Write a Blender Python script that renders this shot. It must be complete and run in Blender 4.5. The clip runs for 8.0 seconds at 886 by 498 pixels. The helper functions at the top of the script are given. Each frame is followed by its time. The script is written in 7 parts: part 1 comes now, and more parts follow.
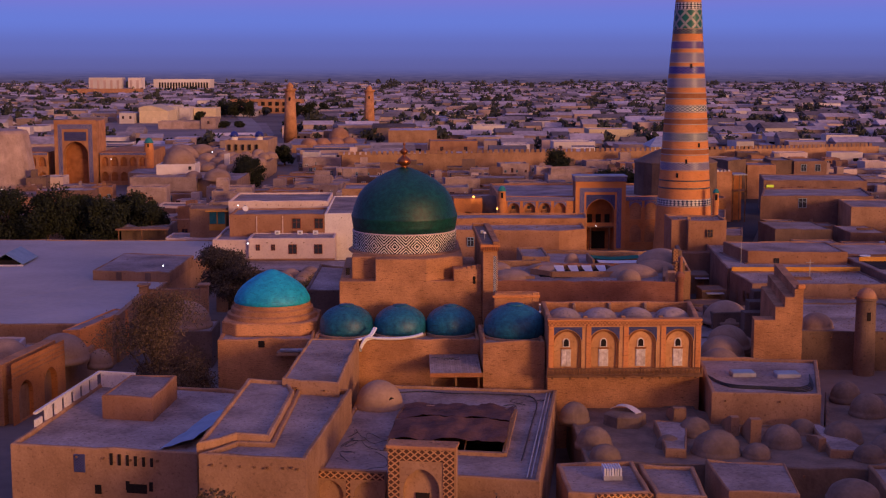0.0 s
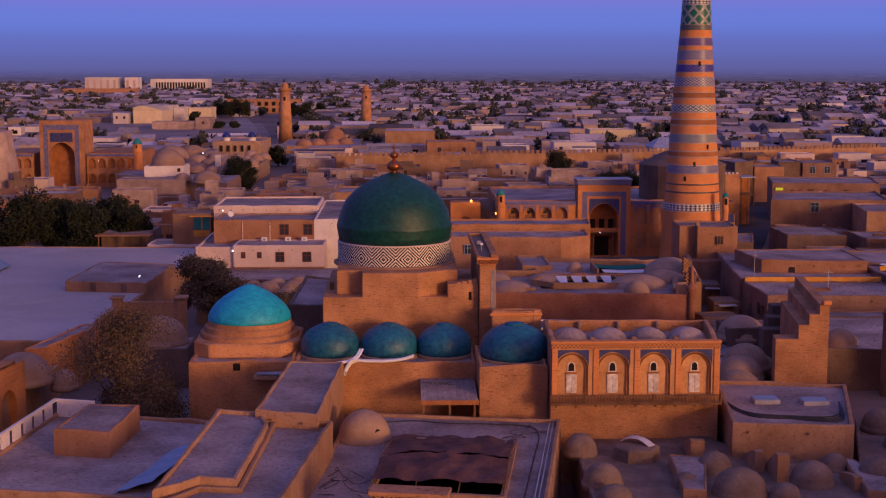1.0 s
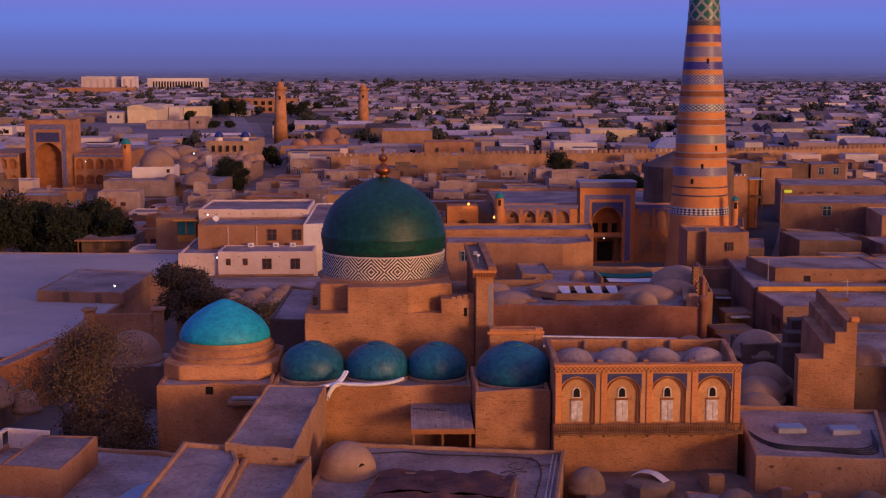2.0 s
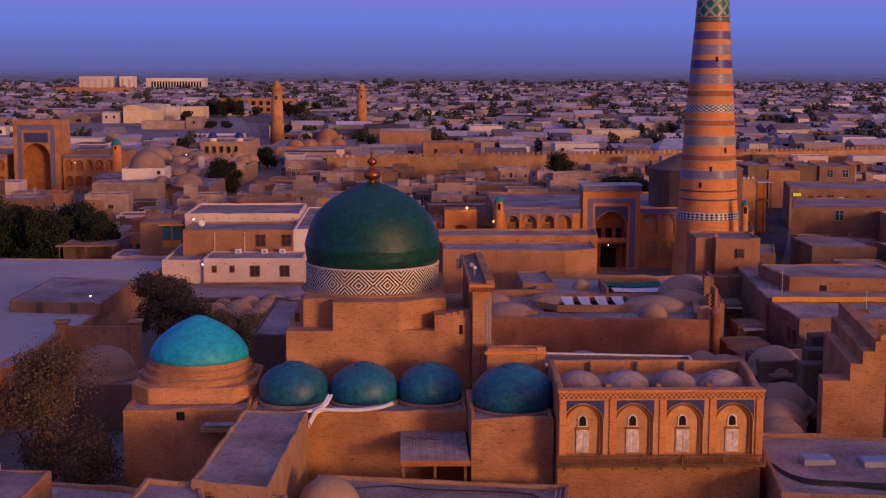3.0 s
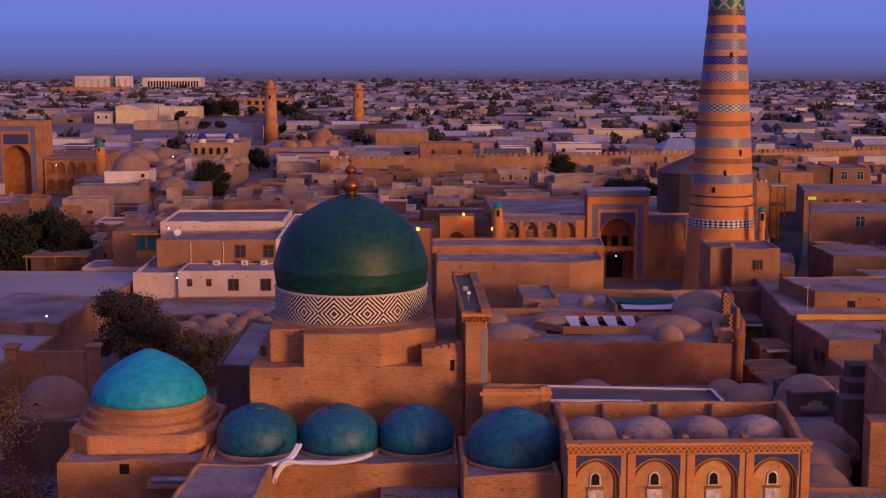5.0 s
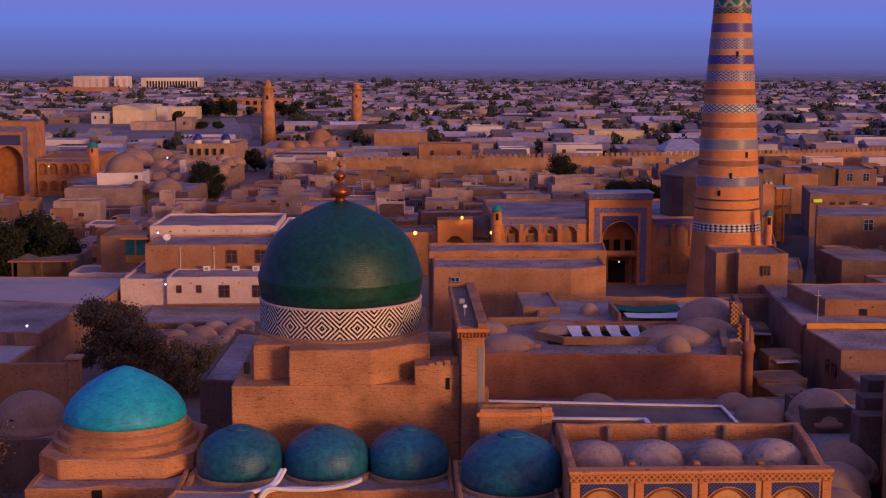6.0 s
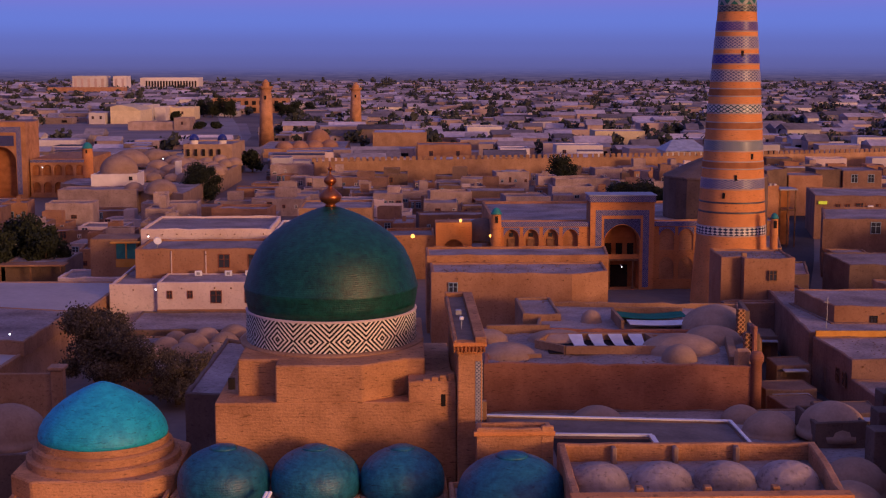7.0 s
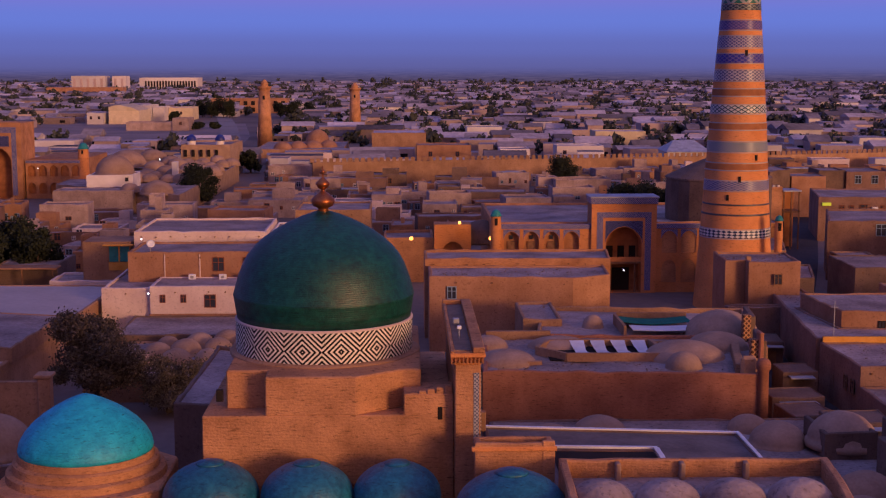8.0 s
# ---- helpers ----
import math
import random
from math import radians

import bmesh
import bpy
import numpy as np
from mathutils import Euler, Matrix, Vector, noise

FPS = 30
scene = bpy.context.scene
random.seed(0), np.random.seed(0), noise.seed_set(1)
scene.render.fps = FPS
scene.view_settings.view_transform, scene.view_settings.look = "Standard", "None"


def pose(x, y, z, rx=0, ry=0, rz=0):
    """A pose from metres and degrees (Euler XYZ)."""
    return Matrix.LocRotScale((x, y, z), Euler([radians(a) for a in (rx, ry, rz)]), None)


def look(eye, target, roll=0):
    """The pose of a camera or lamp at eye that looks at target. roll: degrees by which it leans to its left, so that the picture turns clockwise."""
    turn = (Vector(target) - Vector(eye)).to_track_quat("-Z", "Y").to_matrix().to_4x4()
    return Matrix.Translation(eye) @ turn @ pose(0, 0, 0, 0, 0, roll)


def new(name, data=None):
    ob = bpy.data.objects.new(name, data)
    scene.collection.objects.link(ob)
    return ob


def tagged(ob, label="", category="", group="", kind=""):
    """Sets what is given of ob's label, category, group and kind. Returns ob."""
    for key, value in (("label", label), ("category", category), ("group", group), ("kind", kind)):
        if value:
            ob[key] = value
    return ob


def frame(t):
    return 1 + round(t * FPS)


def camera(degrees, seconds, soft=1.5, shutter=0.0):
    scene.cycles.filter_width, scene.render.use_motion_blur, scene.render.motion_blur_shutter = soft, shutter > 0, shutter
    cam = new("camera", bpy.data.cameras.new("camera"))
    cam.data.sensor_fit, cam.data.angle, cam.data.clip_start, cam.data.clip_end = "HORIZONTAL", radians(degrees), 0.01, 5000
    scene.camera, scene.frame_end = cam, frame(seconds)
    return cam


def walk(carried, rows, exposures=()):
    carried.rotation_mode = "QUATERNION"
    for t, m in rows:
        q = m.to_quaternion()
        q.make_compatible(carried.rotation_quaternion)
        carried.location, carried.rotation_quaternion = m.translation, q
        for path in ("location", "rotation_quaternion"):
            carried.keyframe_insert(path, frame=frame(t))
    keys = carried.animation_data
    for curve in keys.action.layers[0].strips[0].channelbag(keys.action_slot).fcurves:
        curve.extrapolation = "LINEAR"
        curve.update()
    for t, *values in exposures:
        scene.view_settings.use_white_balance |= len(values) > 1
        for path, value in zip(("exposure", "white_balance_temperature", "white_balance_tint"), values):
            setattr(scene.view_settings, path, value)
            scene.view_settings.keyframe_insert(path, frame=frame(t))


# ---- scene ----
cam = camera(36.0, 8.0, soft=1.2)
PATH = [
    (0, (-0.285, -4.423, 35.091), (-0.226, -2.442, 34.824), -0.0),
    (0.5, (0.14, 1.571, 34.916), (0.2, 3.553, 34.649), 0.0),
    (1, (0.643, 7.283, 34.727), (0.703, 9.264, 34.46), 0.0),
    (1.5, (1.066, 12.731, 34.536), (1.127, 14.712, 34.268), 0.0),
    (3, (2.295, 27.348, 33.966), (2.356, 29.329, 33.699), 0.1),
    (3.5, (2.638, 31.568, 33.806), (2.699, 33.549, 33.539), 0.1),
    (4, (2.937, 35.319, 33.738), (2.998, 37.3, 33.471), 0.0),
    (4.5, (3.248, 38.736, 33.66), (3.309, 40.717, 33.392), 0.0),
    (6, (4.039, 47.478, 33.537), (4.1, 49.459, 33.269), -0.0),
    (6.5, (4.299, 49.775, 33.53), (4.359, 51.756, 33.262), -0.0),
    (7, (4.454, 52.033, 33.476), (4.515, 54.013, 33.208), -0.0),
    (7.5, (4.649, 53.76, 33.462), (4.71, 55.742, 33.194), -0.0),
    (8, (4.74, 55.331, 33.407), (4.801, 57.312, 33.139), 0.0),
]
walk(cam, [(t, look(eye, target, roll)) for t, eye, target, roll in PATH])

# ---- world, sun, exposure ----
SUN_FROM = Vector((0.62, -0.78, 0.105)).normalized()
world = bpy.data.worlds.new("dusk_sky")
scene.world = world
world.use_nodes = True
wn, wl = world.node_tree.nodes, world.node_tree.links
wn.clear()


def wnode(kind, **kw):
    n = wn.new(kind)
    for k, v in kw.items():
        n.inputs[k].default_value = v
    return n


w_out = wn.new("ShaderNodeOutputWorld")
w_bg = wn.new("ShaderNodeBackground")
w_bg.inputs["Strength"].default_value = 1.0
w_tc = wn.new("ShaderNodeTexCoord")
w_sep = wn.new("ShaderNodeSeparateXYZ")
wl.new(w_tc.outputs["Generated"], w_sep.inputs[0])
w_ramp = wn.new("ShaderNodeValToRGB")
w_ramp.color_ramp.interpolation = "EASE"
SKY_STOPS = ((0.0, (0.115, 0.12, 0.36)), (0.012, (0.125, 0.15, 0.48)), (0.032, (0.14, 0.20, 0.67)), (0.06, (0.22, 0.18, 0.62)),
             (0.14, (0.09, 0.075, 0.27)), (0.3, (0.08, 0.075, 0.27)), (0.65, (0.14, 0.15, 0.47)), (1.0, (0.155, 0.17, 0.53)))
ramp = w_ramp.color_ramp
while len(ramp.elements) < len(SKY_STOPS):
    ramp.elements.new(0.5)
for el, (p, c) in zip(ramp.elements, SKY_STOPS):
    el.position, el.color = p, (*c, 1)
wl.new(w_sep.outputs["Z"], w_ramp.inputs[0])
w_dot = wn.new("ShaderNodeVectorMath")
w_dot.operation = "DOT_PRODUCT"
w_dot.inputs[1].default_value = SUN_FROM
wl.new(w_tc.outputs["Generated"], w_dot.inputs[0])
w_map = wn.new("ShaderNodeMapRange")
w_map.inputs["From Min"].default_value, w_map.inputs["From Max"].default_value = 0.55, 1.0
w_map.interpolation_type = "SMOOTHSTEP"
wl.new(w_dot.outputs["Value"], w_map.inputs["Value"])
w_mix = wn.new("ShaderNodeMix")
w_mix.data_type = "RGBA"
w_mix.inputs["B"].default_value = (0.95, 0.42, 0.20, 1)
wl.new(w_map.outputs[0], w_mix.inputs["Factor"])
wl.new(w_ramp.outputs[0], w_mix.inputs["A"])
wl.new(w_mix.outputs["Result"], w_bg.inputs["Color"])
wl.new(w_bg.outputs[0], w_out.inputs[0])

sun_data = bpy.data.lights.new("low_sun", "SUN")
sun_data.energy, sun_data.color, sun_data.angle = 2.4, (1.0, 0.505, 0.26), radians(14)
sun = new("low_sun", sun_data)
sun.matrix_world = look(SUN_FROM * 400, (0, 0, 0))
scene.view_settings.exposure = 0.0

# ---- materials ----


def material(name, a, b, rough=0.9, scale=0.35, fine=5.0, bump=0.25, metal=0.0, streak=0.0, island=0.0, rnd=0.12, courses=0.0, layers=0.0):
    """Two-scale weathered surface in world position: large stains, fine grain, optional rain streaks and brick courses."""
    m = bpy.data.materials.new(name)
    m.use_nodes = True
    n, l = m.node_tree.nodes, m.node_tree.links
    bsdf = n["Principled BSDF"]
    geo = n.new("ShaderNodeNewGeometry")
    pos = geo.outputs["Position"]
    n1 = n.new("ShaderNodeTexNoise")
    n1.inputs["Scale"].default_value, n1.inputs["Detail"].default_value = scale, 6
    l.new(pos, n1.inputs["Vector"])
    n2 = n.new("ShaderNodeTexNoise")
    n2.inputs["Scale"].default_value, n2.inputs["Detail"].default_value = fine, 4
    l.new(pos, n2.inputs["Vector"])
    add = n.new("ShaderNodeMath")
    add.operation = "MULTIPLY_ADD"
    l.new(n1.outputs["Fac"], add.inputs[0])
    add.inputs[1].default_value = 2.4
    add.inputs[2].default_value = -0.7
    fac = add.outputs[0]

    def blend(x, y, k):
        q = n.new("ShaderNodeMath")
        q.operation = "MULTIPLY_ADD"
        l.new(y, q.inputs[0])
        q.inputs[1].default_value = k
        l.new(x, q.inputs[2])
        return q.outputs[0]

    fac = blend(fac, n2.outputs["Fac"], 0.95)
    if streak:
        mp = n.new("ShaderNodeMapping")
        mp.inputs["Scale"].default_value = (1.6, 1.6, 0.12)
        l.new(pos, mp.inputs["Vector"])
        n3 = n.new("ShaderNodeTexNoise")
        n3.inputs["Scale"].default_value = 1.0
        l.new(mp.outputs[0], n3.inputs["Vector"])
        fac = blend(fac, n3.outputs["Fac"], streak)
    if layers:
        mp = n.new("ShaderNodeMapping")
        mp.inputs["Scale"].default_value = (2.2, 2.2, 9.0)
        l.new(pos, mp.inputs["Vector"])
        n4 = n.new("ShaderNodeTexNoise")
        n4.inputs["Scale"].default_value, n4.inputs["Detail"].default_value = 1.5, 6
        l.new(mp.outputs[0], n4.inputs["Vector"])
        fac = blend(fac, n4.outputs["Fac"], layers)
    sub = n.new("ShaderNodeMath")
    sub.operation = "SUBTRACT"
    sub.use_clamp = True
    l.new(fac, sub.inputs[0])
    sub.inputs[1].default_value = 0.475 + streak * 0.5 + layers * 0.5
    mix = n.new("ShaderNodeMix")
    mix.data_type = "RGBA"
    mix.inputs["A"].default_value, mix.inputs["B"].default_value = (*a, 1), (*b, 1)
    l.new(sub.outputs[0], mix.inputs["Factor"])
    col = mix.outputs["Result"]
    if courses or layers or streak:
        mp = n.new("ShaderNodeMapping")
        mp.inputs["Scale"].default_value = (1.5, 1.5, 8.0) if courses or layers else (2.4, 2.4, 2.8)
        l.new(pos, mp.inputs["Vector"])
        n5 = n.new("ShaderNodeTexNoise")
        n5.inputs["Scale"].default_value, n5.inputs["Detail"].default_value, n5.inputs["Roughness"].default_value = 1.3, 5, 0.65
        l.new(mp.outputs[0], n5.inputs["Vector"])
        chip = n.new("ShaderNodeMapRange")
        chip.inputs["From Min"].default_value, chip.inputs["From Max"].default_value = 0.56, 0.70
        l.new(n5.outputs["Fac"], chip.inputs["Value"])
        worn_mix = n.new("ShaderNodeMix")
        worn_mix.data_type = "RGBA"
        worn_mix.inputs["B"].default_value = (*[c * (0.5 if courses or layers else 0.74) for c in a], 1)
        l.new(chip.outputs[0], worn_mix.inputs["Factor"])
        l.new(col, worn_mix.inputs["A"])
        col = worn_mix.outputs["Result"]
    hsv = n.new("ShaderNodeHueSaturation")
    rand = n.new("ShaderNodeObjectInfo").outputs["Random"]
    if island:
        rand = geo.outputs["Random Per Island"]
    mr = n.new("ShaderNodeMapRange")
    k = island or rnd
    mr.inputs["To Min"].default_value, mr.inputs["To Max"].default_value = 1 - k, 1 + k
    l.new(rand, mr.inputs["Value"])
    l.new(mr.outputs[0], hsv.inputs["Value"])
    l.new(col, hsv.inputs["Color"])
    l.new(hsv.outputs[0], bsdf.inputs["Base Color"])
    bsdf.inputs["Roughness"].default_value, bsdf.inputs["Metallic"].default_value = rough, metal
    bsdf.inputs["Specular IOR Level"].default_value = 0.2 if rough > 0.75 else 0.5
    height = n2.outputs["Fac"]
    if courses:
        sp = n.new("ShaderNodeSeparateXYZ")
        l.new(pos, sp.inputs[0])
        mu = n.new("ShaderNodeMath")
        mu.operation = "MULTIPLY"
        l.new(sp.outputs["Z"], mu.inputs[0])
        mu.inputs[1].default_value = courses * 1.7
        sn = n.new("ShaderNodeMath")
        sn.operation = "SINE"
        l.new(mu.outputs[0], sn.inputs[0])
        height = blend(height, sn.outputs[0], 0.07)
    bp = n.new("ShaderNodeBump")
    bp.inputs["Strength"].default_value, bp.inputs["Distance"].default_value = bump, 0.12
    l.new(height, bp.inputs["Height"])
    l.new(bp.outputs[0], bsdf.inputs["Normal"])
    return m


def tiles(name, kind, count, rise, dark, light, rough=0.35, top=0.0, tall=1.0, phase=0.0):
    """Glazed tilework round an axis. kind: diamonds, lattice, checks, stripes. Object coordinates, axis at the origin."""
    m = bpy.data.materials.new(name)
    m.use_nodes = True
    n, l = m.node_tree.nodes, m.node_tree.links
    bsdf = n["Principled BSDF"]

    def op(kind_, a, b=None, c=None):
        q = n.new("ShaderNodeMath")
        q.operation = kind_
        for i, v in enumerate((a, b, c)):
            if v is None:
                continue
            if isinstance(v, (int, float)):
                q.inputs[i].default_value = v
            else:
                l.new(v, q.inputs[i])
        return q.outputs[0]

    tc = n.new("ShaderNodeTexCoord")
    sp = n.new("ShaderNodeSeparateXYZ")
    l.new(tc.outputs["Object"], sp.inputs[0])
    if kind == "flat":
        u = op("MULTIPLY", op("ADD", sp.outputs["X"], sp.outputs["Y"]), count)
    else:
        u = op("MULTIPLY", op("ARCTAN2", sp.outputs["Y"], sp.outputs["X"]), count / (2 * math.pi))
    if phase:
        u = op("ADD", u, phase)
    v = op("MULTIPLY", op("SUBTRACT", sp.outputs["Z"], top), rise)
    if kind == "diamonds":
        du = op("ABSOLUTE", op("SUBTRACT", op("FRACT", u), 0.5))
        dv = op("ABSOLUTE", op("ADD", op("DIVIDE", v, tall), 0.5))
        d = op("MULTIPLY", op("ADD", du, dv), 2.0)
        f = op("GREATER_THAN", op("FRACT", op("MULTIPLY_ADD", d, 3.6, 0.35)), 0.5)
    elif kind == "checks":
        f = op("GREATER_THAN", op("ADD", op("ABSOLUTE", op("SUBTRACT", op("FRACT", u), 0.5)), op("ABSOLUTE", op("SUBTRACT", op("FRACT", v), 0.5))), 0.5)
    elif kind == "stripes":
        f = op("GREATER_THAN", op("FRACT", op("ADD", u, v)), 0.5)
    else:
        a = op("ABSOLUTE", op("SUBTRACT", op("FRACT", op("ADD", u, v)), 0.5))
        b = op("ABSOLUTE", op("SUBTRACT", op("FRACT", op("SUBTRACT", u, v)), 0.5))
        f = op("LESS_THAN", op("MINIMUM", a, b), 0.14)
    noise_ = n.new("ShaderNodeTexNoise")
    noise_.inputs["Scale"].default_value = 3.0
    l.new(tc.outputs["Object"], noise_.inputs["Vector"])
    mix = n.new("ShaderNodeMix")
    mix.data_type = "RGBA"
    mix.inputs["A"].default_value, mix.inputs["B"].default_value = (*dark, 1), (*light, 1)
    l.new(f, mix.inputs["Factor"])
    wear = n.new("ShaderNodeHueSaturation")
    l.new(mix.outputs["Result"], wear.inputs["Color"])
    l.new(op("MULTIPLY_ADD", noise_.outputs["Fac"], 0.6, 0.7), wear.inputs["Value"])
    l.new(wear.outputs[0], bsdf.inputs["Base Color"])
    bsdf.inputs["Roughness"].default_value = rough
    bsdf.inputs["Specular IOR Level"].default_value = 0.25
    return m


ADOBE = material("adobe_plaster", (0.30, 0.165, 0.095), (0.47, 0.275, 0.165), streak=0.5)
ADOBE_PINK = material("pinkish_adobe", (0.31, 0.152, 0.085), (0.45, 0.24, 0.145), streak=0.4)
ADOBE_ROSE = material("rose_adobe", (0.185, 0.104, 0.078), (0.31, 0.182, 0.135), streak=0.5)
# far adobe, greyed and pinked: distance haze put into the base colour
ADOBE_HAZED = material("hazed_town_adobe", (0.29, 0.205, 0.185), (0.50, 0.37, 0.335), streak=0.5)
# dark adobe, deepened so walls turned from the sun carry painted shade
ADOBE_DARK = material("dark_shaded_adobe", (0.14, 0.09, 0.07), (0.235, 0.155, 0.118), streak=0.4)
MUD_ROOF = material("mud_roof", (0.20, 0.146, 0.13), (0.47, 0.365, 0.335), scale=0.22, fine=2.6, bump=0.7, streak=0.2)
# weathered clay with the shade of sunken places put into its colour
SHADED_CLAY = material("shaded_weathered_clay", (0.17, 0.115, 0.088), (0.29, 0.20, 0.15), scale=0.6, fine=3.5, bump=0.5)
NICHE = material("ochre_plaster", (0.50, 0.25, 0.105), (0.68, 0.37, 0.17), scale=0.7, fine=4, streak=0.6)
CLAY_DOME = material("clay_dome", (0.31, 0.195, 0.135), (0.44, 0.29, 0.205), scale=0.5, fine=4)
BRICK = material("fired_brick", (0.36, 0.168, 0.082), (0.60, 0.30, 0.15), scale=0.4, fine=7, bump=0.55, courses=42.0, streak=0.3, layers=0.8)
BRICK_ORANGE = material("orange_brick", (0.56, 0.215, 0.075), (0.70, 0.30, 0.115), scale=0.4, fine=8, bump=0.35, courses=42.0, streak=0.3, layers=0.35)
# brown relief brick; on portal recess backs its darkness stands in for shade
BRICK_BROWN = material("brown_relief_and_recess_shade", (0.30, 0.12, 0.05), (0.46, 0.19, 0.08), scale=0.8, fine=12, bump=0.8)
WHITE = material("whitewash", (0.66, 0.58, 0.55), (0.82, 0.76, 0.73), streak=0.4)
PINK_WHITE = material("pink_whitewash", (0.62, 0.47, 0.43), (0.76, 0.62, 0.57), streak=0.4)
GREEN_GLAZE = material("green_glaze", (0.001, 0.036, 0.028), (0.006, 0.092, 0.066), rough=0.42, scale=2.2, fine=9, bump=0.2, courses=30.0)
BLUE_GLAZE = material("blue_glaze", (0.005, 0.075, 0.14), (0.018, 0.175, 0.26), rough=0.46, scale=2.6, fine=8, bump=0.3, courses=26.0)
NAVY_GLAZE = material("navy_glaze", (0.012, 0.02, 0.16), (0.03, 0.045, 0.28), rough=0.35, scale=2.0, fine=8, bump=0.2)
TURQUOISE = material("turquoise_glaze", (0.004, 0.27, 0.42), (0.014, 0.45, 0.60), rough=0.55, scale=1.8, fine=7, bump=0.3, courses=26.0)
COPPER = material("copper_gilt", (0.36, 0.11, 0.045), (0.55, 0.20, 0.07), rough=0.32, metal=0.85, scale=2, fine=8, bump=0.1)
# near-black colour standing in for the shade inside openings and pits
DARK = material("interior_shade", (0.012, 0.010, 0.010), (0.03, 0.022, 0.02), bump=0.0)
PANE = material("window_glass", (0.03, 0.035, 0.05), (0.05, 0.05, 0.07), rough=0.12, bump=0.0)
WOOD = material("weathered_wood", (0.15, 0.075, 0.04), (0.28, 0.15, 0.085), scale=1.2, fine=9)
WOOD_RED = material("red_brown_frame", (0.16, 0.05, 0.03), (0.25, 0.09, 0.05), scale=1.5, fine=9)
DOOR_WHITE = material("worn_white_paint", (0.50, 0.40, 0.34), (0.85, 0.80, 0.76), scale=2.5, fine=9)
TARP = material("brown_felt_cover", (0.10, 0.046, 0.038), (0.19, 0.088, 0.07), scale=0.7, fine=3, bump=0.6)
FABRIC = material("white_fabric", (0.62, 0.60, 0.62), (0.80, 0.78, 0.80), scale=0.8, fine=6)
FABRIC_GREEN = material("green_fabric", (0.01, 0.12, 0.09), (0.02, 0.18, 0.13), scale=0.8, fine=6)
METAL = material("grey_sheet_metal", (0.30, 0.30, 0.33), (0.48, 0.48, 0.52), rough=0.5, metal=0.3, scale=0.6, fine=4, bump=0.15)
BLUE_METAL = material("blue_sheet_metal", (0.20, 0.30, 0.42), (0.30, 0.42, 0.55), rough=0.45, scale=0.6, fine=4, bump=0.15)
WHITE_METAL = material("white_coated_metal", (0.70, 0.70, 0.74), (0.85, 0.85, 0.88), rough=0.5, scale=1, fine=6, bump=0.1)
CABLE = material("black_cable", (0.015, 0.015, 0.018), (0.04, 0.035, 0.035), rough=0.6, bump=0.0)
BARK = material("bark", (0.06, 0.04, 0.03), (0.13, 0.09, 0.06), scale=3, fine=12)
LEAF_DARK = material("dark_leaves", (0.012, 0.017, 0.010), (0.036, 0.042, 0.022), scale=0.9, fine=3, island=0.45, bump=0)
LEAF_DULL = material("dull_olive_leaves", (0.075, 0.062, 0.044), (0.16, 0.125, 0.085), scale=0.9, fine=3, island=0.45, bump=0)
LEAF_BROWN = material("autumn_leaves", (0.07, 0.05, 0.034), (0.15, 0.10, 0.062), scale=0.9, fine=3, island=0.45, bump=0)
# far leaves lightened and greyed to carry distance haze in their colour
LEAF_FAR = material("hazed_far_leaves", (0.035, 0.04, 0.036), (0.07, 0.075, 0.065), scale=0.9, fine=3, island=0.35, bump=0)
GROUND = material("dusty_ground", (0.14, 0.105, 0.09), (0.24, 0.18, 0.15), scale=0.03, fine=0.6, bump=0.4)
# town walls and roofs also take a hazed tint in their base colour
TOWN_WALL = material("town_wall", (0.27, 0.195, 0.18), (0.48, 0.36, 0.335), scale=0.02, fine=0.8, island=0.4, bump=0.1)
TOWN_ROOF = material("town_roof", (0.17, 0.14, 0.15), (0.52, 0.45, 0.475), scale=0.03, fine=0.5, island=0.62, bump=0.1)
TOWN_WHITE = material("town_whitewash", (0.55, 0.48, 0.46), (0.78, 0.72, 0.70), scale=0.03, fine=0.6, island=0.2, bump=0.1)
YELLOW = material("yellow_paint", (0.60, 0.49, 0.33), (0.72, 0.60, 0.43), streak=0.4)
ORANGE_TRIM = material("ochre_board", (0.62, 0.28, 0.05), (0.75, 0.38, 0.09), scale=1, fine=6)
TEAL = material("teal_tile", (0.01, 0.17, 0.17), (0.03, 0.27, 0.25), rough=0.35, scale=1.5, fine=8)
SPANDREL = tiles("indigo_spandrel_tiles", "flat", 5.0, 5.0, (0.02, 0.022, 0.09), (0.10, 0.11, 0.26))
TILE_BLUE = tiles("blue_facade_tiles", "flat", 3.2, 3.2, (0.045, 0.06, 0.24), (0.30, 0.26, 0.34))
FRIEZE = tiles("terracotta_frieze", "flat", 3.0, 3.0, (0.26, 0.10, 0.04), (0.60, 0.27, 0.11), rough=0.85)
LATTICE_BRICK = tiles("pierced_brick", "flat", 2.2, 2.2, (0.10, 0.045, 0.025), (0.50, 0.26, 0.13), rough=0.9)
DRUM_TILE = tiles("black_white_diamonds", "diamonds", 15, 1.0, (0.74, 0.68, 0.60), (0.003, 0.0035, 0.004), rough=0.8, top=17.76, tall=2.25, phase=0.69)
STRIPE_TILE = tiles("blue_white_stripes", "flat", 4.5, 4.5, (0.05, 0.055, 0.10), (0.50, 0.48, 0.50))



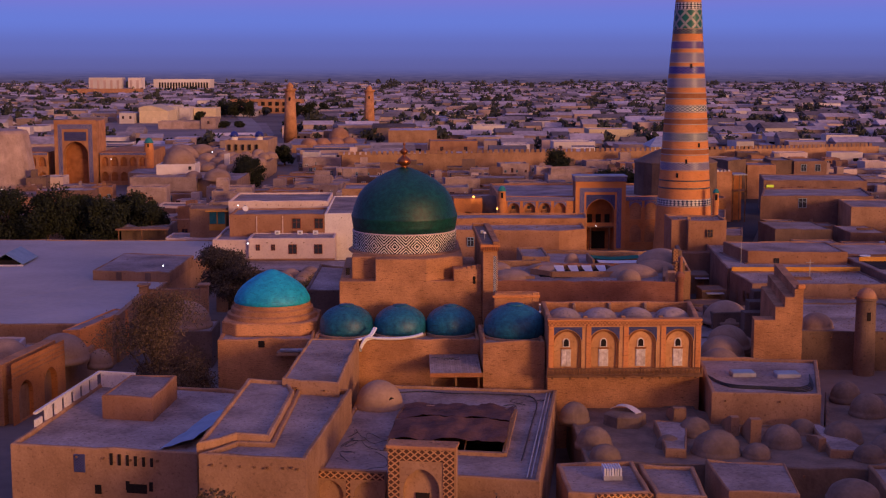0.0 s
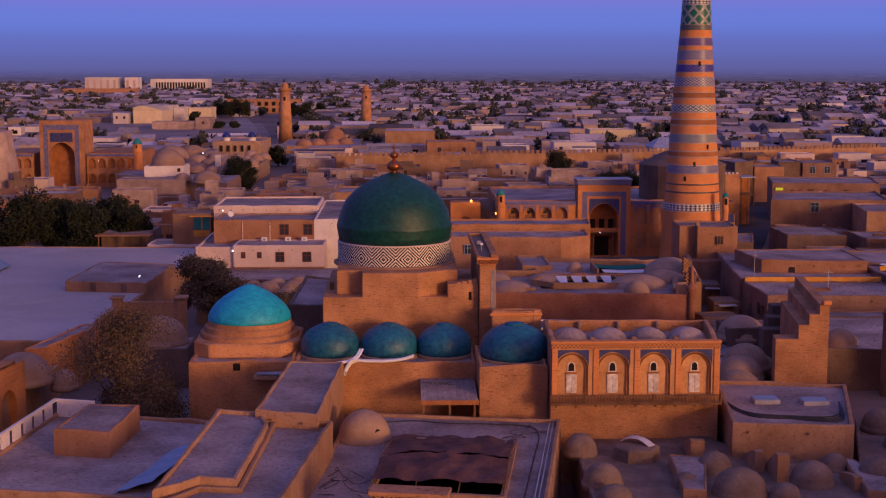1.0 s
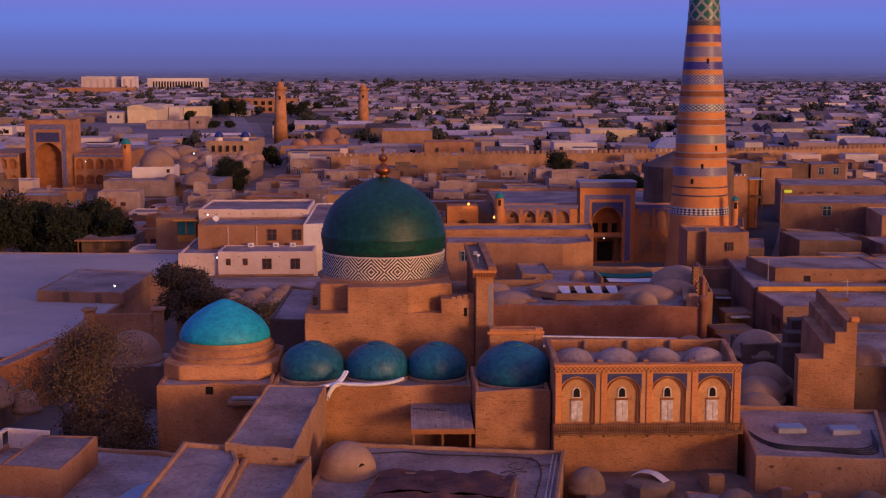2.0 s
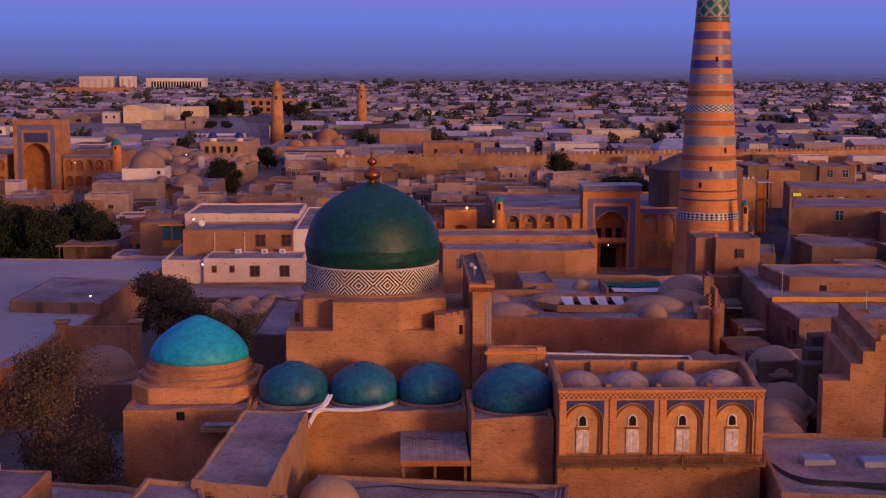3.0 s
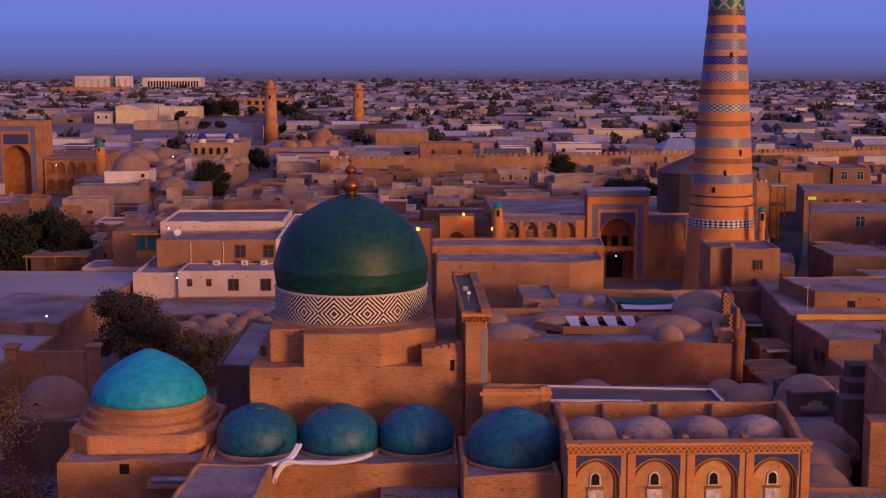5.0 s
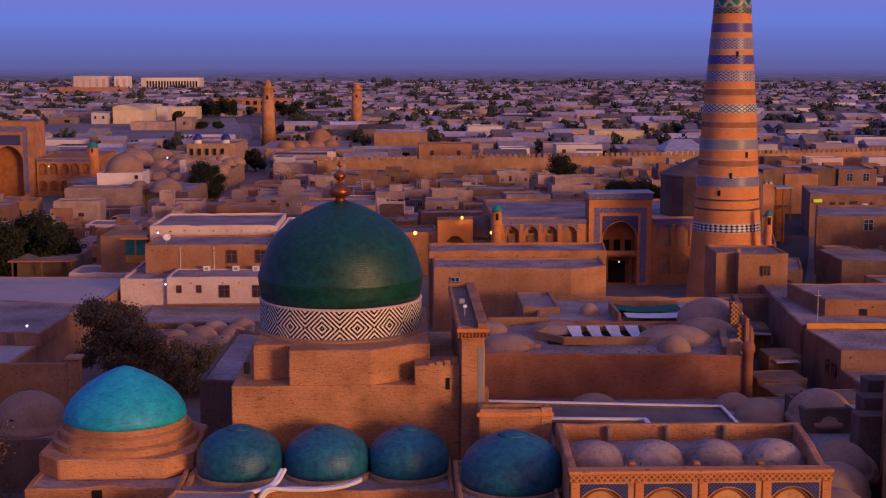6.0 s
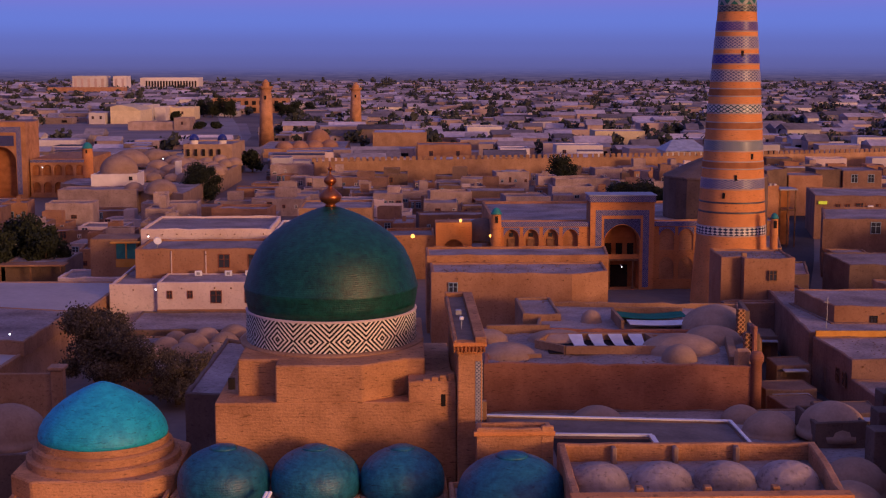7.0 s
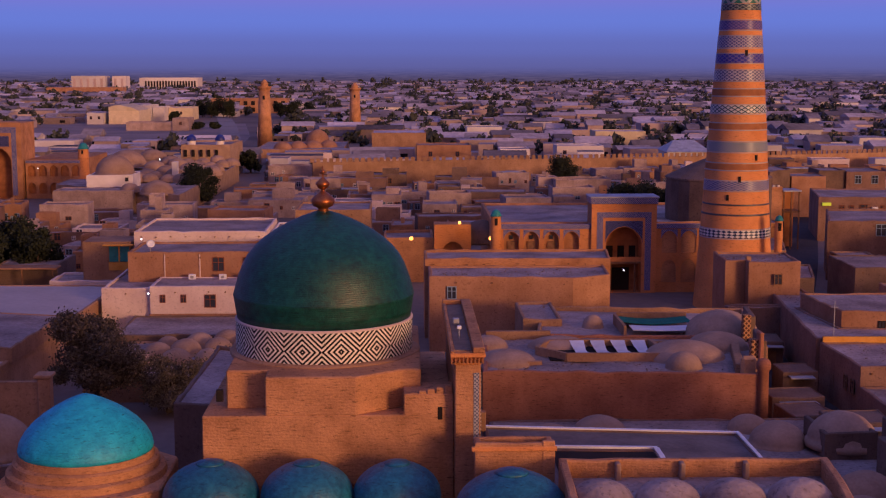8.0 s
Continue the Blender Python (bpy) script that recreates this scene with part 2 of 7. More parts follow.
def haze_material():
    """Far plain with evening haze painted as emission: faint level streaks that fade into the sky's colour at the top.
    """
    m = bpy.data.materials.new("painted_hazy_plain")
    m.use_nodes = True
    n, l = m.node_tree.nodes, m.node_tree.links
    n.clear()
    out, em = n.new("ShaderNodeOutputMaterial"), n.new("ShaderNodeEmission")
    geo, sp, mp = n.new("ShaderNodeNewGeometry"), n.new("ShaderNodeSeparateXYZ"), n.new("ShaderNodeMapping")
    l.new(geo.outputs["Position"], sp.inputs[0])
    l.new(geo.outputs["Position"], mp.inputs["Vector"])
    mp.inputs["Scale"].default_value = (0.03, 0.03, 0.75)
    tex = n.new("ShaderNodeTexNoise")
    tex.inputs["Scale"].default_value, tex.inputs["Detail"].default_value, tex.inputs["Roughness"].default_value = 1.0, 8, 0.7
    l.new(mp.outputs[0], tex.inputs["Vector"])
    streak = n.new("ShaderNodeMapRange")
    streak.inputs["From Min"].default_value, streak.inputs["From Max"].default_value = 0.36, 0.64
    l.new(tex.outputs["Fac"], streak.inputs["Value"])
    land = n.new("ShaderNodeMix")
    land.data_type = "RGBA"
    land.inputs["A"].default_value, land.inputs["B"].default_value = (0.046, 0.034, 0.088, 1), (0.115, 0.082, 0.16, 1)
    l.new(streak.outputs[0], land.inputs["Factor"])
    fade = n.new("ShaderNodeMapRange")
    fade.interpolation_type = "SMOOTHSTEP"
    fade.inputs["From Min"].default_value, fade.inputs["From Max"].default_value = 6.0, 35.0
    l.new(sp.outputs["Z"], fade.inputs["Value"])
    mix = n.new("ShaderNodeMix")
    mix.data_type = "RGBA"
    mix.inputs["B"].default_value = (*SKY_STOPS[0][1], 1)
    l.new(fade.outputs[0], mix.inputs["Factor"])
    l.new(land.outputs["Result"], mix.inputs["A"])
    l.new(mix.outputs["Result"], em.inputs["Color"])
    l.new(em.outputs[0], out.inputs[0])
    return m


HAZE = haze_material()

# ---- builders ----


def thing(name, label, category, at=(0, 0, 0), group="", kind=""):
    ob = new(name)
    ob.location = at
    return tagged(ob, label, category, group, kind)


def base_of(ob):
    p = Vector((0, 0, 0))
    while ob is not None:
        p += ob.location
        ob = ob.parent
    return p


def part(name, bm, mat, parent, label="", smooth=False):
    """Links a bmesh, given in world coordinates, as one mesh under a thing or a part."""
    mesh = bpy.data.meshes.new(name)
    bmesh.ops.recalc_face_normals(bm, faces=bm.faces)
    bm.to_mesh(mesh)
    bm.free()
    for mm in mat if isinstance(mat, (list, tuple)) else (mat,):
        mesh.materials.append(mm)
    if smooth:
        for p in mesh.polygons:
            p.use_smooth = True
    ob = new(name, mesh)
    if parent is not None:
        mesh.transform(Matrix.Translation(-base_of(parent)))
        ob.parent = parent
    if label:
        ob["label"] = label
    return ob


def structure(name, bm, mat, label, category, smooth=False):
    return tagged(part(name, bm, mat, None, smooth=smooth), label, category, kind="structure")


def box(bm, x0, x1, y0, y1, z0, z1, bev=0.0, m=None):
    r = bmesh.ops.create_cube(bm, size=1.0)
    mat = Matrix.Translation(((x0 + x1) / 2, (y0 + y1) / 2, (z0 + z1) / 2)) @ Matrix.Diagonal((abs(x1 - x0), abs(y1 - y0), abs(z1 - z0), 1))
    if m is not None:
        mat = m @ mat
    bmesh.ops.transform(bm, matrix=mat, verts=r["verts"])
    if bev:
        es = list({e for v in r["verts"] for e in v.link_edges})
        bmesh.ops.bevel(bm, geom=es, offset=bev, segments=1, affect="EDGES")
    return bm


def boxed(*a, **k):
    return box(bmesh.new(), *a, **k)


def turned(profile, cx, cy, seg=40, wobble=0.0, squash=1.0):
    """A lathe: profile rows of (radius, z) from bottom to top."""
    bm = bmesh.new()
    rings = []
    for r, z in profile:
        if r < 1e-4:
            rings.append([bm.verts.new((cx, cy, z))])
            continue
        ring = []
        for i in range(seg):
            a = 2 * math.pi * i / seg
            rr = r * (1 + wobble * (noise.noise((cx + 3 * math.cos(a), cy + 3 * math.sin(a), z * 0.8))))
            ring.append(bm.verts.new((cx + rr * math.cos(a), cy + rr * squash * math.sin(a), z)))
        rings.append(ring)
    for a, b in zip(rings, rings[1:]):
        n = max(len(a), len(b))
        for i in range(n):
            j = (i + 1) % n
            q = [a[i % len(a)], a[j % len(a)], b[j % len(b)], b[i % len(b)]]
            q = list(dict.fromkeys(q))
            if len(q) > 2:
                bm.faces.new(q)
    if len(rings[0]) > 1:
        bm.faces.new(rings[0][::-1])
    if len(rings[-1]) > 1:
        bm.faces.new(rings[-1])
    return bm


def dome_profile(r, z, h, n=12, point=0.1, over=0.0):
    """Rows for a slightly pointed dome of base radius r at z and rise h."""
    rows = []
    for i in range(n + 1):
        a = i / n * math.pi / 2
        rr = r * math.cos(a) ** (1.0 - 0.15 * point)
        zz = h * (math.sin(a) * (1 - point) + point * i / n)
        rr += over * r * math.sin(min(a * 2.2, math.pi)) * 0.12
        rows.append((max(rr, 0.0) if i < n else 0.0, z + zz))
    return rows


def inset(pts, d):
    """A polygon (counter-clockwise) moved inwards by d."""
    out = []
    n = len(pts)
    for i in range(n):
        p, q, r = Vector(pts[i - 1]), Vector(pts[i]), Vector(pts[(i + 1) % n])
        a, b = (q - p).normalized(), (r - q).normalized()
        na, nb = Vector((-a.y, a.x)), Vector((-b.y, b.x))
        k = (na + nb) / max(0.3, 1 + na.dot(nb))
        out.append(q + k * d)
    return out


def divided(pts, step):
    out = []
    n = len(pts)
    for i in range(n):
        a, b = Vector(pts[i]), Vector(pts[(i + 1) % n])
        k = max(1, int((b - a).length / step))
        out += [a.lerp(b, j / k) for j in range(k)]
    return out


def parapet_walls(pts, z0, z1, drop=0.45, th=0.35, worn=0.05, batter=0.0, step=1.6):
    """Outer walls with a worn, rounded parapet; open to the roof that lies drop below the top."""
    bm = bmesh.new()
    outer = divided(pts, step)
    n = len(outer)
    low = divided([v for v in inset(pts, -batter)], step) if batter else outer
    if len(low) != n:
        low = outer
    rows = []

    def jit(v, k):
        return worn * 2.2 * noise.noise((v.x * 0.7, v.y * 0.7, k))

    def inner(d):
        ip = inset(pts, d)
        res = []
        m = len(pts)
        for i in range(m):
            a, b = Vector(pts[i]), Vector(pts[(i + 1) % m])
            k = max(1, int((b - a).length / step))
            res += [ip[i].lerp(ip[(i + 1) % m], j / k) for j in range(k)]
        return res

    rows.append([bm.verts.new((v.x, v.y, z0)) for v in low])
    rows.append([bm.verts.new((v.x, v.y, z1 - 0.08 + jit(v, z1))) for v in outer])
    rows.append([bm.verts.new((v.x, v.y, z1 + jit(o, z1))) for v, o in zip(inner(0.08), outer)])
    rows.append([bm.verts.new((v.x, v.y, z1 + jit(o, z1))) for v, o in zip(inner(th - 0.06), outer)])
    rows.append([bm.verts.new((v.x, v.y, z1 - 0.1 + jit(o, z1))) for v, o in zip(inner(th), outer)])
    rows.append([bm.verts.new((v.x, v.y, z1 - drop - 0.1)) for v in inner(th)])
    for a, b in zip(rows, rows[1:]):
        for i in range(n):
            j = (i + 1) % n
            bm.faces.new((a[i], a[j], b[j], b[i]))
    return bm


def roof_sheet(pts, z, d=0.3, uneven=0.06, step=1.8):
    """A slightly uneven flat roof inside a polygon."""
    bm = bmesh.new()
    ring = divided(inset(pts, d), step)
    vs = [bm.verts.new((v.x, v.y, z)) for v in ring]
    bm.faces.new(vs)
    bmesh.ops.triangulate(bm, faces=bm.faces)
    bmesh.ops.subdivide_edges(bm, edges=[e for e in bm.edges if e.calc_length() > 2.5], cuts=2, use_grid_fill=True)
    for v in bm.verts:
        v.co.z += uneven * noise.noise((v.co.x * 0.35, v.co.y * 0.35, z))
    return bm


def rect(x0, x1, y0, y1):
    return [(x0, y0), (x1, y0), (x1, y1), (x0, y1)]


def turned_rect(cx, cy, w, d, deg):
    c, s = math.cos(radians(deg)), math.sin(radians(deg))
    return [(cx + u * c - v * s, cy + u * s + v * c) for u, v in ((-w / 2, -d / 2), (w / 2, -d / 2), (w / 2, d / 2), (-w / 2, d / 2))]


WINDOW_MESH = {}


def window_meshes(w, h, frame_mat):
    key = (round(w, 2), round(h, 2), frame_mat.name)
    if key not in WINDOW_MESH:
        bm = bmesh.new()
        t = 0.09
        for x0, x1, z0, z1 in ((-w / 2, w / 2, 0, t), (-w / 2, w / 2, h - t, h), (-w / 2, -w / 2 + t, t, h - t), (w / 2 - t, w / 2, t, h - t), (-t / 2, t / 2, t, h - t),
                               (-w / 2 + t, -t / 2, h * 0.62, h * 0.62 + 0.06), (t / 2, w / 2 - t, h * 0.62, h * 0.62 + 0.06)):
            box(bm, x0, x1, -0.07, 0.02, z0, z1)
        me = bpy.data.meshes.new("window")
        bm.to_mesh(me)
        bm.free()
        me.materials.append(frame_mat)
        bm = boxed(-w / 2 + t, w / 2 - t, -0.02, 0.02, t, h - t)
        pe = bpy.data.meshes.new("pane")
        bm.to_mesh(pe)
        bm.free()
        pe.materials.append(PANE)
        WINDOW_MESH[key] = me, pe
    return WINDOW_MESH[key]


def window(parent, x, y, z, w=1.0, h=1.2, frame_mat=None, turn=0.0, name="window", label=""):
    """A framed window on an outer wall, its pane set back behind the frame; z is its sill."""
    me, pe = window_meshes(w, h, frame_mat or WOOD_RED)
    ob = new(name, me)
    ob.parent = parent
    ob.matrix_local = Matrix.Translation(Vector((x, y, z)) - base_of(parent)) @ pose(0, 0, 0, 0, 0, turn)
    pn = new("pane", pe)
    pn.parent = ob
    if label:
        ob["label"] = label
    return ob


BEAM = []


def beam_mesh():
    if not BEAM:
        bm = boxed(-0.08, 0.08, -0.2, 0.1, -0.07, 0.07)
        me = bpy.data.meshes.new("beam_end")
        bm.to_mesh(me)
        bm.free()
        me.materials.append(WOOD)
        BEAM.append(me)
    return BEAM[0]


def house(pts, z1, label, z0=0.0, wall=None, roof=None, drop=0.45, th=0.35, windows=(), batter=0.0, name="house", category="house", group="", worn=0.08):
    cx, cy = sum(p[0] for p in pts) / len(pts), sum(p[1] for p in pts) / len(pts)
    ob = thing(name, label, category, (cx, cy, z0), group)
    part("wall", parapet_walls(pts, z0, z1, drop, th, worn=worn, batter=batter), wall or ADOBE_ROSE if cy > 165 and cx > 40 else wall or ADOBE, ob)
    part("roof", roof_sheet(pts, z1 - drop, th * 0.8), roof or MUD_ROOF, ob)
    for w in windows:
        window(ob, *w)
    a, b = Vector(pts[0]), Vector(pts[1])
    if cy < 300 and z1 - z0 > 3.5 and (b - a).length > 5:
        n = int((b - a).length / 1.9)
        ang = math.degrees(math.atan2(b.y - a.y, b.x - a.x))
        for k in range(n):
            q = a.lerp(b, (k + 0.5) / n)
            if noise.noise((q.x * 3.1, q.y * 2.7, z1)) > -0.12:
                sp = new("beam_end", beam_mesh())
                sp.parent = ob
                sp.matrix_local = Matrix.Translation(Vector((q.x, q.y, z1 - 0.75 + 0.1 * noise.noise((q.x, q.y, 0.5)))) - base_of(ob)) @ pose(0, 0, 0, 0, 0, ang)
    return ob


def arch_points(hw, zs, za, n=10):
    """Right half then left half of a pointed arch, from the right springing over the apex to the left one."""
    out = []
    for i in range(n + 1):
        s = i / n
        x = hw * (1 - s ** 1.5) if s < 1 else 0.0
        z = zs + (za - zs) * (1 - (1 - s) ** 1.75)
        out.append((x, z))
    return out + [(-x, z) for x, z in out[-2::-1]]


def niche_outline(cx, hw, zb, zs, za, n=10):
    return [(cx - hw, zb), (cx + hw, zb)] + [(cx + x, z) for x, z in arch_points(hw, zs, za, n)]


def pierced_front(x0, x1, z0, z1, y, holes, depth):
    """A wall front in the plane y with arched niches of the given depth: front and jambs in one mesh, the niche backs in another."""
    bm, backs = bmesh.new(), bmesh.new()

    def loop(b, pts, yy):
        return [b.verts.new((px, yy, pz)) for px, pz in pts]

    edges = []
    outer = loop(bm, [(x0, z0), (x1, z0), (x1, z1), (x0, z1)], y)
    edges += [bm.edges.new((outer[i], outer[(i + 1) % 4])) for i in range(4)]
    jambs = []
    for hole in holes:
        pts = niche_outline(*hole)
        clean = [p for i, p in enumerate(pts) if i == 0 or (abs(p[0] - pts[i - 1][0]) + abs(p[1] - pts[i - 1][1])) > 1e-4]
        if abs(clean[-1][0] - clean[0][0]) + abs(clean[-1][1] - clean[0][1]) < 1e-4:
            clean.pop()
        vs = loop(bm, clean, y)
        edges += [bm.edges.new((vs[i], vs[(i + 1) % len(vs)])) for i in range(len(vs))]
        jambs.append((vs, clean))
    bmesh.ops.triangle_fill(bm, use_beauty=True, use_dissolve=False, edges=edges, normal=(0, -1, 0))
    for vs, clean in jambs:
        far = loop(bm, clean, y + depth)
        for i in range(len(vs)):
            j = (i + 1) % len(vs)
            bm.faces.new((vs[i], vs[j], far[j], far[i]))
        backs.faces.new(loop(backs, clean, y + depth - 0.003))
    return bm, backs


def niche_backs(name, backs, mat, parent):
    """Each niche back as a part of its own."""
    backs.normal_update()
    for f in list(backs.faces):
        b = bmesh.new()
        b.faces.new([b.verts.new(v.co) for v in f.verts])
        part(name, b, mat, parent)
    backs.free()


def strip(bm, pts, w, h):
    """A flat band of width w and thickness h along points."""
    rows = []
    for i, p in enumerate(pts):
        p = Vector(p)
        a = Vector(pts[max(0, i - 1)])
        b = Vector(pts[min(len(pts) - 1, i + 1)])
        d = (b - a)
        d.z = 0
        d = d.normalized() if d.length > 1e-6 else Vector((1, 0, 0))
        s = Vector((-d.y, d.x, 0)) * w / 2
        u = Vector((0, 0, h))
        rows.append([bm.verts.new(v) for v in (p - s, p + s, p + s + u, p - s + u)])
    for a, b in zip(rows, rows[1:]):
        for i in range(4):
            j = (i + 1) % 4
            bm.faces.new((a[i], a[j], b[j], b[i]))
    bm.faces.new(rows[0])
    bm.faces.new(rows[-1][::-1])
    return bm


def tube(bm, pts, r, seg=6):
    pts = [Vector(p) for p in pts]
    rows = []
    for i, p in enumerate(pts):
        d = (pts[min(i + 1, len(pts) - 1)] - pts[max(i - 1, 0)]).normalized()
        a = d.orthogonal().normalized()
        b = d.cross(a)
        rr = r[i] if isinstance(r, (list, tuple)) else r
        rows.append([bm.verts.new(p + (a * math.cos(2 * math.pi * k / seg) + b * math.sin(2 * math.pi * k / seg)) * rr) for k in range(seg)])
    for a, b in zip(rows, rows[1:]):
        best = min(range(seg), key=lambda o: (a[0].co - b[o].co).length)
        for i in range(seg):
            j = (i + 1) % seg
            bm.faces.new((a[i], a[j], b[(j + best) % seg], b[(i + best) % seg]))
    return bm


def smooth_line(pts, n=6):
    """A Catmull-Rom line through points."""
    p = [Vector(v) for v in pts]
    p = [p[0]] + p + [p[-1]]
    out = []
    for i in range(1, len(p) - 2):
        for k in range(n):
            t = k / n
            a, b, c, d = p[i - 1], p[i], p[i + 1], p[i + 2]
            out.append(0.5 * ((2 * b) + (c - a) * t + (2 * a - 5 * b + 4 * c - d) * t * t + (3 * b - a - 3 * c + d) * t ** 3))
    return out + [p[-2]]


def clay_dome(x, y, z, r, h, label, mat=None, parent=None, name="clay_dome", point=0.12, group="", window_at=None, collar=0.18):
    """A low plastered dome on a short collar, with an optional small light opening."""
    ob = parent or thing(name, label, "dome", (x, y, z), group)
    prof = [(r * 1.06, z - 0.3), (r * 1.06, z + collar), (r, z + collar + 0.04)] + dome_profile(r, z + collar + 0.05, h, 10, point)[1:]
    part("shell" if parent is None else "dome", turned(prof, x, y, 28, 0.03), mat or CLAY_DOME, ob, smooth=True)
    if window_at:
        a = radians(window_at)
        wx, wy = x + r * 0.93 * math.cos(a), y + r * 0.93 * math.sin(a)
        bm = bmesh.new()
        for k in (0,):
            pts = niche_outline(0, 0.28, 0, 0.35, 0.65, 5)[:-1]
            f = [bm.verts.new((px, 0, pz)) for px, pz in pts]
            face = bm.faces.new(f)
            e = bmesh.ops.extrude_face_region(bm, geom=[face])
            bmesh.ops.translate(bm, verts=[v for v in e["geom"] if isinstance(v, bmesh.types.BMVert)], vec=(0, 0.3, 0))
        bm.transform(Matrix.Translation((wx, wy, z + collar + h * 0.15)) @ pose(0, 0, 0, 0, 0, window_at + 90))
        part("light_opening", bm, DARK, ob, "dark arched light opening")
    return ob


def tree(x, y, z, h, r, leaf, label, seed, count=2600, squat=0.8, size=0.34):
    rng = random.Random(seed)
    ob = thing("tree", label, "tree", (x, y, z))
    bm = bmesh.new()
    top = Vector((x + rng.uniform(-.3, .3), y, z + h * 0.55))
    tube(bm, smooth_line([(x, y, z - 0.2), (x + rng.uniform(-.2, .2), y + .1, z + h * 0.25), top], 4), [0.34 - 0.02 * i for i in range(9)], 8)
    clumps = []
    for i in range(22):
        a = rng.uniform(0, 2 * math.pi)
        rad = r * rng.uniform(0.15, 0.8)
        zc = z + h * rng.uniform(0.26, 0.9) - rad / r * h * 0.1
        c = Vector((x + rad * math.cos(a), y + rad * math.sin(a), zc))
        clumps.append((c, r * rng.uniform(0.25, 0.48)))
        start = Vector((x, y, z + h * rng.uniform(0.22, 0.5)))
        tube(bm, smooth_line([start, start.lerp(c, 0.5) + Vector((0, 0, 0.3)), c], 3), [0.14, 0.12, 0.1, 0.08, 0.06, 0.05, 0.03], 5)
    clumps.append((Vector((x, y, z + h * 0.72)), r * 0.5))
    part("trunk", bm, BARK, ob)
    verts, faces = [], []
    for i in range(count):
        c, cr = rng.choice(clumps)
        d = Vector((rng.gauss(0, 1), rng.gauss(0, 1), rng.gauss(0, 1))).normalized()
        p = c + Vector((d.x, d.y, d.z * squat)) * cr * (rng.random() ** 0.4) * (rng.uniform(1.1, 1.5) if rng.random() < 0.22 else 1)
        if p.z < z + 0.4:
            continue
        u = Vector((rng.gauss(0, 1), rng.gauss(0, 1), rng.gauss(0, 1))).normalized() * size * rng.uniform(0.5, 1.2)
        v = u.orthogonal().normalized() * size * rng.uniform(0.4, 0.8)
        b = len(verts)
        verts += [p - u, p + v, p + u, p - v]
        faces.append((b, b + 1, b + 2, b + 3))
    me = bpy.data.meshes.new("crown")
    me.from_pydata([v - Vector((x, y, z)) for v in verts], [], faces)
    me.materials.append(leaf)
    cr = new("crown", me)
    cr.parent = ob
    return ob

# ---- ground ----


def ground_height(x, y):
    d = math.hypot(x, y)
    k = min(max((d - 1800) / 3000, 0), 1)
    return 17.5 * k * k * (3 - 2 * k)


bm = bmesh.new()
rings = [0, 60, 120, 200, 300, 450, 700, 1000, 1500, 2000, 2500, 3000, 3500, 4000, 4500, 4900, 6000]
prev = None
for r in rings:
    ring = [bm.verts.new((0, 0, 0))] if r == 0 else [bm.verts.new((r * math.cos(a * math.pi / 36), r * math.sin(a * math.pi / 36), ground_height(r, 0))) for a in range(72)]
    if prev:
        for i in range(72):
            j = (i + 1) % 72
            q = list(dict.fromkeys((prev[i % len(prev)], prev[j % len(prev)], ring[j], ring[i])))
            bm.faces.new(q)
    prev = ring
structure("ground", bm, GROUND, "dusty earth ground of the old town", "ground", smooth=True)

# ---- mausoleum with the large green dome ----
CX, CY = -0.1, 139.6
maus = thing("mausoleum", "brick mausoleum with large green glazed dome and patterned drum", "mausoleum", (CX, CY, 0))


def prism(pts, z0, z1, bev=0.06):
    bm = bmesh.new()
    f = bm.faces.new([bm.verts.new((p[0], p[1], z0)) for p in pts])
    e = bmesh.ops.extrude_face_region(bm, geom=[f])
    bmesh.ops.translate(bm, verts=[v for v in e["geom"] if isinstance(v, bmesh.types.BMVert)], vec=(0, 0, z1 - z0))
    if bev:
        bmesh.ops.bevel(bm, geom=[ed for ed in bm.edges], offset=bev, segments=1, affect="EDGES")
    return bm


part("base_wall", prism(rect(-6.7, 7.72, 131.6, 149.0), 0, 13.5), BRICK, maus)
part("upper_wall", prism([(-3.08, 131.603), (2.13, 131.603), (4.75, 133.5), (5.85, 133.5), (5.85, 147), (-5.5, 147), (-5.5, 133.4), (-3.08, 133.4)], 13.45, 15.75, 0.08), BRICK, maus)
part("corner_wall", prism(rect(4.83, 7.7, 131.604, 134.6), 13.45, 14.72), BRICK, maus)
for i in range(5):
    w = 0.62
    part("merlon", boxed(5.2 + i * 0.5, 5.2 + i * 0.5 + 0.42, 131.65, 132.1, 14.68, 14.76 + 0.1 * i, 0.04), BRICK, maus)
part("coping", turned([(5.85, 15.6), (5.88, 15.8), (5.75, 15.88), (5.45, 15.9)], CX, CY, 56, 0.03), ADOBE, maus, "dusty plaster ledge round the drum")
part("drum", turned([(5.5, 15.4), (5.5, 17.76)], CX, CY, 96), DRUM_TILE, maus, "black and white diamond tilework drum", smooth=False)
part("drum_rim", turned([(5.5, 17.76), (5.54, 17.78), (5.54, 17.85), (5.44, 17.9)], CX, CY, 96), PINK_WHITE, maus, "thin pale cornice line")
DOME = [(5.4, 17.9), (5.5, 18.5), (5.6, 19.2), (5.63, 19.33), (5.61, 19.4), (5.55, 19.6), (5.44, 20.0), (5.27, 20.55), (5.06, 21.1), (4.72, 21.75), (4.25, 22.3), (3.7, 22.8), (3.05, 23.25), (2.35, 23.65), (1.65, 23.98), (1.0, 24.24), (0.45, 24.42), (0.0, 24.46)]
part("dome", turned(DOME, CX, CY, 96), GREEN_GLAZE, maus, "green glazed brick dome with bluish sheen", smooth=True)
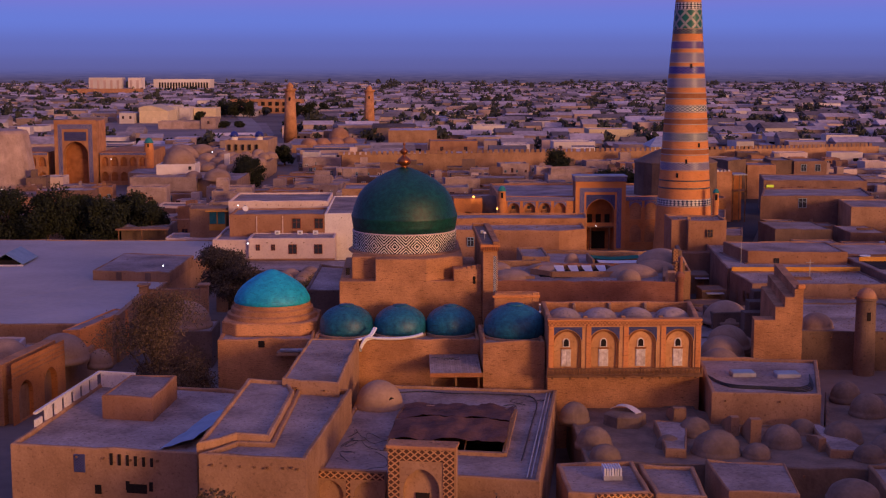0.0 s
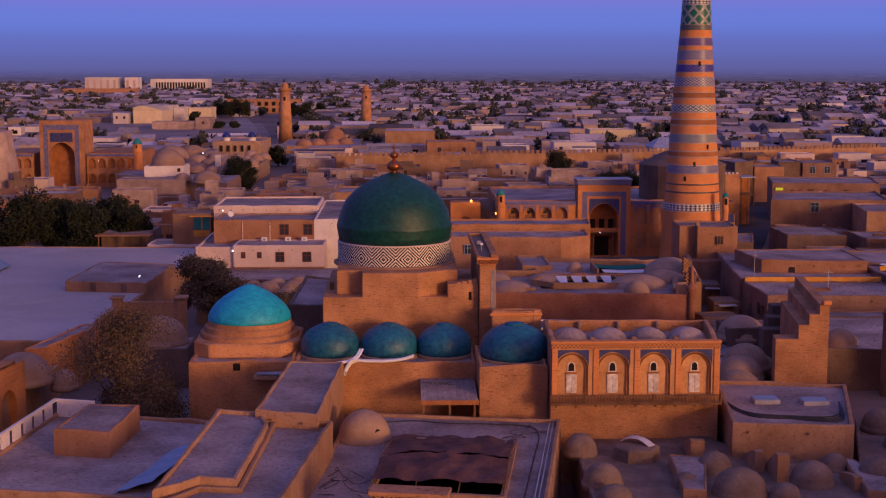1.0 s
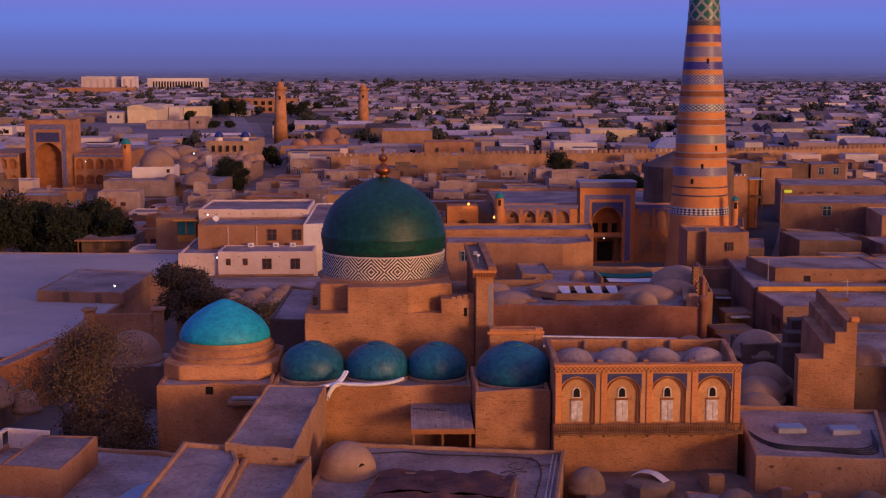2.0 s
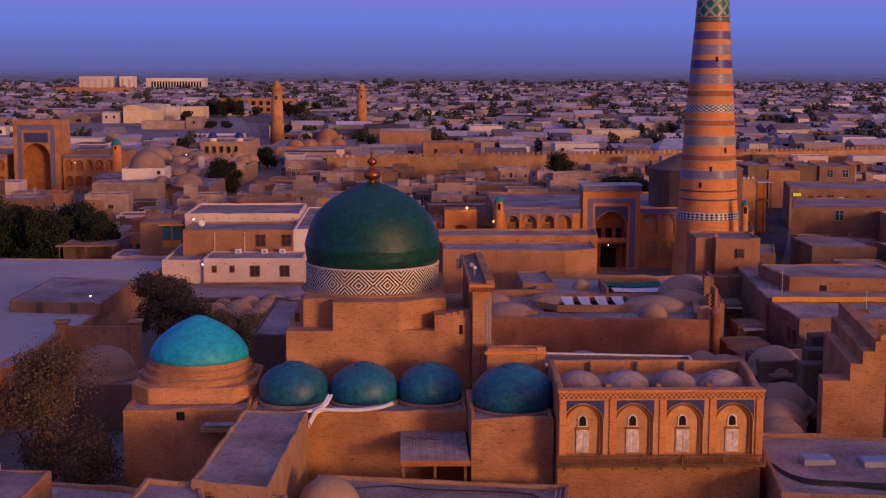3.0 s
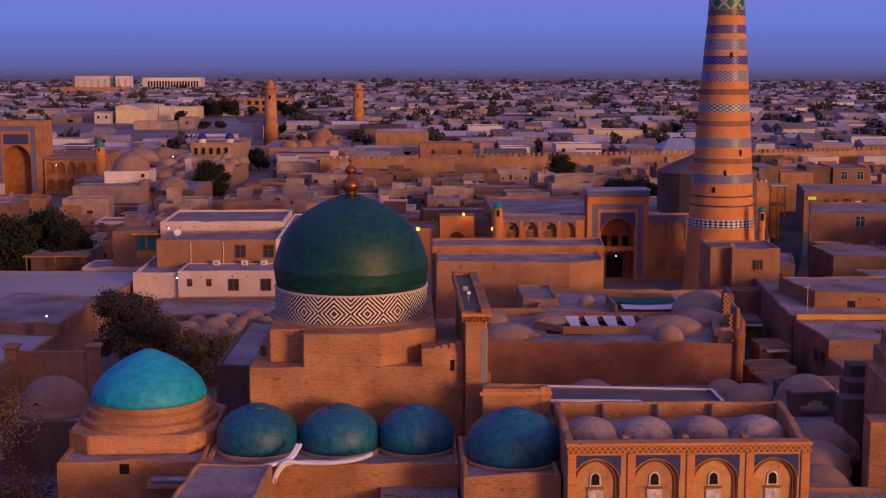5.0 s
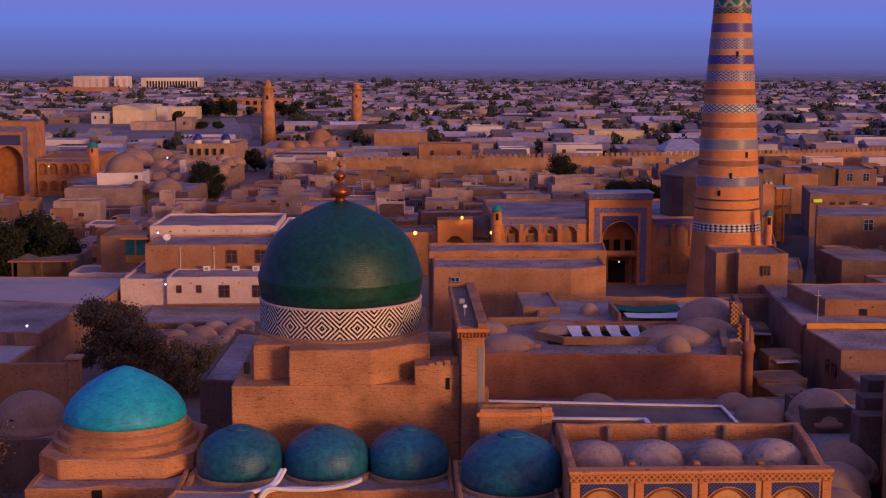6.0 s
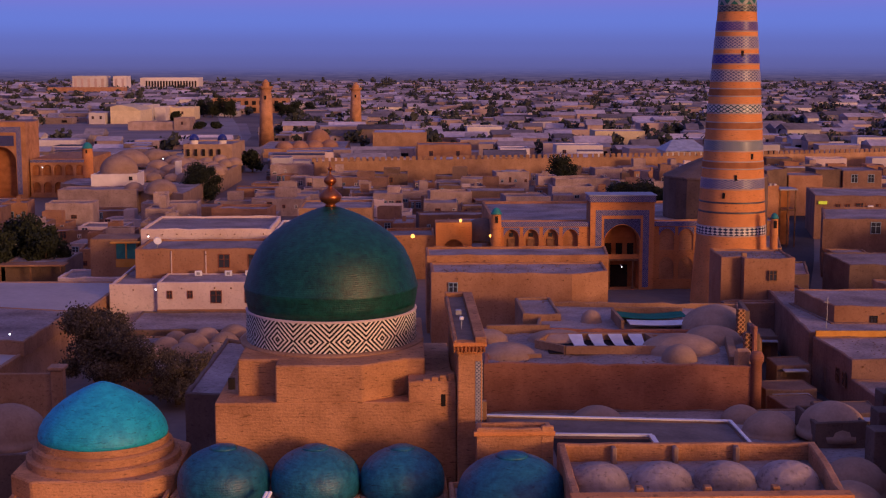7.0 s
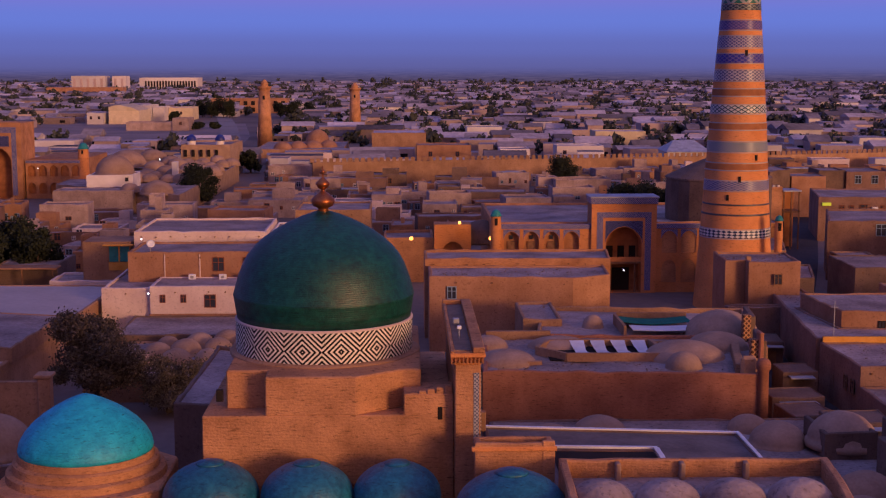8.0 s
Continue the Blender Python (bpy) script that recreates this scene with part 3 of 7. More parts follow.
fin = part("finial", turned([(0.42, 24.38), (0.3, 24.55), (0.35, 24.62), (0.62, 24.75), (0.74, 24.98), (0.72, 25.15), (0.5, 25.4), (0.2, 25.62), (0.12, 25.75), (0.3, 25.86), (0.43, 26.05), (0.4, 26.2), (0.2, 26.4), (0.07, 26.5), (0.06, 26.7), (0.16, 26.8), (0.16, 26.9), (0.04, 27.0), (0.03, 27.2), (0, 27.25)], CX, CY, 24), COPPER, maus, "copper finial of stacked balls", smooth=True)
part("slit_window", boxed(6.78, 7.06, 131.56, 131.8, 13.2, 13.95, 0.03), DARK, maus, "narrow dark arched opening")
part("niche_opening", boxed(-6.1, -5.7, 133.35, 133.6, 13.9, 14.6, 0.02), DARK, maus)
# side portal seen edge-on
portal = thing("side_portal", "tall brick entrance portal with tiled side and corbelled cornice", "portal", (8.2, 138, 0))
part("wall", prism(rect(7.74, 9.2, 130.8, 146.5), 0, 16.6), BRICK, portal)
for k, (o, za, zb) in enumerate(((0.0, 16.6, 16.8), (0.12, 16.8, 17.05), (0.22, 17.05, 17.3))):
    part("cornice", prism(rect(7.68 - o, 9.24 + o, 130.72 - o, 146.6 + o), za, zb, 0.03), BRICK_ORANGE, portal)
bmc = bmesh.new()
for i in range(9):
    box(bmc, 7.5 + i * 0.22, 7.6 + i * 0.22, 130.45, 130.72, 16.72, 17.05)
part("corbels", bmc, BRICK_BROWN, portal)
part("parapet", prism(rect(8.75, 9.42, 130.55, 146.7), 17.3, 17.62, 0.04), BRICK, portal)
part("parapet", prism(rect(7.5, 8.75, 146.2, 146.7), 17.3, 17.62, 0.04), BRICK, portal)
part("parapet", prism(rect(7.5, 7.72, 130.55, 146.2), 17.3, 17.42, 0.04), BRICK, portal)
# pit floor in the shaded clay: its darkness is painted
part("roof_pit", boxed(7.74, 8.73, 131.2, 146.1, 17.3, 17.34), SHADED_CLAY, portal)
part("tile_panel", boxed(9.18, 9.25, 131.0, 131.8, 11.2, 16.1), STRIPE_TILE, portal, "blue and white twisted tile border")
part("tile_panel", boxed(8.8, 9.12, 130.76, 130.84, 11.9, 16.12), STRIPE_TILE, portal)
spot = thing("floodlight", "small grey floodlights on a bracket on the portal roof", "floodlight", (8.0, 134.5, 17.34))
part("bracket", boxed(8.1, 8.16, 134.46, 134.54, 17.34, 18.1), METAL, spot)
part("lamp_head", boxed(8.0, 8.26, 134.2, 134.45, 17.95, 18.15, 0.04), WHITE_METAL, spot)
part("lamp_head", boxed(7.9, 8.3, 138.2, 138.6, 17.5, 17.85, 0.05), METAL, spot)

# ---- gallery of blue domes below the mausoleum ----
gallery = thing("gallery", "low brick gallery carrying blue glazed domes", "building", (0, 125, 0))
part("wall", parapet_walls(rect(-9.3, 7.08, 124.3, 131.5), 0, 8.95, 0.35, 0.3, worn=0.1), BRICK, gallery)
part("roof", roof_sheet(rect(-9.3, 7.08, 124.3, 131.5), 8.6, 0.2), MUD_ROOF, gallery)
annex = thing("domed_annex", "square brick annex carrying one blue glazed dome", "building", (10, 124, 0))
part("wall", parapet_walls(rect(7.12, 12.85, 119.3, 127.9), 0, 9.75, 0.35, 0.3, worn=0.1), BRICK, annex)
part("roof", roof_sheet(rect(7.12, 12.85, 119.3, 127.9), 9.4, 0.2), MUD_ROOF, annex)


def blue_dome(x, y, r, h, z):
    ob = thing("glazed_dome", "blue glazed brick dome with worn crown and clay base", "dome", (x, y, z), "row of blue domes")
    part("collar", turned([(r * 1.03, z - 0.35), (r * 1.03, z + 0.12), (r * 0.97, z + 0.16), (0.01, z + 0.17)], x, y, 40, 0.02), CLAY_DOME, ob)
    part("shell", turned([(r * 0.955, z + 0.12), (r * 0.985, z + 0.5), (r * 0.99, z + 0.9)] + dome_profile(r * 0.985, z + 0.95, h - 0.95, 12, 0.16)[1:], x, y, 56, 0.012), BLUE_GLAZE, ob, smooth=True)
    part("crown_cap", turned([(r * 0.3, z + h * 0.955), (r * 0.27, z + h * 0.985), (0.0, z + h * 1.03)], x, y, 24, 0.05), BLUE_GLAZE, ob, smooth=True)
    return ob


for x, y, r, h, z in ((-5.88, 128.9, 2.7, 2.95, 8.72), (-0.56, 128.9, 2.62, 2.9, 8.72), (4.45, 128.9, 2.5, 2.85, 8.72), (10.42, 123.8, 3.02, 3.1, 9.45)):
    blue_dome(x, y, r, h, z)

duct = thing("vent_ducts", "pair of white flexible ducts lying along the gallery roof edge", "duct", (-3, 123, 9.4))
for k in range(2):
    o = 0.22 * k
    part("duct", tube(bmesh.new(), smooth_line([(-4.35, 123.6 - o, 8.05 + o), (-4.3, 123.9 - o, 8.3 + o), (-3.75, 124.2 - o, 9.0 + o), (-2.6, 124.35 - o, 9.12), (-1.0, 124.4 - o, 9.08), (0.6, 124.6 - o, 9.2), (1.6, 125.3 - o, 9.35)], 6), 0.13, 8), WHITE_METAL, duct, smooth=True)
duct2 = thing("vent_ducts", "white flexible duct climbing between two blue domes", "duct", (-4, 123, 9.4))
for k in range(2):
    o = 0.2 * k
    part("duct", tube(bmesh.new(), smooth_line([(-5.2 + o, 123.9, 9.0), (-4.2 + o, 124.3, 9.1), (-3.5 + o, 124.9, 9.3), (-3.1 + o, 125.9, 9.8)], 6), 0.12, 8), WHITE_METAL, duct2, smooth=True)

canopy = thing("lean_to_canopy", "wooden lean-to canopy with ribbed roof and carved fascia", "canopy", (4.6, 120.7, 6.9))
for i in range(22):
    x = 2.2 + i * 0.215
    bm = strip(bmesh.new(), [(x + 0.1, 118.4, 6.95), (x + 0.1, 124.25, 7.45)], 0.2, 0.07)
    part("roof_board", bm, MUD_ROOF, canopy)
part("deck", prism([(2.3, 118.45), (7.0, 118.45), (7.0, 124.25), (2.3, 124.25)], 6.85, 6.93, 0), WOOD, canopy)
part("fascia", boxed(2.25, 7.03, 118.32, 118.42, 6.6, 7.0, 0.02), BRICK_BROWN, canopy, "carved wooden fascia board")
part("fascia", boxed(2.18, 2.27, 118.32, 124.2, 6.62, 7.0, 0.02), BRICK_BROWN, canopy)
for x in (2.4, 4.6, 6.7):
    part("post", boxed(x - 0.09, x + 0.09, 119.0, 119.18, 3.0, 6.85), WOOD, canopy)
for i in range(6):
    wire = tube(bmesh.new(), smooth_line([(2.4 + 0.5 * i, 122.3, 7.6), (2.8 + 0.3 * i, 121.6 - 0.1 * i, 7.8), (3.3 + 0.35 * i, 121.9, 7.5)], 4), 0.03, 4)
    part("loose_wire", wire, CABLE, canopy)

# ---- arcaded wing with four niches ----
arc = thing("arcaded_wing", "two-storey brick wing with four arched niches and tiled spandrels", "building", (20, 122, 0))
AX0, AX1, AY0, AY1, AZ0, AZ1 = 12.95, 26.95, 117.3, 126.7, 7.35, 12.15
WING = [(AX0, AY0 + 0.32), (AX1, AY0 + 0.32), (28.15, 127.5), (13.3, 127.5)]
niches = [(14.62 + 3.42 * k, 1.36, 7.6, 10.05, 11.2, 10) for k in range(4)]
front, backs = pierced_front(AX0, AX1, AZ0, 11.55, AY0, niches, 0.3)
part("front_wall", front, NICHE, arc)
niche_backs("niche_back", backs, NICHE, arc)
part("rear_wall", parapet_walls(WING, 0.0, AZ1 - 0.1, 1.1, 0.45, worn=0.1), BRICK, arc)
part("roof", roof_sheet(WING, AZ1 - 1.1, 0.4), MUD_ROOF, arc)
part("lower_wall", prism(rect(15.75, 26.7, 117.75, 118.6), 0, 7.0, 0.05), BRICK, arc)
part("lower_wall", prism(rect(12.95, 15.7, 119.2, 119.9), 0, 7.0, 0.05), BRICK, arc)
part("frieze", boxed(AX0 - 0.05, AX1 + 0.05, AY0 - 0.08, AY0 + 0.7, 11.56, 12.0, 0.03), FRIEZE, arc, "terracotta frieze of interlaced relief")
part("cornice", boxed(AX0 - 0.1, AX1 + 0.1, AY0 - 0.14, AY0 + 0.75, 12.0, 12.17, 0.03), BRICK_ORANGE, arc)
for k in range(5):
    x = 12.95 + 3.42 * k
    x = min(x, AX1 - 0.55)
    part("pilaster", boxed(x + 0.02, x + 0.5, AY0 - 0.1, AY0 + 0.02, 7.4, 11.55, 0.03), BRICK_ORANGE, arc)
for cx, hw, zb, zs, za, n_ in niches:
    bm = bmesh.new()
    pts = arch_points(hw + 0.06, zs, za + 0.06, 10)
    top = 11.45
    vs = [bm.verts.new((cx + x, AY0 - 0.03, z)) for x, z in pts]
    up = [bm.verts.new((cx + x, AY0 - 0.03, top)) for x, z in pts]
    for i in range(len(pts) - 1):
        bm.faces.new((vs[i], vs[i + 1], up[i + 1], up[i]))
    e = bmesh.ops.extrude_face_region(bm, geom=list(bm.faces))
    bmesh.ops.translate(bm, verts=[v for v in e["geom"] if isinstance(v, bmesh.types.BMVert)], vec=(0, 0.028, 0))
    part("spandrel", bm, SPANDREL, arc, "indigo glazed tile spandrel")
    bm = bmesh.new()
    for rim in (0.0, 0.14):
        line = [(cx - hw + rim + 0.05, AY0 + 0.12, 7.6)] + [(cx + x * (hw - 0.05 - rim) / hw, AY0 + 0.12 + rim * 0.6, z - rim) for x, z in arch_points(hw, zs, za, 8)[::-1]] + [(cx + hw - rim - 0.05, AY0 + 0.12, 7.6)]
        tube(bm, line, 0.05, 5)
    part("arch_moulding", bm, BRICK_BROWN, arc)
    door = part("door", boxed(cx - 0.45, cx + 0.45, AY0 + 0.2, AY0 + 0.29, 7.75, 9.35, 0.02), DOOR_WHITE, arc, "worn white double door")
    part("door_leaf", boxed(cx - 0.38, cx - 0.03, AY0 + 0.17, AY0 + 0.21, 7.85, 9.25, 0.02), DOOR_WHITE, door)
    part("door_leaf", boxed(cx + 0.03, cx + 0.38, AY0 + 0.17, AY0 + 0.21, 7.85, 9.25, 0.02), DOOR_WHITE, door)
    bm = bmesh.new()
    f = bm.faces.new([bm.verts.new((cx + x, AY0 + 0.28, z)) for x, z in [(-0.34, 9.55), (0.34, 9.55)] + arch_points(0.34, 10.05, 10.4, 6)[1:-1]])
    e = bmesh.ops.extrude_face_region(bm, geom=[f])
    bmesh.ops.translate(bm, verts=[v for v in e["geom"] if isinstance(v, bmesh.types.BMVert)], vec=(0, -0.06, 0))
    wf = part("window", bm, DOOR_WHITE, arc, "arched window with a white surround")
    bm = bmesh.new()
    bm.faces.new([bm.verts.new((cx + x, AY0 + 0.205, z)) for x, z in [(-0.24, 9.62), (0.24, 9.62)] + arch_points(0.24, 10.02, 10.3, 6)[1:-1]])
    e = bmesh.ops.extrude_face_region(bm, geom=list(bm.faces))
    bmesh.ops.translate(bm, verts=[v for v in e["geom"] if isinstance(v, bmesh.types.BMVert)], vec=(0, 0.03, 0))
    part("pane", bm, DARK, wf)
    part("sill", boxed(cx - 0.5, cx + 0.5, AY0 + 0.14, AY0 + 0.29, 9.38, 9.5, 0.02), BRICK_BROWN, arc)
balc = thing("balcony", "long timber balcony with slatted railing on brackets", "balcony", (20, 116.8, 6.9))
part("deck", boxed(12.75, 27.0, 116.45, 117.25, 6.95, 7.1, 0.02), WOOD, balc)
part("top_rail", boxed(12.75, 27.0, 116.43, 116.53, 7.72, 7.8), WOOD, balc)
part("bottom_rail", boxed(12.75, 27.0, 116.44, 116.52, 7.15, 7.21), WOOD, balc)
bm = bmesh.new()
for i in range(118):
    box(bm, 12.8 + i * 0.12, 12.86 + i * 0.12, 116.46, 116.5, 7.2, 7.72)
part("slats", bm, WOOD, balc)
for i in range(6):
    part("post", boxed(12.78 + i * 2.82, 12.88 + i * 2.82, 116.42, 116.54, 7.1, 7.86), WOOD, balc)
for i in range(9):
    part("bracket", boxed(13.2 + i * 1.65, 13.35 + i * 1.65, 116.6, 117.7, 6.75, 6.95), WOOD, balc)
for x in (16.5, 20.0, 23.5):
    part("roof_pier", boxed(x - 0.2, x + 0.2, 118.6, 119.1, 11.0, 12.2, 0.05), BRICK, arc)
for k in range(4):
    clay_dome(14.95 + 3.43 * k, 122.7, 11.05, 1.68, 1.1, "shallow mud-plastered dome on the wing's roof", mat=MUD_ROOF, group="domes on the wing", collar=0.1)
for k in range(3):
    for y, zt in ((126.8, 12.0), (118.9, 11.8)):
        st = thing("roof_buttress", "small plastered buttress against the roof parapet", "buttress", (16.45 + 3.5 * k, y, 11.05), "roof buttresses")
        part("stub", boxed(16.3 + 3.5 * k, 16.6 + 3.5 * k, y - 0.28, y + 0.28, 11.0, zt, 0.07), CLAY_DOME, st)
pav = thing("stair_turret", "low square brick turret beside the annex", "turret", (10.8, 131, 0))
part("wall", parapet_walls(rect(8.75, 13.1, 128.0, 129.7), 0, 12.75, 0.3, 0.35), BRICK, pav)
part("roof", roof_sheet(rect(8.75, 13.1, 128.0, 129.7), 12.45, 0.2), MUD_ROOF, pav)
part("cornice", boxed(8.55, 13.25, 127.9, 128.15, 12.35, 12.6, 0.03), BRICK_ORANGE, pav)
part("chimney", boxed(12.45, 13.15, 127.95, 128.3, 8.5, 12.9, 0.05), BRICK, pav)

# ---- low roof with pale metal edges behind the wing ----
edge = thing("flat_roof_hall", "flat-roofed hall with pale metal eaves and a light well painted dark", "building", (19, 139, 0))
hall = [(10.5, 131.6), (28.1, 131.6), (28.1, 147.0), (10.5, 149.2)]
# hall wall in dark adobe, shade included in the colour
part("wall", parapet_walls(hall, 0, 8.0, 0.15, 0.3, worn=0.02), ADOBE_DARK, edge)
part("roof", roof_sheet(hall, 7.9, 0.25), material("grey_felt_roof", (0.11, 0.092, 0.092), (0.19, 0.16, 0.155), scale=0.4, fine=3), edge)
part("eave_board", strip(bmesh.new(), [(10.4, 149.1, 8.02), (28.15, 146.9, 8.02)], 0.34, 0.1), WHITE_METAL, edge, "pale sheet metal eaves")
part("eave_board", strip(bmesh.new(), [(28.05, 146.8, 8.03), (28.05, 131.6, 8.03)], 0.24, 0.1), WHITE_METAL, edge)
# well is a thin black sheet on the roof, painted as shade
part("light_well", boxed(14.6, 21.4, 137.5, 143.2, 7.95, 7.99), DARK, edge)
part("well_eave_board", strip(bmesh.new(), [(14.6, 143.7, 8.02), (21.75, 143.2, 8.02)], 0.32, 0.14), WHITE_METAL, edge)
part("well_eave_board", strip(bmesh.new(), [(21.65, 143.0, 8.03), (21.65, 137.5, 8.03)], 0.35, 0.14), WHITE_METAL, edge)
part("rafter_edge", strip(bmesh.new(), [(14.6, 143.2, 7.985), (21.4, 142.8, 7.985)], 0.5, 0.03), WOOD, edge)
for x, y in ((10.3, 148.5), (9.6, 150.5)):
    v = thing("vent_stack", "small grey ventilation stack on the roof edge", "vent", (x, y, 8))
    part("vent_box", boxed(x - 0.3, x + 0.3, y - 0.3, y + 0.3, 0 if y > 149 else 7.9, 9.3, 0.05), ADOBE, v)

# ---- turquoise dome tomb ----
tomb = thing("domed_tomb", "brick tomb with turquoise dome on a stepped octagonal base", "tomb", (-12.9, 131, 0))
TX, TY = -13.55, 132.7
part("lower_wall", parapet_walls([(-18.3, 126.2), (-8.6, 126.2), (-8.2, 135.5), (-18.3, 135.8)], 0, 8.75, 0.2, 0.4, worn=0.1), BRICK, tomb)
part("terrace", roof_sheet([(-18.3, 126.2), (-8.6, 126.2), (-8.2, 135.5), (-18.3, 135.8)], 8.6, 0.2), MUD_ROOF, tomb)


def octagon(cx, cy, r, cut=0.3):
    return [(cx + r * a, cy + r * b) for a, b in ((-cut * 1.6, -1), (cut * 1.6, -1), (1, -cut * 1.6), (1, cut * 1.6), (cut * 1.6, 1), (-cut * 1.6, 1), (-1, cut * 1.6), (-1, -cut * 1.6))]


part("octagon", prism(octagon(TX, TY, 4.75, 0.42), 8.6, 9.9, 0.1), BRICK, tomb)
part("ring", turned([(4.6, 9.8), (4.55, 10.3), (4.35, 10.4), (4.2, 10.4), (4.15, 10.85), (4.0, 10.95), (3.9, 10.98), (3.86, 11.35), (3.6, 11.4)], TX, TY, 64, 0.012), BRICK, tomb)
part("dome", turned([(3.8, 11.3), (3.84, 11.55), (3.74, 11.95), (3.46, 12.45), (3.02, 12.97), (2.46, 13.43), (1.82, 13.85), (1.18, 14.2), (0.58, 14.47), (0.2, 14.6), (0, 14.64)], TX, TY, 64, 0.008), TURQUOISE, tomb, "turquoise glazed dome", smooth=True)
part("opening", boxed(-14.35, -13.75, 126.1, 126.4, 7.9, 8.55, 0.05), DARK, tomb, "small dark arched opening")
part("lean_to", parapet_walls(rect(-10.3, -7.4, 124.4, 126.1), 0, 7.6, 0.2, 0.25), ADOBE, tomb)
part("lean_to_roof", roof_sheet(rect(-10.3, -7.4, 124.4, 126.1), 7.45, 0.1), MUD_ROOF, tomb)
awn = thing("rolled_awning", "rolled pale awning lying on a wall ledge", "awning", (-10.6, 125, 7.65))
part("roll", boxed(-12.2, -9.4, 124.9, 125.5, 7.65, 7.95, 0.08), METAL, awn)
part("ledge", boxed(-12.5, -10.35, 124.8, 126.1, 7.3, 7.64, 0.04), ADOBE, awn)

# ---- great minaret ----
MX, MY = 48.55, 230.9
mina = thing("minaret", "tall tapering brick minaret with blue and white tile bands", "minaret", (MX, MY, 0))


def shaft_r(z):
    pts = ((0, 5.35), (6, 4.93), (11.7, 4.53), (27.75, 3.52), (40.6, 2.5), (52, 1.75))
    for (a, ra), (b, rb) in zip(pts, pts[1:]):
        if z <= b:
            return ra + (rb - ra) * (z - a) / (b - a)
    return pts[-1][1]


part("shaft", turned([(shaft_r(z), z) for z in range(0, 53, 2)], MX, MY, 72), BRICK_ORANGE, mina, "orange fired brick shaft", smooth=True)
BANDS = ((11.3, 12.35, "checks", 40, 2.6, (0.02, 0.035, 0.09), (0.62, 0.62, 0.60)), (14.15, 14.4, "plain_dark", 0, 0, 0, 0), (15.45, 15.68, "plain_dark", 0, 0, 0, 0),
         (17.4, 18.6, "lattice", 34, 3.4, (0.10, 0.11, 0.24), (0.34, 0.30, 0.36)), (19.9, 20.05, "plain_pale", 0, 0, 0, 0), (20.1, 20.8, "brown", 0, 0, 0, 0), (20.85, 21.0, "plain_pale", 0, 0, 0, 0),
         (22.35, 23.6, "lattice", 40, 4.0, (0.36, 0.36, 0.36), (0.10, 0.15, 0.20)), (25.05, 25.2, "plain_pale", 0, 0, 0, 0), (25.22, 25.95, "brown", 0, 0, 0, 0), (25.97, 26.1, "plain_pale", 0, 0, 0, 0),
         (27.25, 28.3, "lattice", 26, 2.0, (0.55, 0.55, 0.53), (0.02, 0.07, 0.09)), (29.35, 29.5, "plain_pale", 0, 0, 0, 0), (29.52, 30.3, "brown", 0, 0, 0, 0), (30.32, 30.45, "plain_pale", 0, 0, 0, 0),
         (31.4, 32.75, "lattice", 30, 2.4, (0.10, 0.10, 0.20), (0.42, 0.40, 0.44)), (33.65, 34.8, "lattice", 24, 2.0, (0.03, 0.035, 0.30), (0.14, 0.12, 0.30)), (35.6, 37.05, "lattice", 32, 2.6, (0.09, 0.09, 0.24), (0.40, 0.37, 0.42)),
         (37.85, 39.0, "lattice", 28, 2.6, (0.20, 0.14, 0.30), (0.07, 0.06, 0.24)), (40.3, 41.1, "lattice", 20, 2.4, (0.03, 0.04, 0.06), (0.20, 0.22, 0.20)), (41.15, 44.3, "lattice", 8, 0.5, (0.02, 0.14, 0.11), (0.30, 0.32, 0.30)), (44.4, 45.5, "checks", 22, 2.6, (0.02, 0.03, 0.05), (0.58, 0.58, 0.58)))
PALE = material("pale_glazed_line", (0.32, 0.30, 0.32), (0.46, 0.44, 0.46), rough=0.5)
BLUE_LINE = material("dark_glazed_line", (0.04, 0.045, 0.06), (0.09, 0.09, 0.11), rough=0.5)
for z0, z1, kind, n, rise, dark, light in BANDS:
    if kind == "plain_pale":
        m = PALE
    elif kind == "plain_dark":
        m = BLUE_LINE
    elif kind == "brown":
        m = BRICK_BROWN
    else:
        m = tiles("minaret_band", kind, n, rise, dark, light)
    part("tile_band", turned([(shaft_r(z0), z0), (shaft_r(z0) + 0.05, z0 + 0.02), (shaft_r(z1) + 0.05, z1 - 0.02), (shaft_r(z1), z1)], MX, MY, 72), m, mina)
    if z1 - z0 > 1:
        for z in (z0 - 0.14, z1 + 0.03):
            part("edge_line", turned([(shaft_r(z), z), (shaft_r(z) + 0.04, z), (shaft_r(z) + 0.04, z + 0.1), (shaft_r(z), z + 0.1)], MX, MY, 72), PALE, mina)
for a, z in ((-88, 34.9), (-66, 21.6), (-98, 18.85), (-118, 16.5)):
    r = shaft_r(z)
    x, y = MX + r * math.cos(radians(a)), MY + r * math.sin(radians(a))
    part("slit_window", box(bmesh.new(), -0.17, 0.17, -0.1, 0.3, 0, 0.75, m=Matrix.Translation((x, y, z - 0.35)) @ pose(0, 0, 0, 0, 0, a + 90)), DARK, mina)
part("cap", turned([(1.75, 52), (2.2, 52.4), (2.2, 52.8), (1.5, 53), (1.4, 55), (1.2, 56), (0.6, 56.8), (0, 57.2)], MX, MY, 32), BRICK, mina)

mina.location, mina.scale = (51.0, 241.9, -1.9), (1.056, 1.056, 1.056)

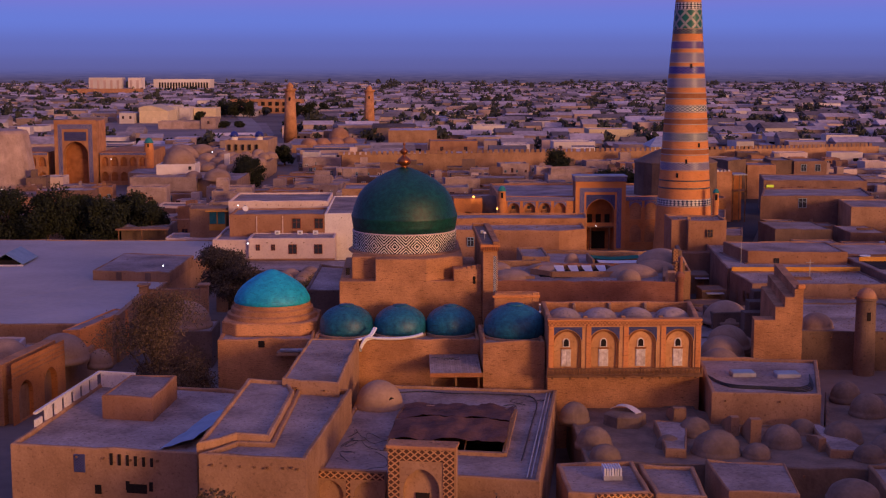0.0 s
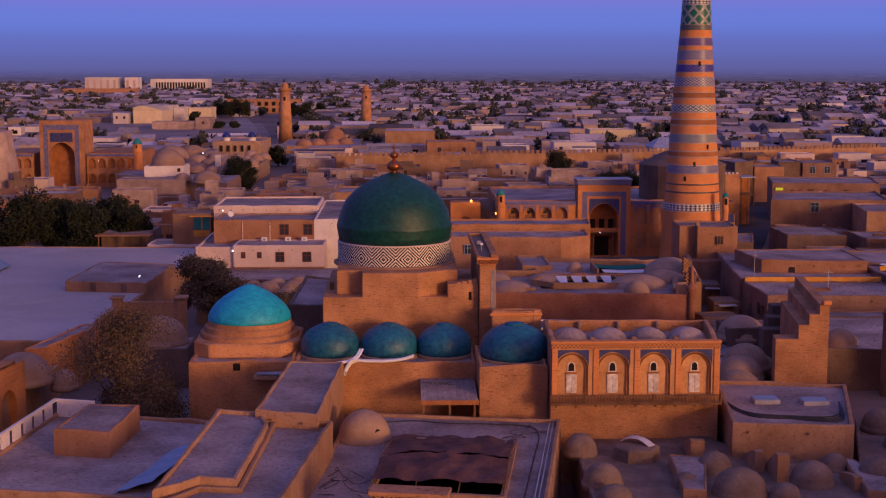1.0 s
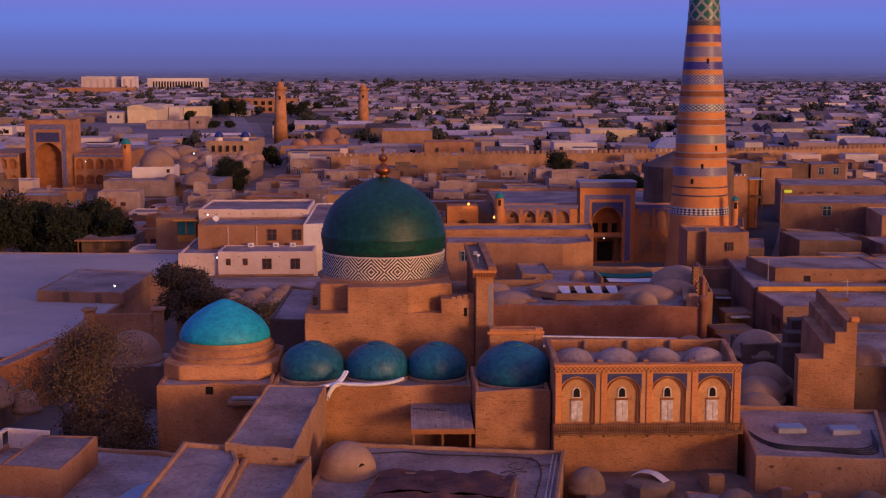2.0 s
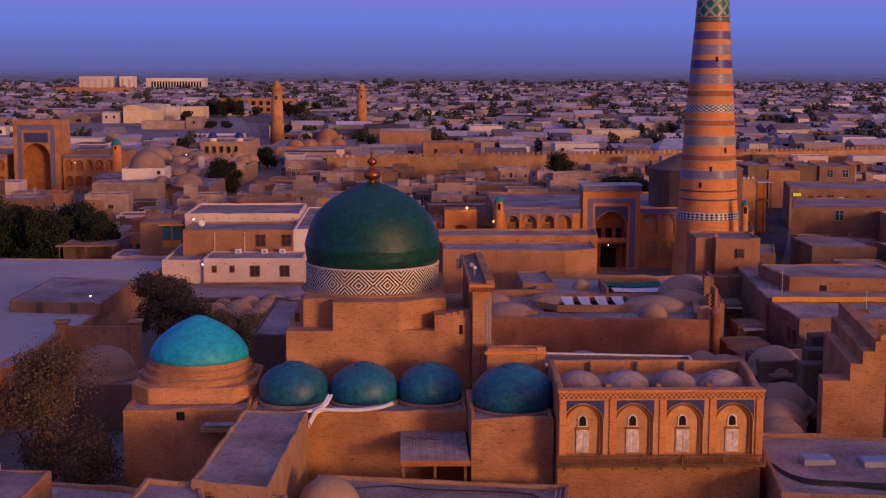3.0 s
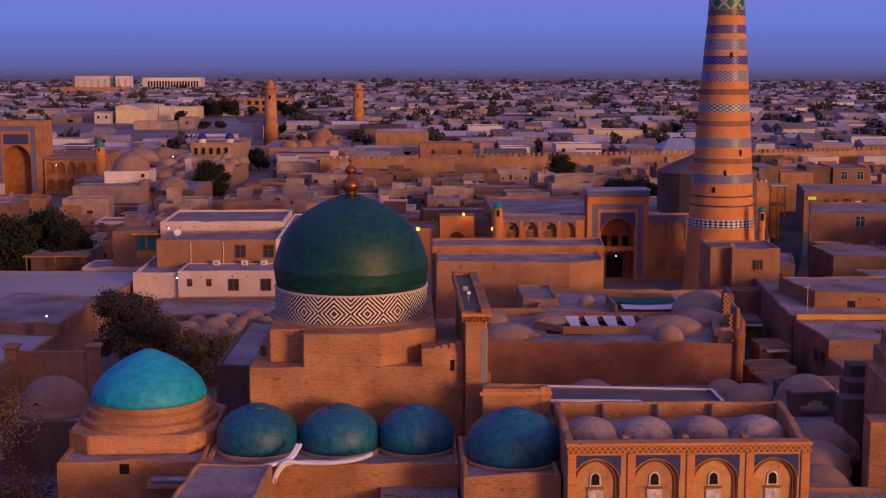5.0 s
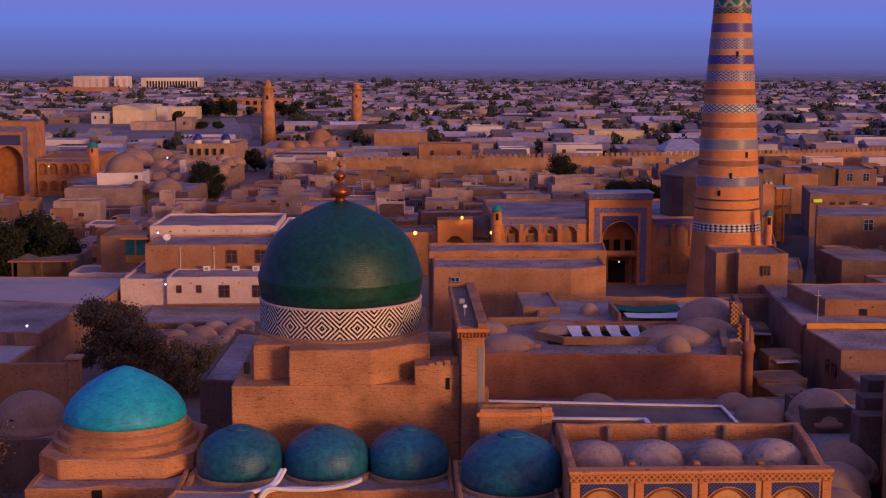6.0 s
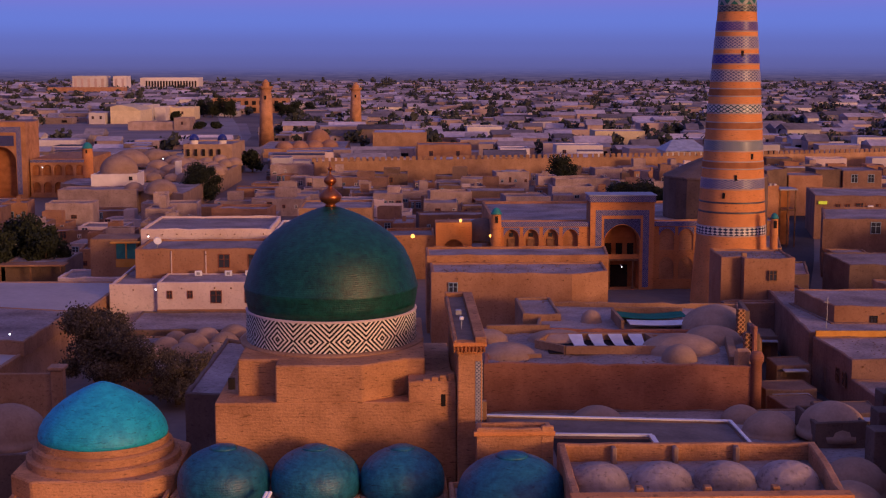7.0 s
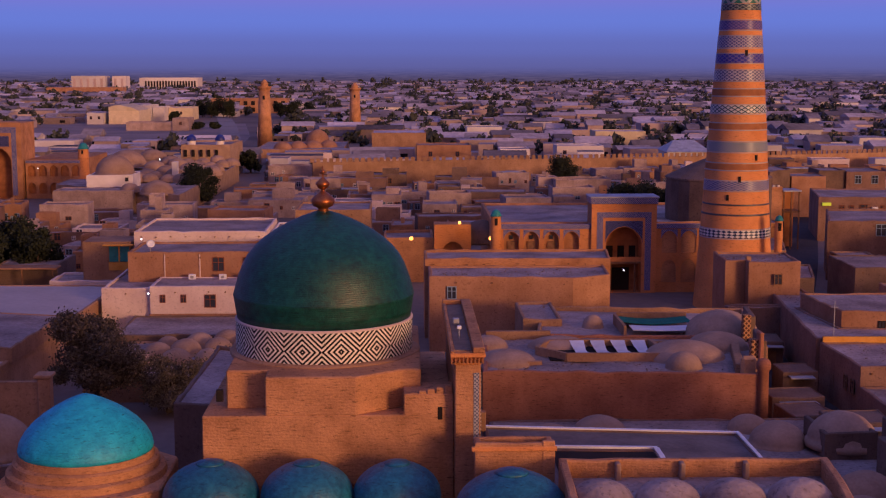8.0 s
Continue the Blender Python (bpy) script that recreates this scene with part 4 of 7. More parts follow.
# ---- madrasa beside the minaret ----
madr = thing("madrasa", "brick madrasa with tiled entrance portal and arcaded wings", "madrasa", (36, 262, 0))
PY = 253.0
front, backs = pierced_front(32.6, 42.2, 0, 13.2, PY, [(37.4, 2.65, 0.01, 7.4, 9.8, 12)], 3.0)
part("portal_wall", front, BRICK_ORANGE, madr)
# recess back browner than the front: shade put into the brick colour
niche_backs("portal_recess", backs, BRICK_BROWN, madr)
part("portal_side", boxed(32.603, 42.197, PY + 3.05, PY + 4.5, 0, 13.2), BRICK, madr)
part("portal_cheek", boxed(32.603, 34.5, PY + 0.02, PY + 3.04, 0.01, 13.19), BRICK, madr)
part("portal_cheek", boxed(40.3, 42.197, PY + 0.02, PY + 3.04, 0.01, 13.19), BRICK, madr)
part("portal_lid", boxed(34.5, 40.3, PY + 0.02, PY + 3.04, 10.2, 13.19), BRICK, madr)
part("portal_cornice", boxed(32.45, 42.35, PY - 0.2, PY + 4.6, 13.2, 14.1, 0.05), TILE_BLUE, madr, "blue tile cornice")
part("portal_top", boxed(32.3, 42.5, PY - 0.3, PY + 4.6, 14.1, 14.3, 0.05), METAL, madr)
for x0, x1, z0, z1 in ((33.4, 34.3, 0.4, 12.0), (40.5, 41.4, 0.4, 12.0), (34.3, 40.5, 11.2, 12.0)):
    part("tile_border", boxed(x0, x1, PY - 0.06, PY + 0.02, z0, z1), TILE_BLUE, madr, "blue and white tile border")
bm = bmesh.new()
pts = arch_points(2.75, 7.4, 9.9, 12)
vs = [bm.verts.new((37.4 + x, PY - 0.04, z)) for x, z in pts]
up = [bm.verts.new((37.4 + x, PY - 0.04, 10.7)) for x, z in pts]
for i in range(len(pts) - 1):
    bm.faces.new((vs[i], vs[i + 1], up[i + 1], up[i]))
part("spandrel", bm, SPANDREL, madr)
# loggia back painted darker for the shade of the deep arch
part("loggia_back", boxed(34.8, 40.0, PY + 2.85, PY + 2.95, 4.6, 7.6), BRICK_BROWN, madr)
for x in (35.7, 37.4, 39.1):
    part("loggia_opening", boxed(x - 0.5, x + 0.5, PY + 2.78, PY + 2.84, 4.7, 6.7, 0.02), DARK, madr)
part("loggia_floor", boxed(34.76, 40.04, PY + 0.5, PY + 2.9, 4.3, 4.55), WOOD, madr)
part("railing", boxed(34.76, 40.04, PY + 0.5, PY + 0.6, 4.6, 5.3), BRICK_ORANGE, madr)
part("door", boxed(36.1, 38.7, PY + 2.7, PY + 2.9, 0, 3.4), DARK, madr)
for x in (35.6, 39.2):
    part("column", turned([(0.2, 0), (0.2, 0.3), (0.13, 0.4), (0.11, 4.2), (0.2, 4.3)], x, PY + 0.7, 12), WOOD, madr)
left = [(20.9 + 2.95 * k, 1.1, 5.9, 7.9, 9.1, 8) for k in range(4)]
front, backs = pierced_front(18.4, 32.58, 0, 9.5, PY + 0.5, left, 0.9)
part("wing_front", front, BRICK_ORANGE, madr)
niche_backs("wing_niche", backs, BRICK, madr)
right = [(44.2, 1.1, 5.9, 7.9, 9.1, 8), (47.1, 1.1, 5.9, 7.9, 9.1, 8), (44.2, 1.1, 1.5, 3.6, 4.9, 8), (47.1, 1.1, 1.5, 3.6, 4.9, 8)]
front, backs = pierced_front(42.22, 52.0, 0, 9.5, PY + 0.5, right, 0.22)
part("wing_front", front, BRICK_ORANGE, madr)
niche_backs("wing_niche", backs, BRICK, madr)
part("wing_frieze", boxed(18.4, 32.55, PY + 0.38, PY + 0.9, 9.5, 10.2, 0.03), TILE_BLUE, madr)
part("wing_frieze", boxed(42.25, 52.0, PY + 0.38, PY + 0.9, 9.5, 10.2, 0.03), TILE_BLUE, madr)
part("rear_wall", parapet_walls(rect(18.4, 52, PY + 4.7, PY + 34), 0, 10.0, 0.5, 0.5), BRICK, madr)
part("side_wall", boxed(18.4, 32.58, PY + 1.45, PY + 4.69, 0, 9.6), BRICK, madr)
part("side_wall", boxed(42.22, 52, PY + 1.15, PY + 4.69, 0, 9.6), BRICK, madr)
part("roof", roof_sheet(rect(18.4, 52, PY + 4.7, PY + 34), 9.6, 0.3), MUD_ROOF, madr)
for cx, hw, zb, zs, za, n_ in left[:3]:
    part("niche_door", boxed(cx - 0.55, cx + 0.55, PY + 1.2, PY + 1.38, 5.95, 7.6, 0.03), WOOD, madr)
    part("niche_window", boxed(cx - 0.3, cx + 0.3, PY + 1.25, PY + 1.38, 7.9, 8.5, 0.03), PANE, madr)
for k, (cx, hw, zb, zs, za, n_) in enumerate(left + right[:2]):
    bm = bmesh.new()
    pts = arch_points(hw + 0.1, zs, za + 0.05, 8)
    vs = [bm.verts.new((cx + x, PY + 0.46, z)) for x, z in pts]
    up = [bm.verts.new((cx + x, PY + 0.46, 9.4)) for x, z in pts]
    for i in range(len(pts) - 1):
        bm.faces.new((vs[i], vs[i + 1], up[i + 1], up[i]))
    part("spandrel", bm, TILE_BLUE, madr)


def turret(x, y, z0, z1, r=0.75):
    ob = thing("corner_turret", "slender brick corner turret with teal tiled cupola", "turret", (x, y, z0), "corner turrets")
    part("shaft", turned([(r * 1.15, z0), (r, z0 + (z1 - z0) * 0.8), (r * 1.1, z0 + (z1 - z0) * 0.82), (r * 0.95, z1)], x, y, 20), BRICK_ORANGE, ob)
    part("tile_ring", turned([(r * 1.12, z0 + (z1 - z0) * 0.3), (r * 1.12, z0 + (z1 - z0) * 0.4)], x, y, 20), TILE_BLUE, ob)
    part("opening", boxed(x - 0.22, x + 0.22, y - r - 0.03, y - r + 0.3, z1 - 1.3, z1 - 0.25, 0.03), DARK, ob)
    part("cupola", turned([(r * 1.15, z1), (r * 1.1, z1 + 0.2)] + dome_profile(r * 0.95, z1 + 0.2, r * 1.1, 8, 0.2)[1:], x, y, 20), TEAL, ob, smooth=True)
    return ob


turret(18.6, 253.6, 0, 11.4)
turret(55.5, 236.0, 0, 12.6, 0.52)
md = thing("mosque_hall", "dark round hall with a low conical clay roof behind the minaret", "hall", (54.2, 266, 0))
part("drum", turned([(8.2, 0), (8.1, 15.9), (7.8, 16.1)], 54.2, 266, 24, 0.01), ADOBE_DARK, md)
part("conical_roof", turned([(8.25, 15.95), (8.2, 16.2), (4.2, 18.1), (1.2, 19.3), (0, 19.6)], 54.2, 266, 24, 0.01), ADOBE_DARK, md)

# ---- rotated front complex: courtyard building with felt-covered opening ----
court_pts = [(-6.9, 92.7), (9.4, 89.5), (13.7, 116.6), (-3.6, 119.6)]
court = thing("courtyard_building", "low mud-roofed building round a felt-covered courtyard opening", "building", (3, 105, 0))
part("wall", parapet_walls(court_pts, 0, 5.75, 0.3, 0.35, worn=0.05), ADOBE, court)
hole = [(-1.6, 98.2), (7.4, 96.4), (9.3, 109.6), (0.0, 111.6)]
bm = bmesh.new()
o_ = [bm.verts.new((*p, 5.5)) for p in inset(court_pts, 0.25)]
i_ = [bm.verts.new((*p, 5.5)) for p in hole]
ed = [bm.edges.new((o_[k], o_[(k + 1) % 4])) for k in range(4)] + [bm.edges.new((i_[k], i_[(k + 1) % 4])) for k in range(4)]
bmesh.ops.triangle_fill(bm, use_beauty=True, edges=ed, normal=(0, 0, 1))
part("roof", bm, MUD_ROOF, court)
# floor near-black: shade below the felt cover put into its colour
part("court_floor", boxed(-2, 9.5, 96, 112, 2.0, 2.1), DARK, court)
bm = bmesh.new()
for p, q in zip(hole, hole[1:] + hole[:1]):
    strip(bm, [(*p, 5.45), (*q, 5.45)], 0.4, 0.35)
part("kerb", bm, ADOBE, court, "low clay kerb round the opening")
cover = thing("felt_cover", "sagging brown felt cover stretched over the courtyard opening", "awning", (4, 105, 5.9))
bm = bmesh.new()
H0, H1, H2, H3 = [Vector((*p, 0)) for p in hole]
for lo, hi, sag in ((0.06, 0.46, 0.3), (0.49, 1.04, 0.1)):
    n_, k_ = 26, 10
    grid = []
    for j in range(k_ + 1):
        v = lo + (hi - lo) * j / k_
        row = []
        for i in range(n_ + 1):
            u = i / n_
            p = H0.lerp(H1, u).lerp(H3.lerp(H2, u), v)
            e = 0.25 * noise.noise((u * 7, v * 7, 1.3)) + 0.12 * noise.noise((u * 22, v * 9, 4.1))
            z = 5.9 + 1.0 * math.sin(math.pi * min(1, 0.25 + 0.75 * v)) * (0.6 + 0.4 * math.sin(math.pi * u)) - sag * math.sin(math.pi * u) * (1 - j / k_) + e
            row.append(bm.verts.new((p.x + 0.3 * noise.noise((v * 9, u, 7.0)) * (1 if i in (0, n_) else 0), p.y + 0.5 * noise.noise((u * 6, lo, 2.0)) * (1 if j in (0, k_) else 0), z)))
        grid.append(row)
    for a, b in zip(grid, grid[1:]):
        for i in range(n_):
            bm.faces.new((a[i], a[i + 1], b[i + 1], b[i]))
part("felt", bm, TARP, cover, smooth=True)
bm = bmesh.new()
for u in (0.0, 0.33, 0.66, 1.0):
    a, b = H0.lerp(H1, u), H3.lerp(H2, u)
    tube(bm, smooth_line([(a.x, a.y, 5.7), (a.lerp(b, 0.5).x, a.lerp(b, 0.5).y, 6.5), (b.x, b.y, 5.8)], 5), 0.06, 5)
part("poles", bm, WOOD, cover)
porch = thing("pierced_brick_portal", "entrance portal framed with pierced brick latticework", "portal", (1, 89, 0))
PM = Matrix.Translation((0.95, 88.6, 0)) @ pose(0, 0, 0, 0, 0, -10)
front, backs = pierced_front(-2.4, 2.4, 0, 8.35, 0, [(0, 1.3, 0.02, 5.4, 6.9, 10)], 0.7)
front.transform(PM)
backs.transform(PM)
part("wall", front, ADOBE, porch)
niche_backs("recess", backs, ADOBE, porch)
part("rear", box(bmesh.new(), -2.39, 2.39, 0.75, 1.5, 0, 8.3, 0.03, m=PM), ADOBE, porch)
for a in ((-2.35, -1.55, 0.5, 8.3), (1.55, 2.35, 0.5, 8.3), (-1.55, 1.55, 7.5, 8.3)):
    bm = boxed(a[0], a[1], -0.06, 0.02, a[2], a[3])
    bm.transform(PM)
    part("lattice_panel", bm, LATTICE_BRICK, porch, "pierced brick lattice panel")
bm = boxed(-2.5, 2.5, -0.12, 1.55, 8.35, 8.6, 0.03)
bm.transform(PM)
part("cornice", bm, BRICK, porch)
bm = boxed(-0.5, 0.5, 0.55, 0.68, 3.6, 5.0)
bm.transform(PM)
part("door_light", bm, DARK, porch)
wingf = thing("pierced_brick_wall", "front wall with blind arches and pierced brick cornice", "wall", (-4.5, 91, 0))
WM = Matrix.Translation((-4.2, 91.2, 0)) @ pose(0, 0, 0, 0, 0, -10)
front, backs = pierced_front(-2.7, 2.6, 0, 6.0, 0, [(-1.4, 0.95, 1.0, 4.2, 5.3, 8), (1.25, 0.95, 1.0, 4.2, 5.3, 8)], 0.35)
front.transform(WM)
backs.transform(WM)
part("wall", front, ADOBE, wingf)
niche_backs("recess", backs, ADOBE, wingf)
for a in ((-2.65, 2.55, 5.45, 5.95), (-0.25, 0.05, 1, 5.45), (-2.65, -2.4, 1, 5.45)):
    bm = boxed(a[0], a[1], -0.05, 0.02, a[2], a[3])
    bm.transform(WM)
    part("lattice_panel", bm, LATTICE_BRICK, wingf)
bm = boxed(-2.7, 2.6, 0.4, 0.8, 0, 5.99)
bm.transform(WM)
part("rear", bm, ADOBE, wingf)

sd = clay_dome(-2.4, 112.2, 5.6, 2.05, 2.1, "smooth clay dome with a dark opening on the roof corner", window_at=-55, collar=0.1)
front_label = "mud-roofed adobe house with worn parapets"
h1 = house([(-30.0, 96.7), (-15.4, 93.8), (-14.6, 113.6), (-27.6, 117.2)], 6.75, "adobe house with an enclosed roof terrace", drop=0.3)
part("shutter", box(bmesh.new(), -0.45, 0.45, -0.05, 0.1, 4.8, 6.2, 0.04, m=Matrix.Translation((-24.6, 95.6, 0)) @ pose(0, 0, 0, 0, 0, -11.2)), SPANDREL, h1, "dark blue shutter")
for k in range(6):
    v_ = -22.1 + k * 0.62
    part("vent_slot", box(bmesh.new(), -0.1, 0.1, -0.05, 0.1, 5.5, 6.4 - 0.05 * k, m=Matrix.Translation((v_, 95.08 - (v_ + 22.1) * 0.2, 0)) @ pose(0, 0, 0, 0, 0, -11.2)), DARK, h1)
for x, z, w in ((-23.2, 3.2, 0.5), (-20.2, 3.4, 1.6), (-19.1, 3.6, 0.3), (-20.9, 3.6, 0.3)):
    part("opening", box(bmesh.new(), -w / 2, w / 2, -0.04, 0.1, z, z + 0.7, m=Matrix.Translation((x, 95.35 - (x + 23.2) * 0.2, 0)) @ pose(0, 0, 0, 0, 0, -11.2)), DARK, h1)
house([(-24.9, 105.1), (-20.6, 104.0), (-19.9, 111.8), (-24.1, 112.8)], 8.4, "cube-shaped adobe stair house on a roof terrace", z0=6.3, drop=0.06, th=0.3, name="stair_house", wall=ADOBE_PINK)
tw = thing("terrace_wall", "whitewashed terrace wall with pointed openings", "wall", (-28.2, 107, 6.4))
for k in range(7):
    a, b = Vector((-29.4, 101.5)), Vector((-27.5, 116.0))
    p, q = a.lerp(b, k / 7), a.lerp(b, (k + 0.62) / 7)
    part("panel", strip(bmesh.new(), [(p.x, p.y, 6.3), (q.x, q.y, 6.3)], 0.18, 1.5 if k else 1.0), WHITE, tw)
part("lintel", strip(bmesh.new(), [(-29.4, 101.5, 7.75), (-27.5, 116.2, 7.75)], 0.24, 0.2), WHITE, tw)
part("back_panel", strip(bmesh.new(), [(-27.4, 116.3, 6.3), (-24.2, 115.4, 6.3)], 0.2, 1.6), WHITE, tw)
house([(-14.8, 89.0), (-12.3, 91.8), (-9.9, 91.4), (-9.2, 104.9), (-9.9, 108.1), (-13.5, 109.2)], 8.75, front_label, drop=0.25, worn=0.07)
hb = house([(-14.55, 88.2), (-7.0, 86.8), (-4.6, 107.0), (-9.15, 107.2), (-9.85, 91.2), (-12.35, 91.6)], 8.3, front_label, drop=0.35, worn=0.08)
for k in range(7):
    part("beam_end", box(bmesh.new(), -0.08, 0.08, -0.12, 0.1, 7.45, 7.6, m=Matrix.Translation((-13.6 + k * 1.0, 88.03 - k * 0.185, 0)) @ pose(0, 0, 0, 0, 0, -10)), WOOD, hb)
house([(-10.4, 107.3), (-5.6, 105.6), (-4.5, 123.9), (-9.2, 124.2)], 9.2, "long narrow adobe building with a mud roof", drop=0.15, th=0.25, worn=0.08)
sheet = thing("plastic_sheet", "crumpled pale blue plastic sheet on a roof edge", "sheet", (-17, 101, 6.5))
bm = bmesh.new()
g_ = [[bm.verts.new((-18.6 + i * 0.42 + j * 0.28, 95.5 + j * 1.3 + i * 0.05, 6.55 + 0.22 * noise.noise((i * 0.8, j * 0.9, 3.0)) + 0.12 * i)) for i in range(7)] for j in range(9)]
for a, b in zip(g_, g_[1:]):
    for i in range(6):
        bm.faces.new((a[i], a[i + 1], b[i + 1], b[i]))
part("sheet", bm, BLUE_METAL, sheet, smooth=True)
rng = random.Random(5)
for label, cx, cy, z, n_ in (("loose black cables trailing over the mud roof", 9.8, 113, 5.55, 4), ("loose cables lying across the roof corner", -3.6, 101, 5.55, 8)):
    cb = thing("roof_cables", label, "cable", (cx, cy, z))
    for k in range(n_):
        x, y = cx + rng.uniform(-2, 2.5), cy + rng.uniform(-3.5, 2.5)
        pts = [(x, y, z)]
        for s_ in range(4):
            x, y = x + rng.uniform(-1.8, 0.9), y + rng.uniform(-2.2, 1.6)
            if cx < 0:
                x = min(max(x, -5.4 + (y - 95) * 0.14), -1.6)
            pts.append((x, y, z + rng.uniform(0, 0.12)))
        part("cable", tube(bmesh.new(), smooth_line(pts, 5), 0.022, 4), CABLE, cb)
cb = thing("roof_cables", "long cable run along the courtyard roof edge", "cable", (6, 117, 5.6))
part("cable", tube(bmesh.new(), smooth_line([(-1.5, 116.5, 5.62), (1.5, 117.2, 5.6), (4, 116.2, 5.65), (8, 115.9, 5.6), (11, 115, 5.6), (11.4, 112, 5.6), (10.6, 107, 5.6), (9.6, 101, 5.6), (8.6, 95, 5.6)], 8), 0.05, 5), CABLE, cb)
for k in range(2):
    part("pipe", tube(bmesh.new(), [(13.0 - 0.3 * k, 116.0, 5.62), (8.9 - 0.3 * k, 90.6, 5.62)], 0.06, 6), METAL, cb)

# ---- sunken lanes and domes right of the courtyard ----
pod = house([(26.8, 111.8), (36.0, 110.2), (40.0, 124.5), (28.6, 126.4)], 6.7, "flat-roofed adobe building with cables and skylights on its roof", drop=0.3, th=0.35, wall=ADOBE)
for x, y in ((31.4, 119.4), (35.4, 118.8)):
    sk = thing("skylight", "small sheet-metal skylight on a flat roof", "skylight", (x, y, 6.4), "skylights")
    bm = boxed(x - 1.1, x + 1.1, y - 0.8, y + 0.8, 6.35, 6.75, 0.04)
    part("frame", bm, METAL, sk)
    part("glass", boxed(x - 1.0, x + 1.0, y - 0.7, y + 0.7, 6.76, 6.8), BLUE_METAL, sk)
cb = thing("roof_cables", "bundle of black cables along a parapet", "cable", (31, 113, 6.2))
for k in range(4):
    part("cable", tube(bmesh.new(), smooth_line([(28.0, 117.6 + 0.5 * k, 6.5), (29.0, 114.4 + 0.4 * k, 6.5), (32, 113.6 + 0.3 * k, 6.48), (35.8, 112.8 + 0.5 * k, 6.5), (37.6, 119, 6.5)], 6), 0.06, 5), CABLE, cb)
# roof, domes and lantern here carry their shade in the clay colour
lane = house([(14.2, 100.5), (40, 97), (47, 113), (46, 122), (40.4, 123.0), (36.4, 110.0), (26.6, 111.5), (26.5, 117.6), (14.8, 119)], 3.9, "sunken mud roof carrying a cluster of small domes", drop=0.1, wall=SHADED_CLAY, roof=SHADED_CLAY, name="low_building", category="building")
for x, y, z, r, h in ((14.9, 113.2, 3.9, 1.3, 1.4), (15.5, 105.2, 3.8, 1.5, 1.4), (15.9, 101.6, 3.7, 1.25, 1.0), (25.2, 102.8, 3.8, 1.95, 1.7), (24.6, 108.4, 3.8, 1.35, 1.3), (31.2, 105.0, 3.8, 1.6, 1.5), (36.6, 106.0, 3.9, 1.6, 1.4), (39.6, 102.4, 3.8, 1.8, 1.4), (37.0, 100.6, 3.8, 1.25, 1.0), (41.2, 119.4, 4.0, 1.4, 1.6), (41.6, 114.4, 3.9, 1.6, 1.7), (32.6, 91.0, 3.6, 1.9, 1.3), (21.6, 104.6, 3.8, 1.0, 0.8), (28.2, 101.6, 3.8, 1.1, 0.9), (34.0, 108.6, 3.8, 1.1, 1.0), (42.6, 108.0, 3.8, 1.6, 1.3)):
    clay_dome(x, y, z, r, h, "small rounded clay dome of a sunken roof", mat=SHADED_CLAY, group="low clay domes")
hexb = thing("skylight_lantern", "hexagonal clay lantern with a torn pale sheet on top", "lantern", (19.2, 112.0, 3.8))
part("body", turned([(1.9, 3.7), (1.85, 4.7), (1.7, 4.8), (1.0, 4.95)], 19.2, 112.0, 6), SHADED_CLAY, hexb)
part("sheet", strip(bmesh.new(), smooth_line([(18.2, 112.9, 5.0), (18.8, 112.5, 5.35), (19.6, 112.1, 5.3), (20.3, 111.4, 4.9)], 4), 0.8, 0.05), WHITE, hexb, "torn pale sheet")
part("opening", boxed(19.1, 20.1, 110.6, 111.3, 4.1, 4.7), DARK, hexb)
for x, y, w_, h_ in ((28.6, 106.4, 0.9, 1.9), (23.4, 112.6, 1.1, 1.3), (27.6, 109.0, 0.7, 1.4), (33.6, 104.0, 0.6, 0.9)):
    ch = thing("buttress_wall", "leaning clay buttress wall between domes", "buttress", (x, y, 3.8), "clay buttresses")
    bm = bmesh.new()
    f = bm.faces.new([bm.verts.new(p) for p in ((x, y - 1.2, 3.6), (x, y + 2.2, 3.6), (x, y + 2.2, 4.3), (x, y - 0.5, 4.0 + h_), (x, y - 1.2, 4.0 + h_))])
    e = bmesh.ops.extrude_face_region(bm, geom=[f])
    bmesh.ops.translate(bm, verts=[v for v in e["geom"] if isinstance(v, bmesh.types.BMVert)], vec=(w_, 0, 0))
    part("body", bm, ADOBE, ch)
house([(20.8, 101.6), (22.4, 101.2), (24.2, 109.5), (21.4, 110.2)], 4.6, "narrow sloping clay roof between domes", z0=3.7, drop=0.08, th=0.2, name="clay_ramp", category="roof")
house([(34.0, 101.0), (37.2, 100.6), (35.6, 109.0), (34.8, 109.2)], 4.5, "long clay wall coping beside the domes", z0=3.7, drop=0.06, th=0.2, name="clay_ramp", category="roof")
hs = house(rect(11.6, 17.6, 90.5, 98.2), 4.5, "small brick shop with a lit doorway and metal vent", drop=0.25)
part("cornice", boxed(13.6, 17.75, 90.35, 90.6, 3.9, 4.4, 0.03), LATTICE_BRICK, hs)
vb = thing("roof_vent", "ribbed white metal vent box on a flat roof", "vent", (15.4, 94.6, 4.25))
for k in range(7):
    part("rib", boxed(14.7 + k * 0.2, 14.84 + k * 0.2, 94.0, 95.4, 4.6, 5.2, 0.02), WHITE_METAL, vb)
part("box", boxed(14.7, 16.1, 94.1, 95.3, 4.25, 4.6), METAL, vb)
house([(18.0, 90.6), (21.6, 90.0), (22.2, 97.4), (18.0, 98.2)], 4.3, "flat-roofed adobe house with a pale parapet edge", drop=0.25)
house([(23.4, 91.0), (28.4, 90.2), (29.4, 97.6), (23.4, 98.8)], 4.4, "flat-roofed adobe house with timber eaves", drop=0.12, th=0.2)
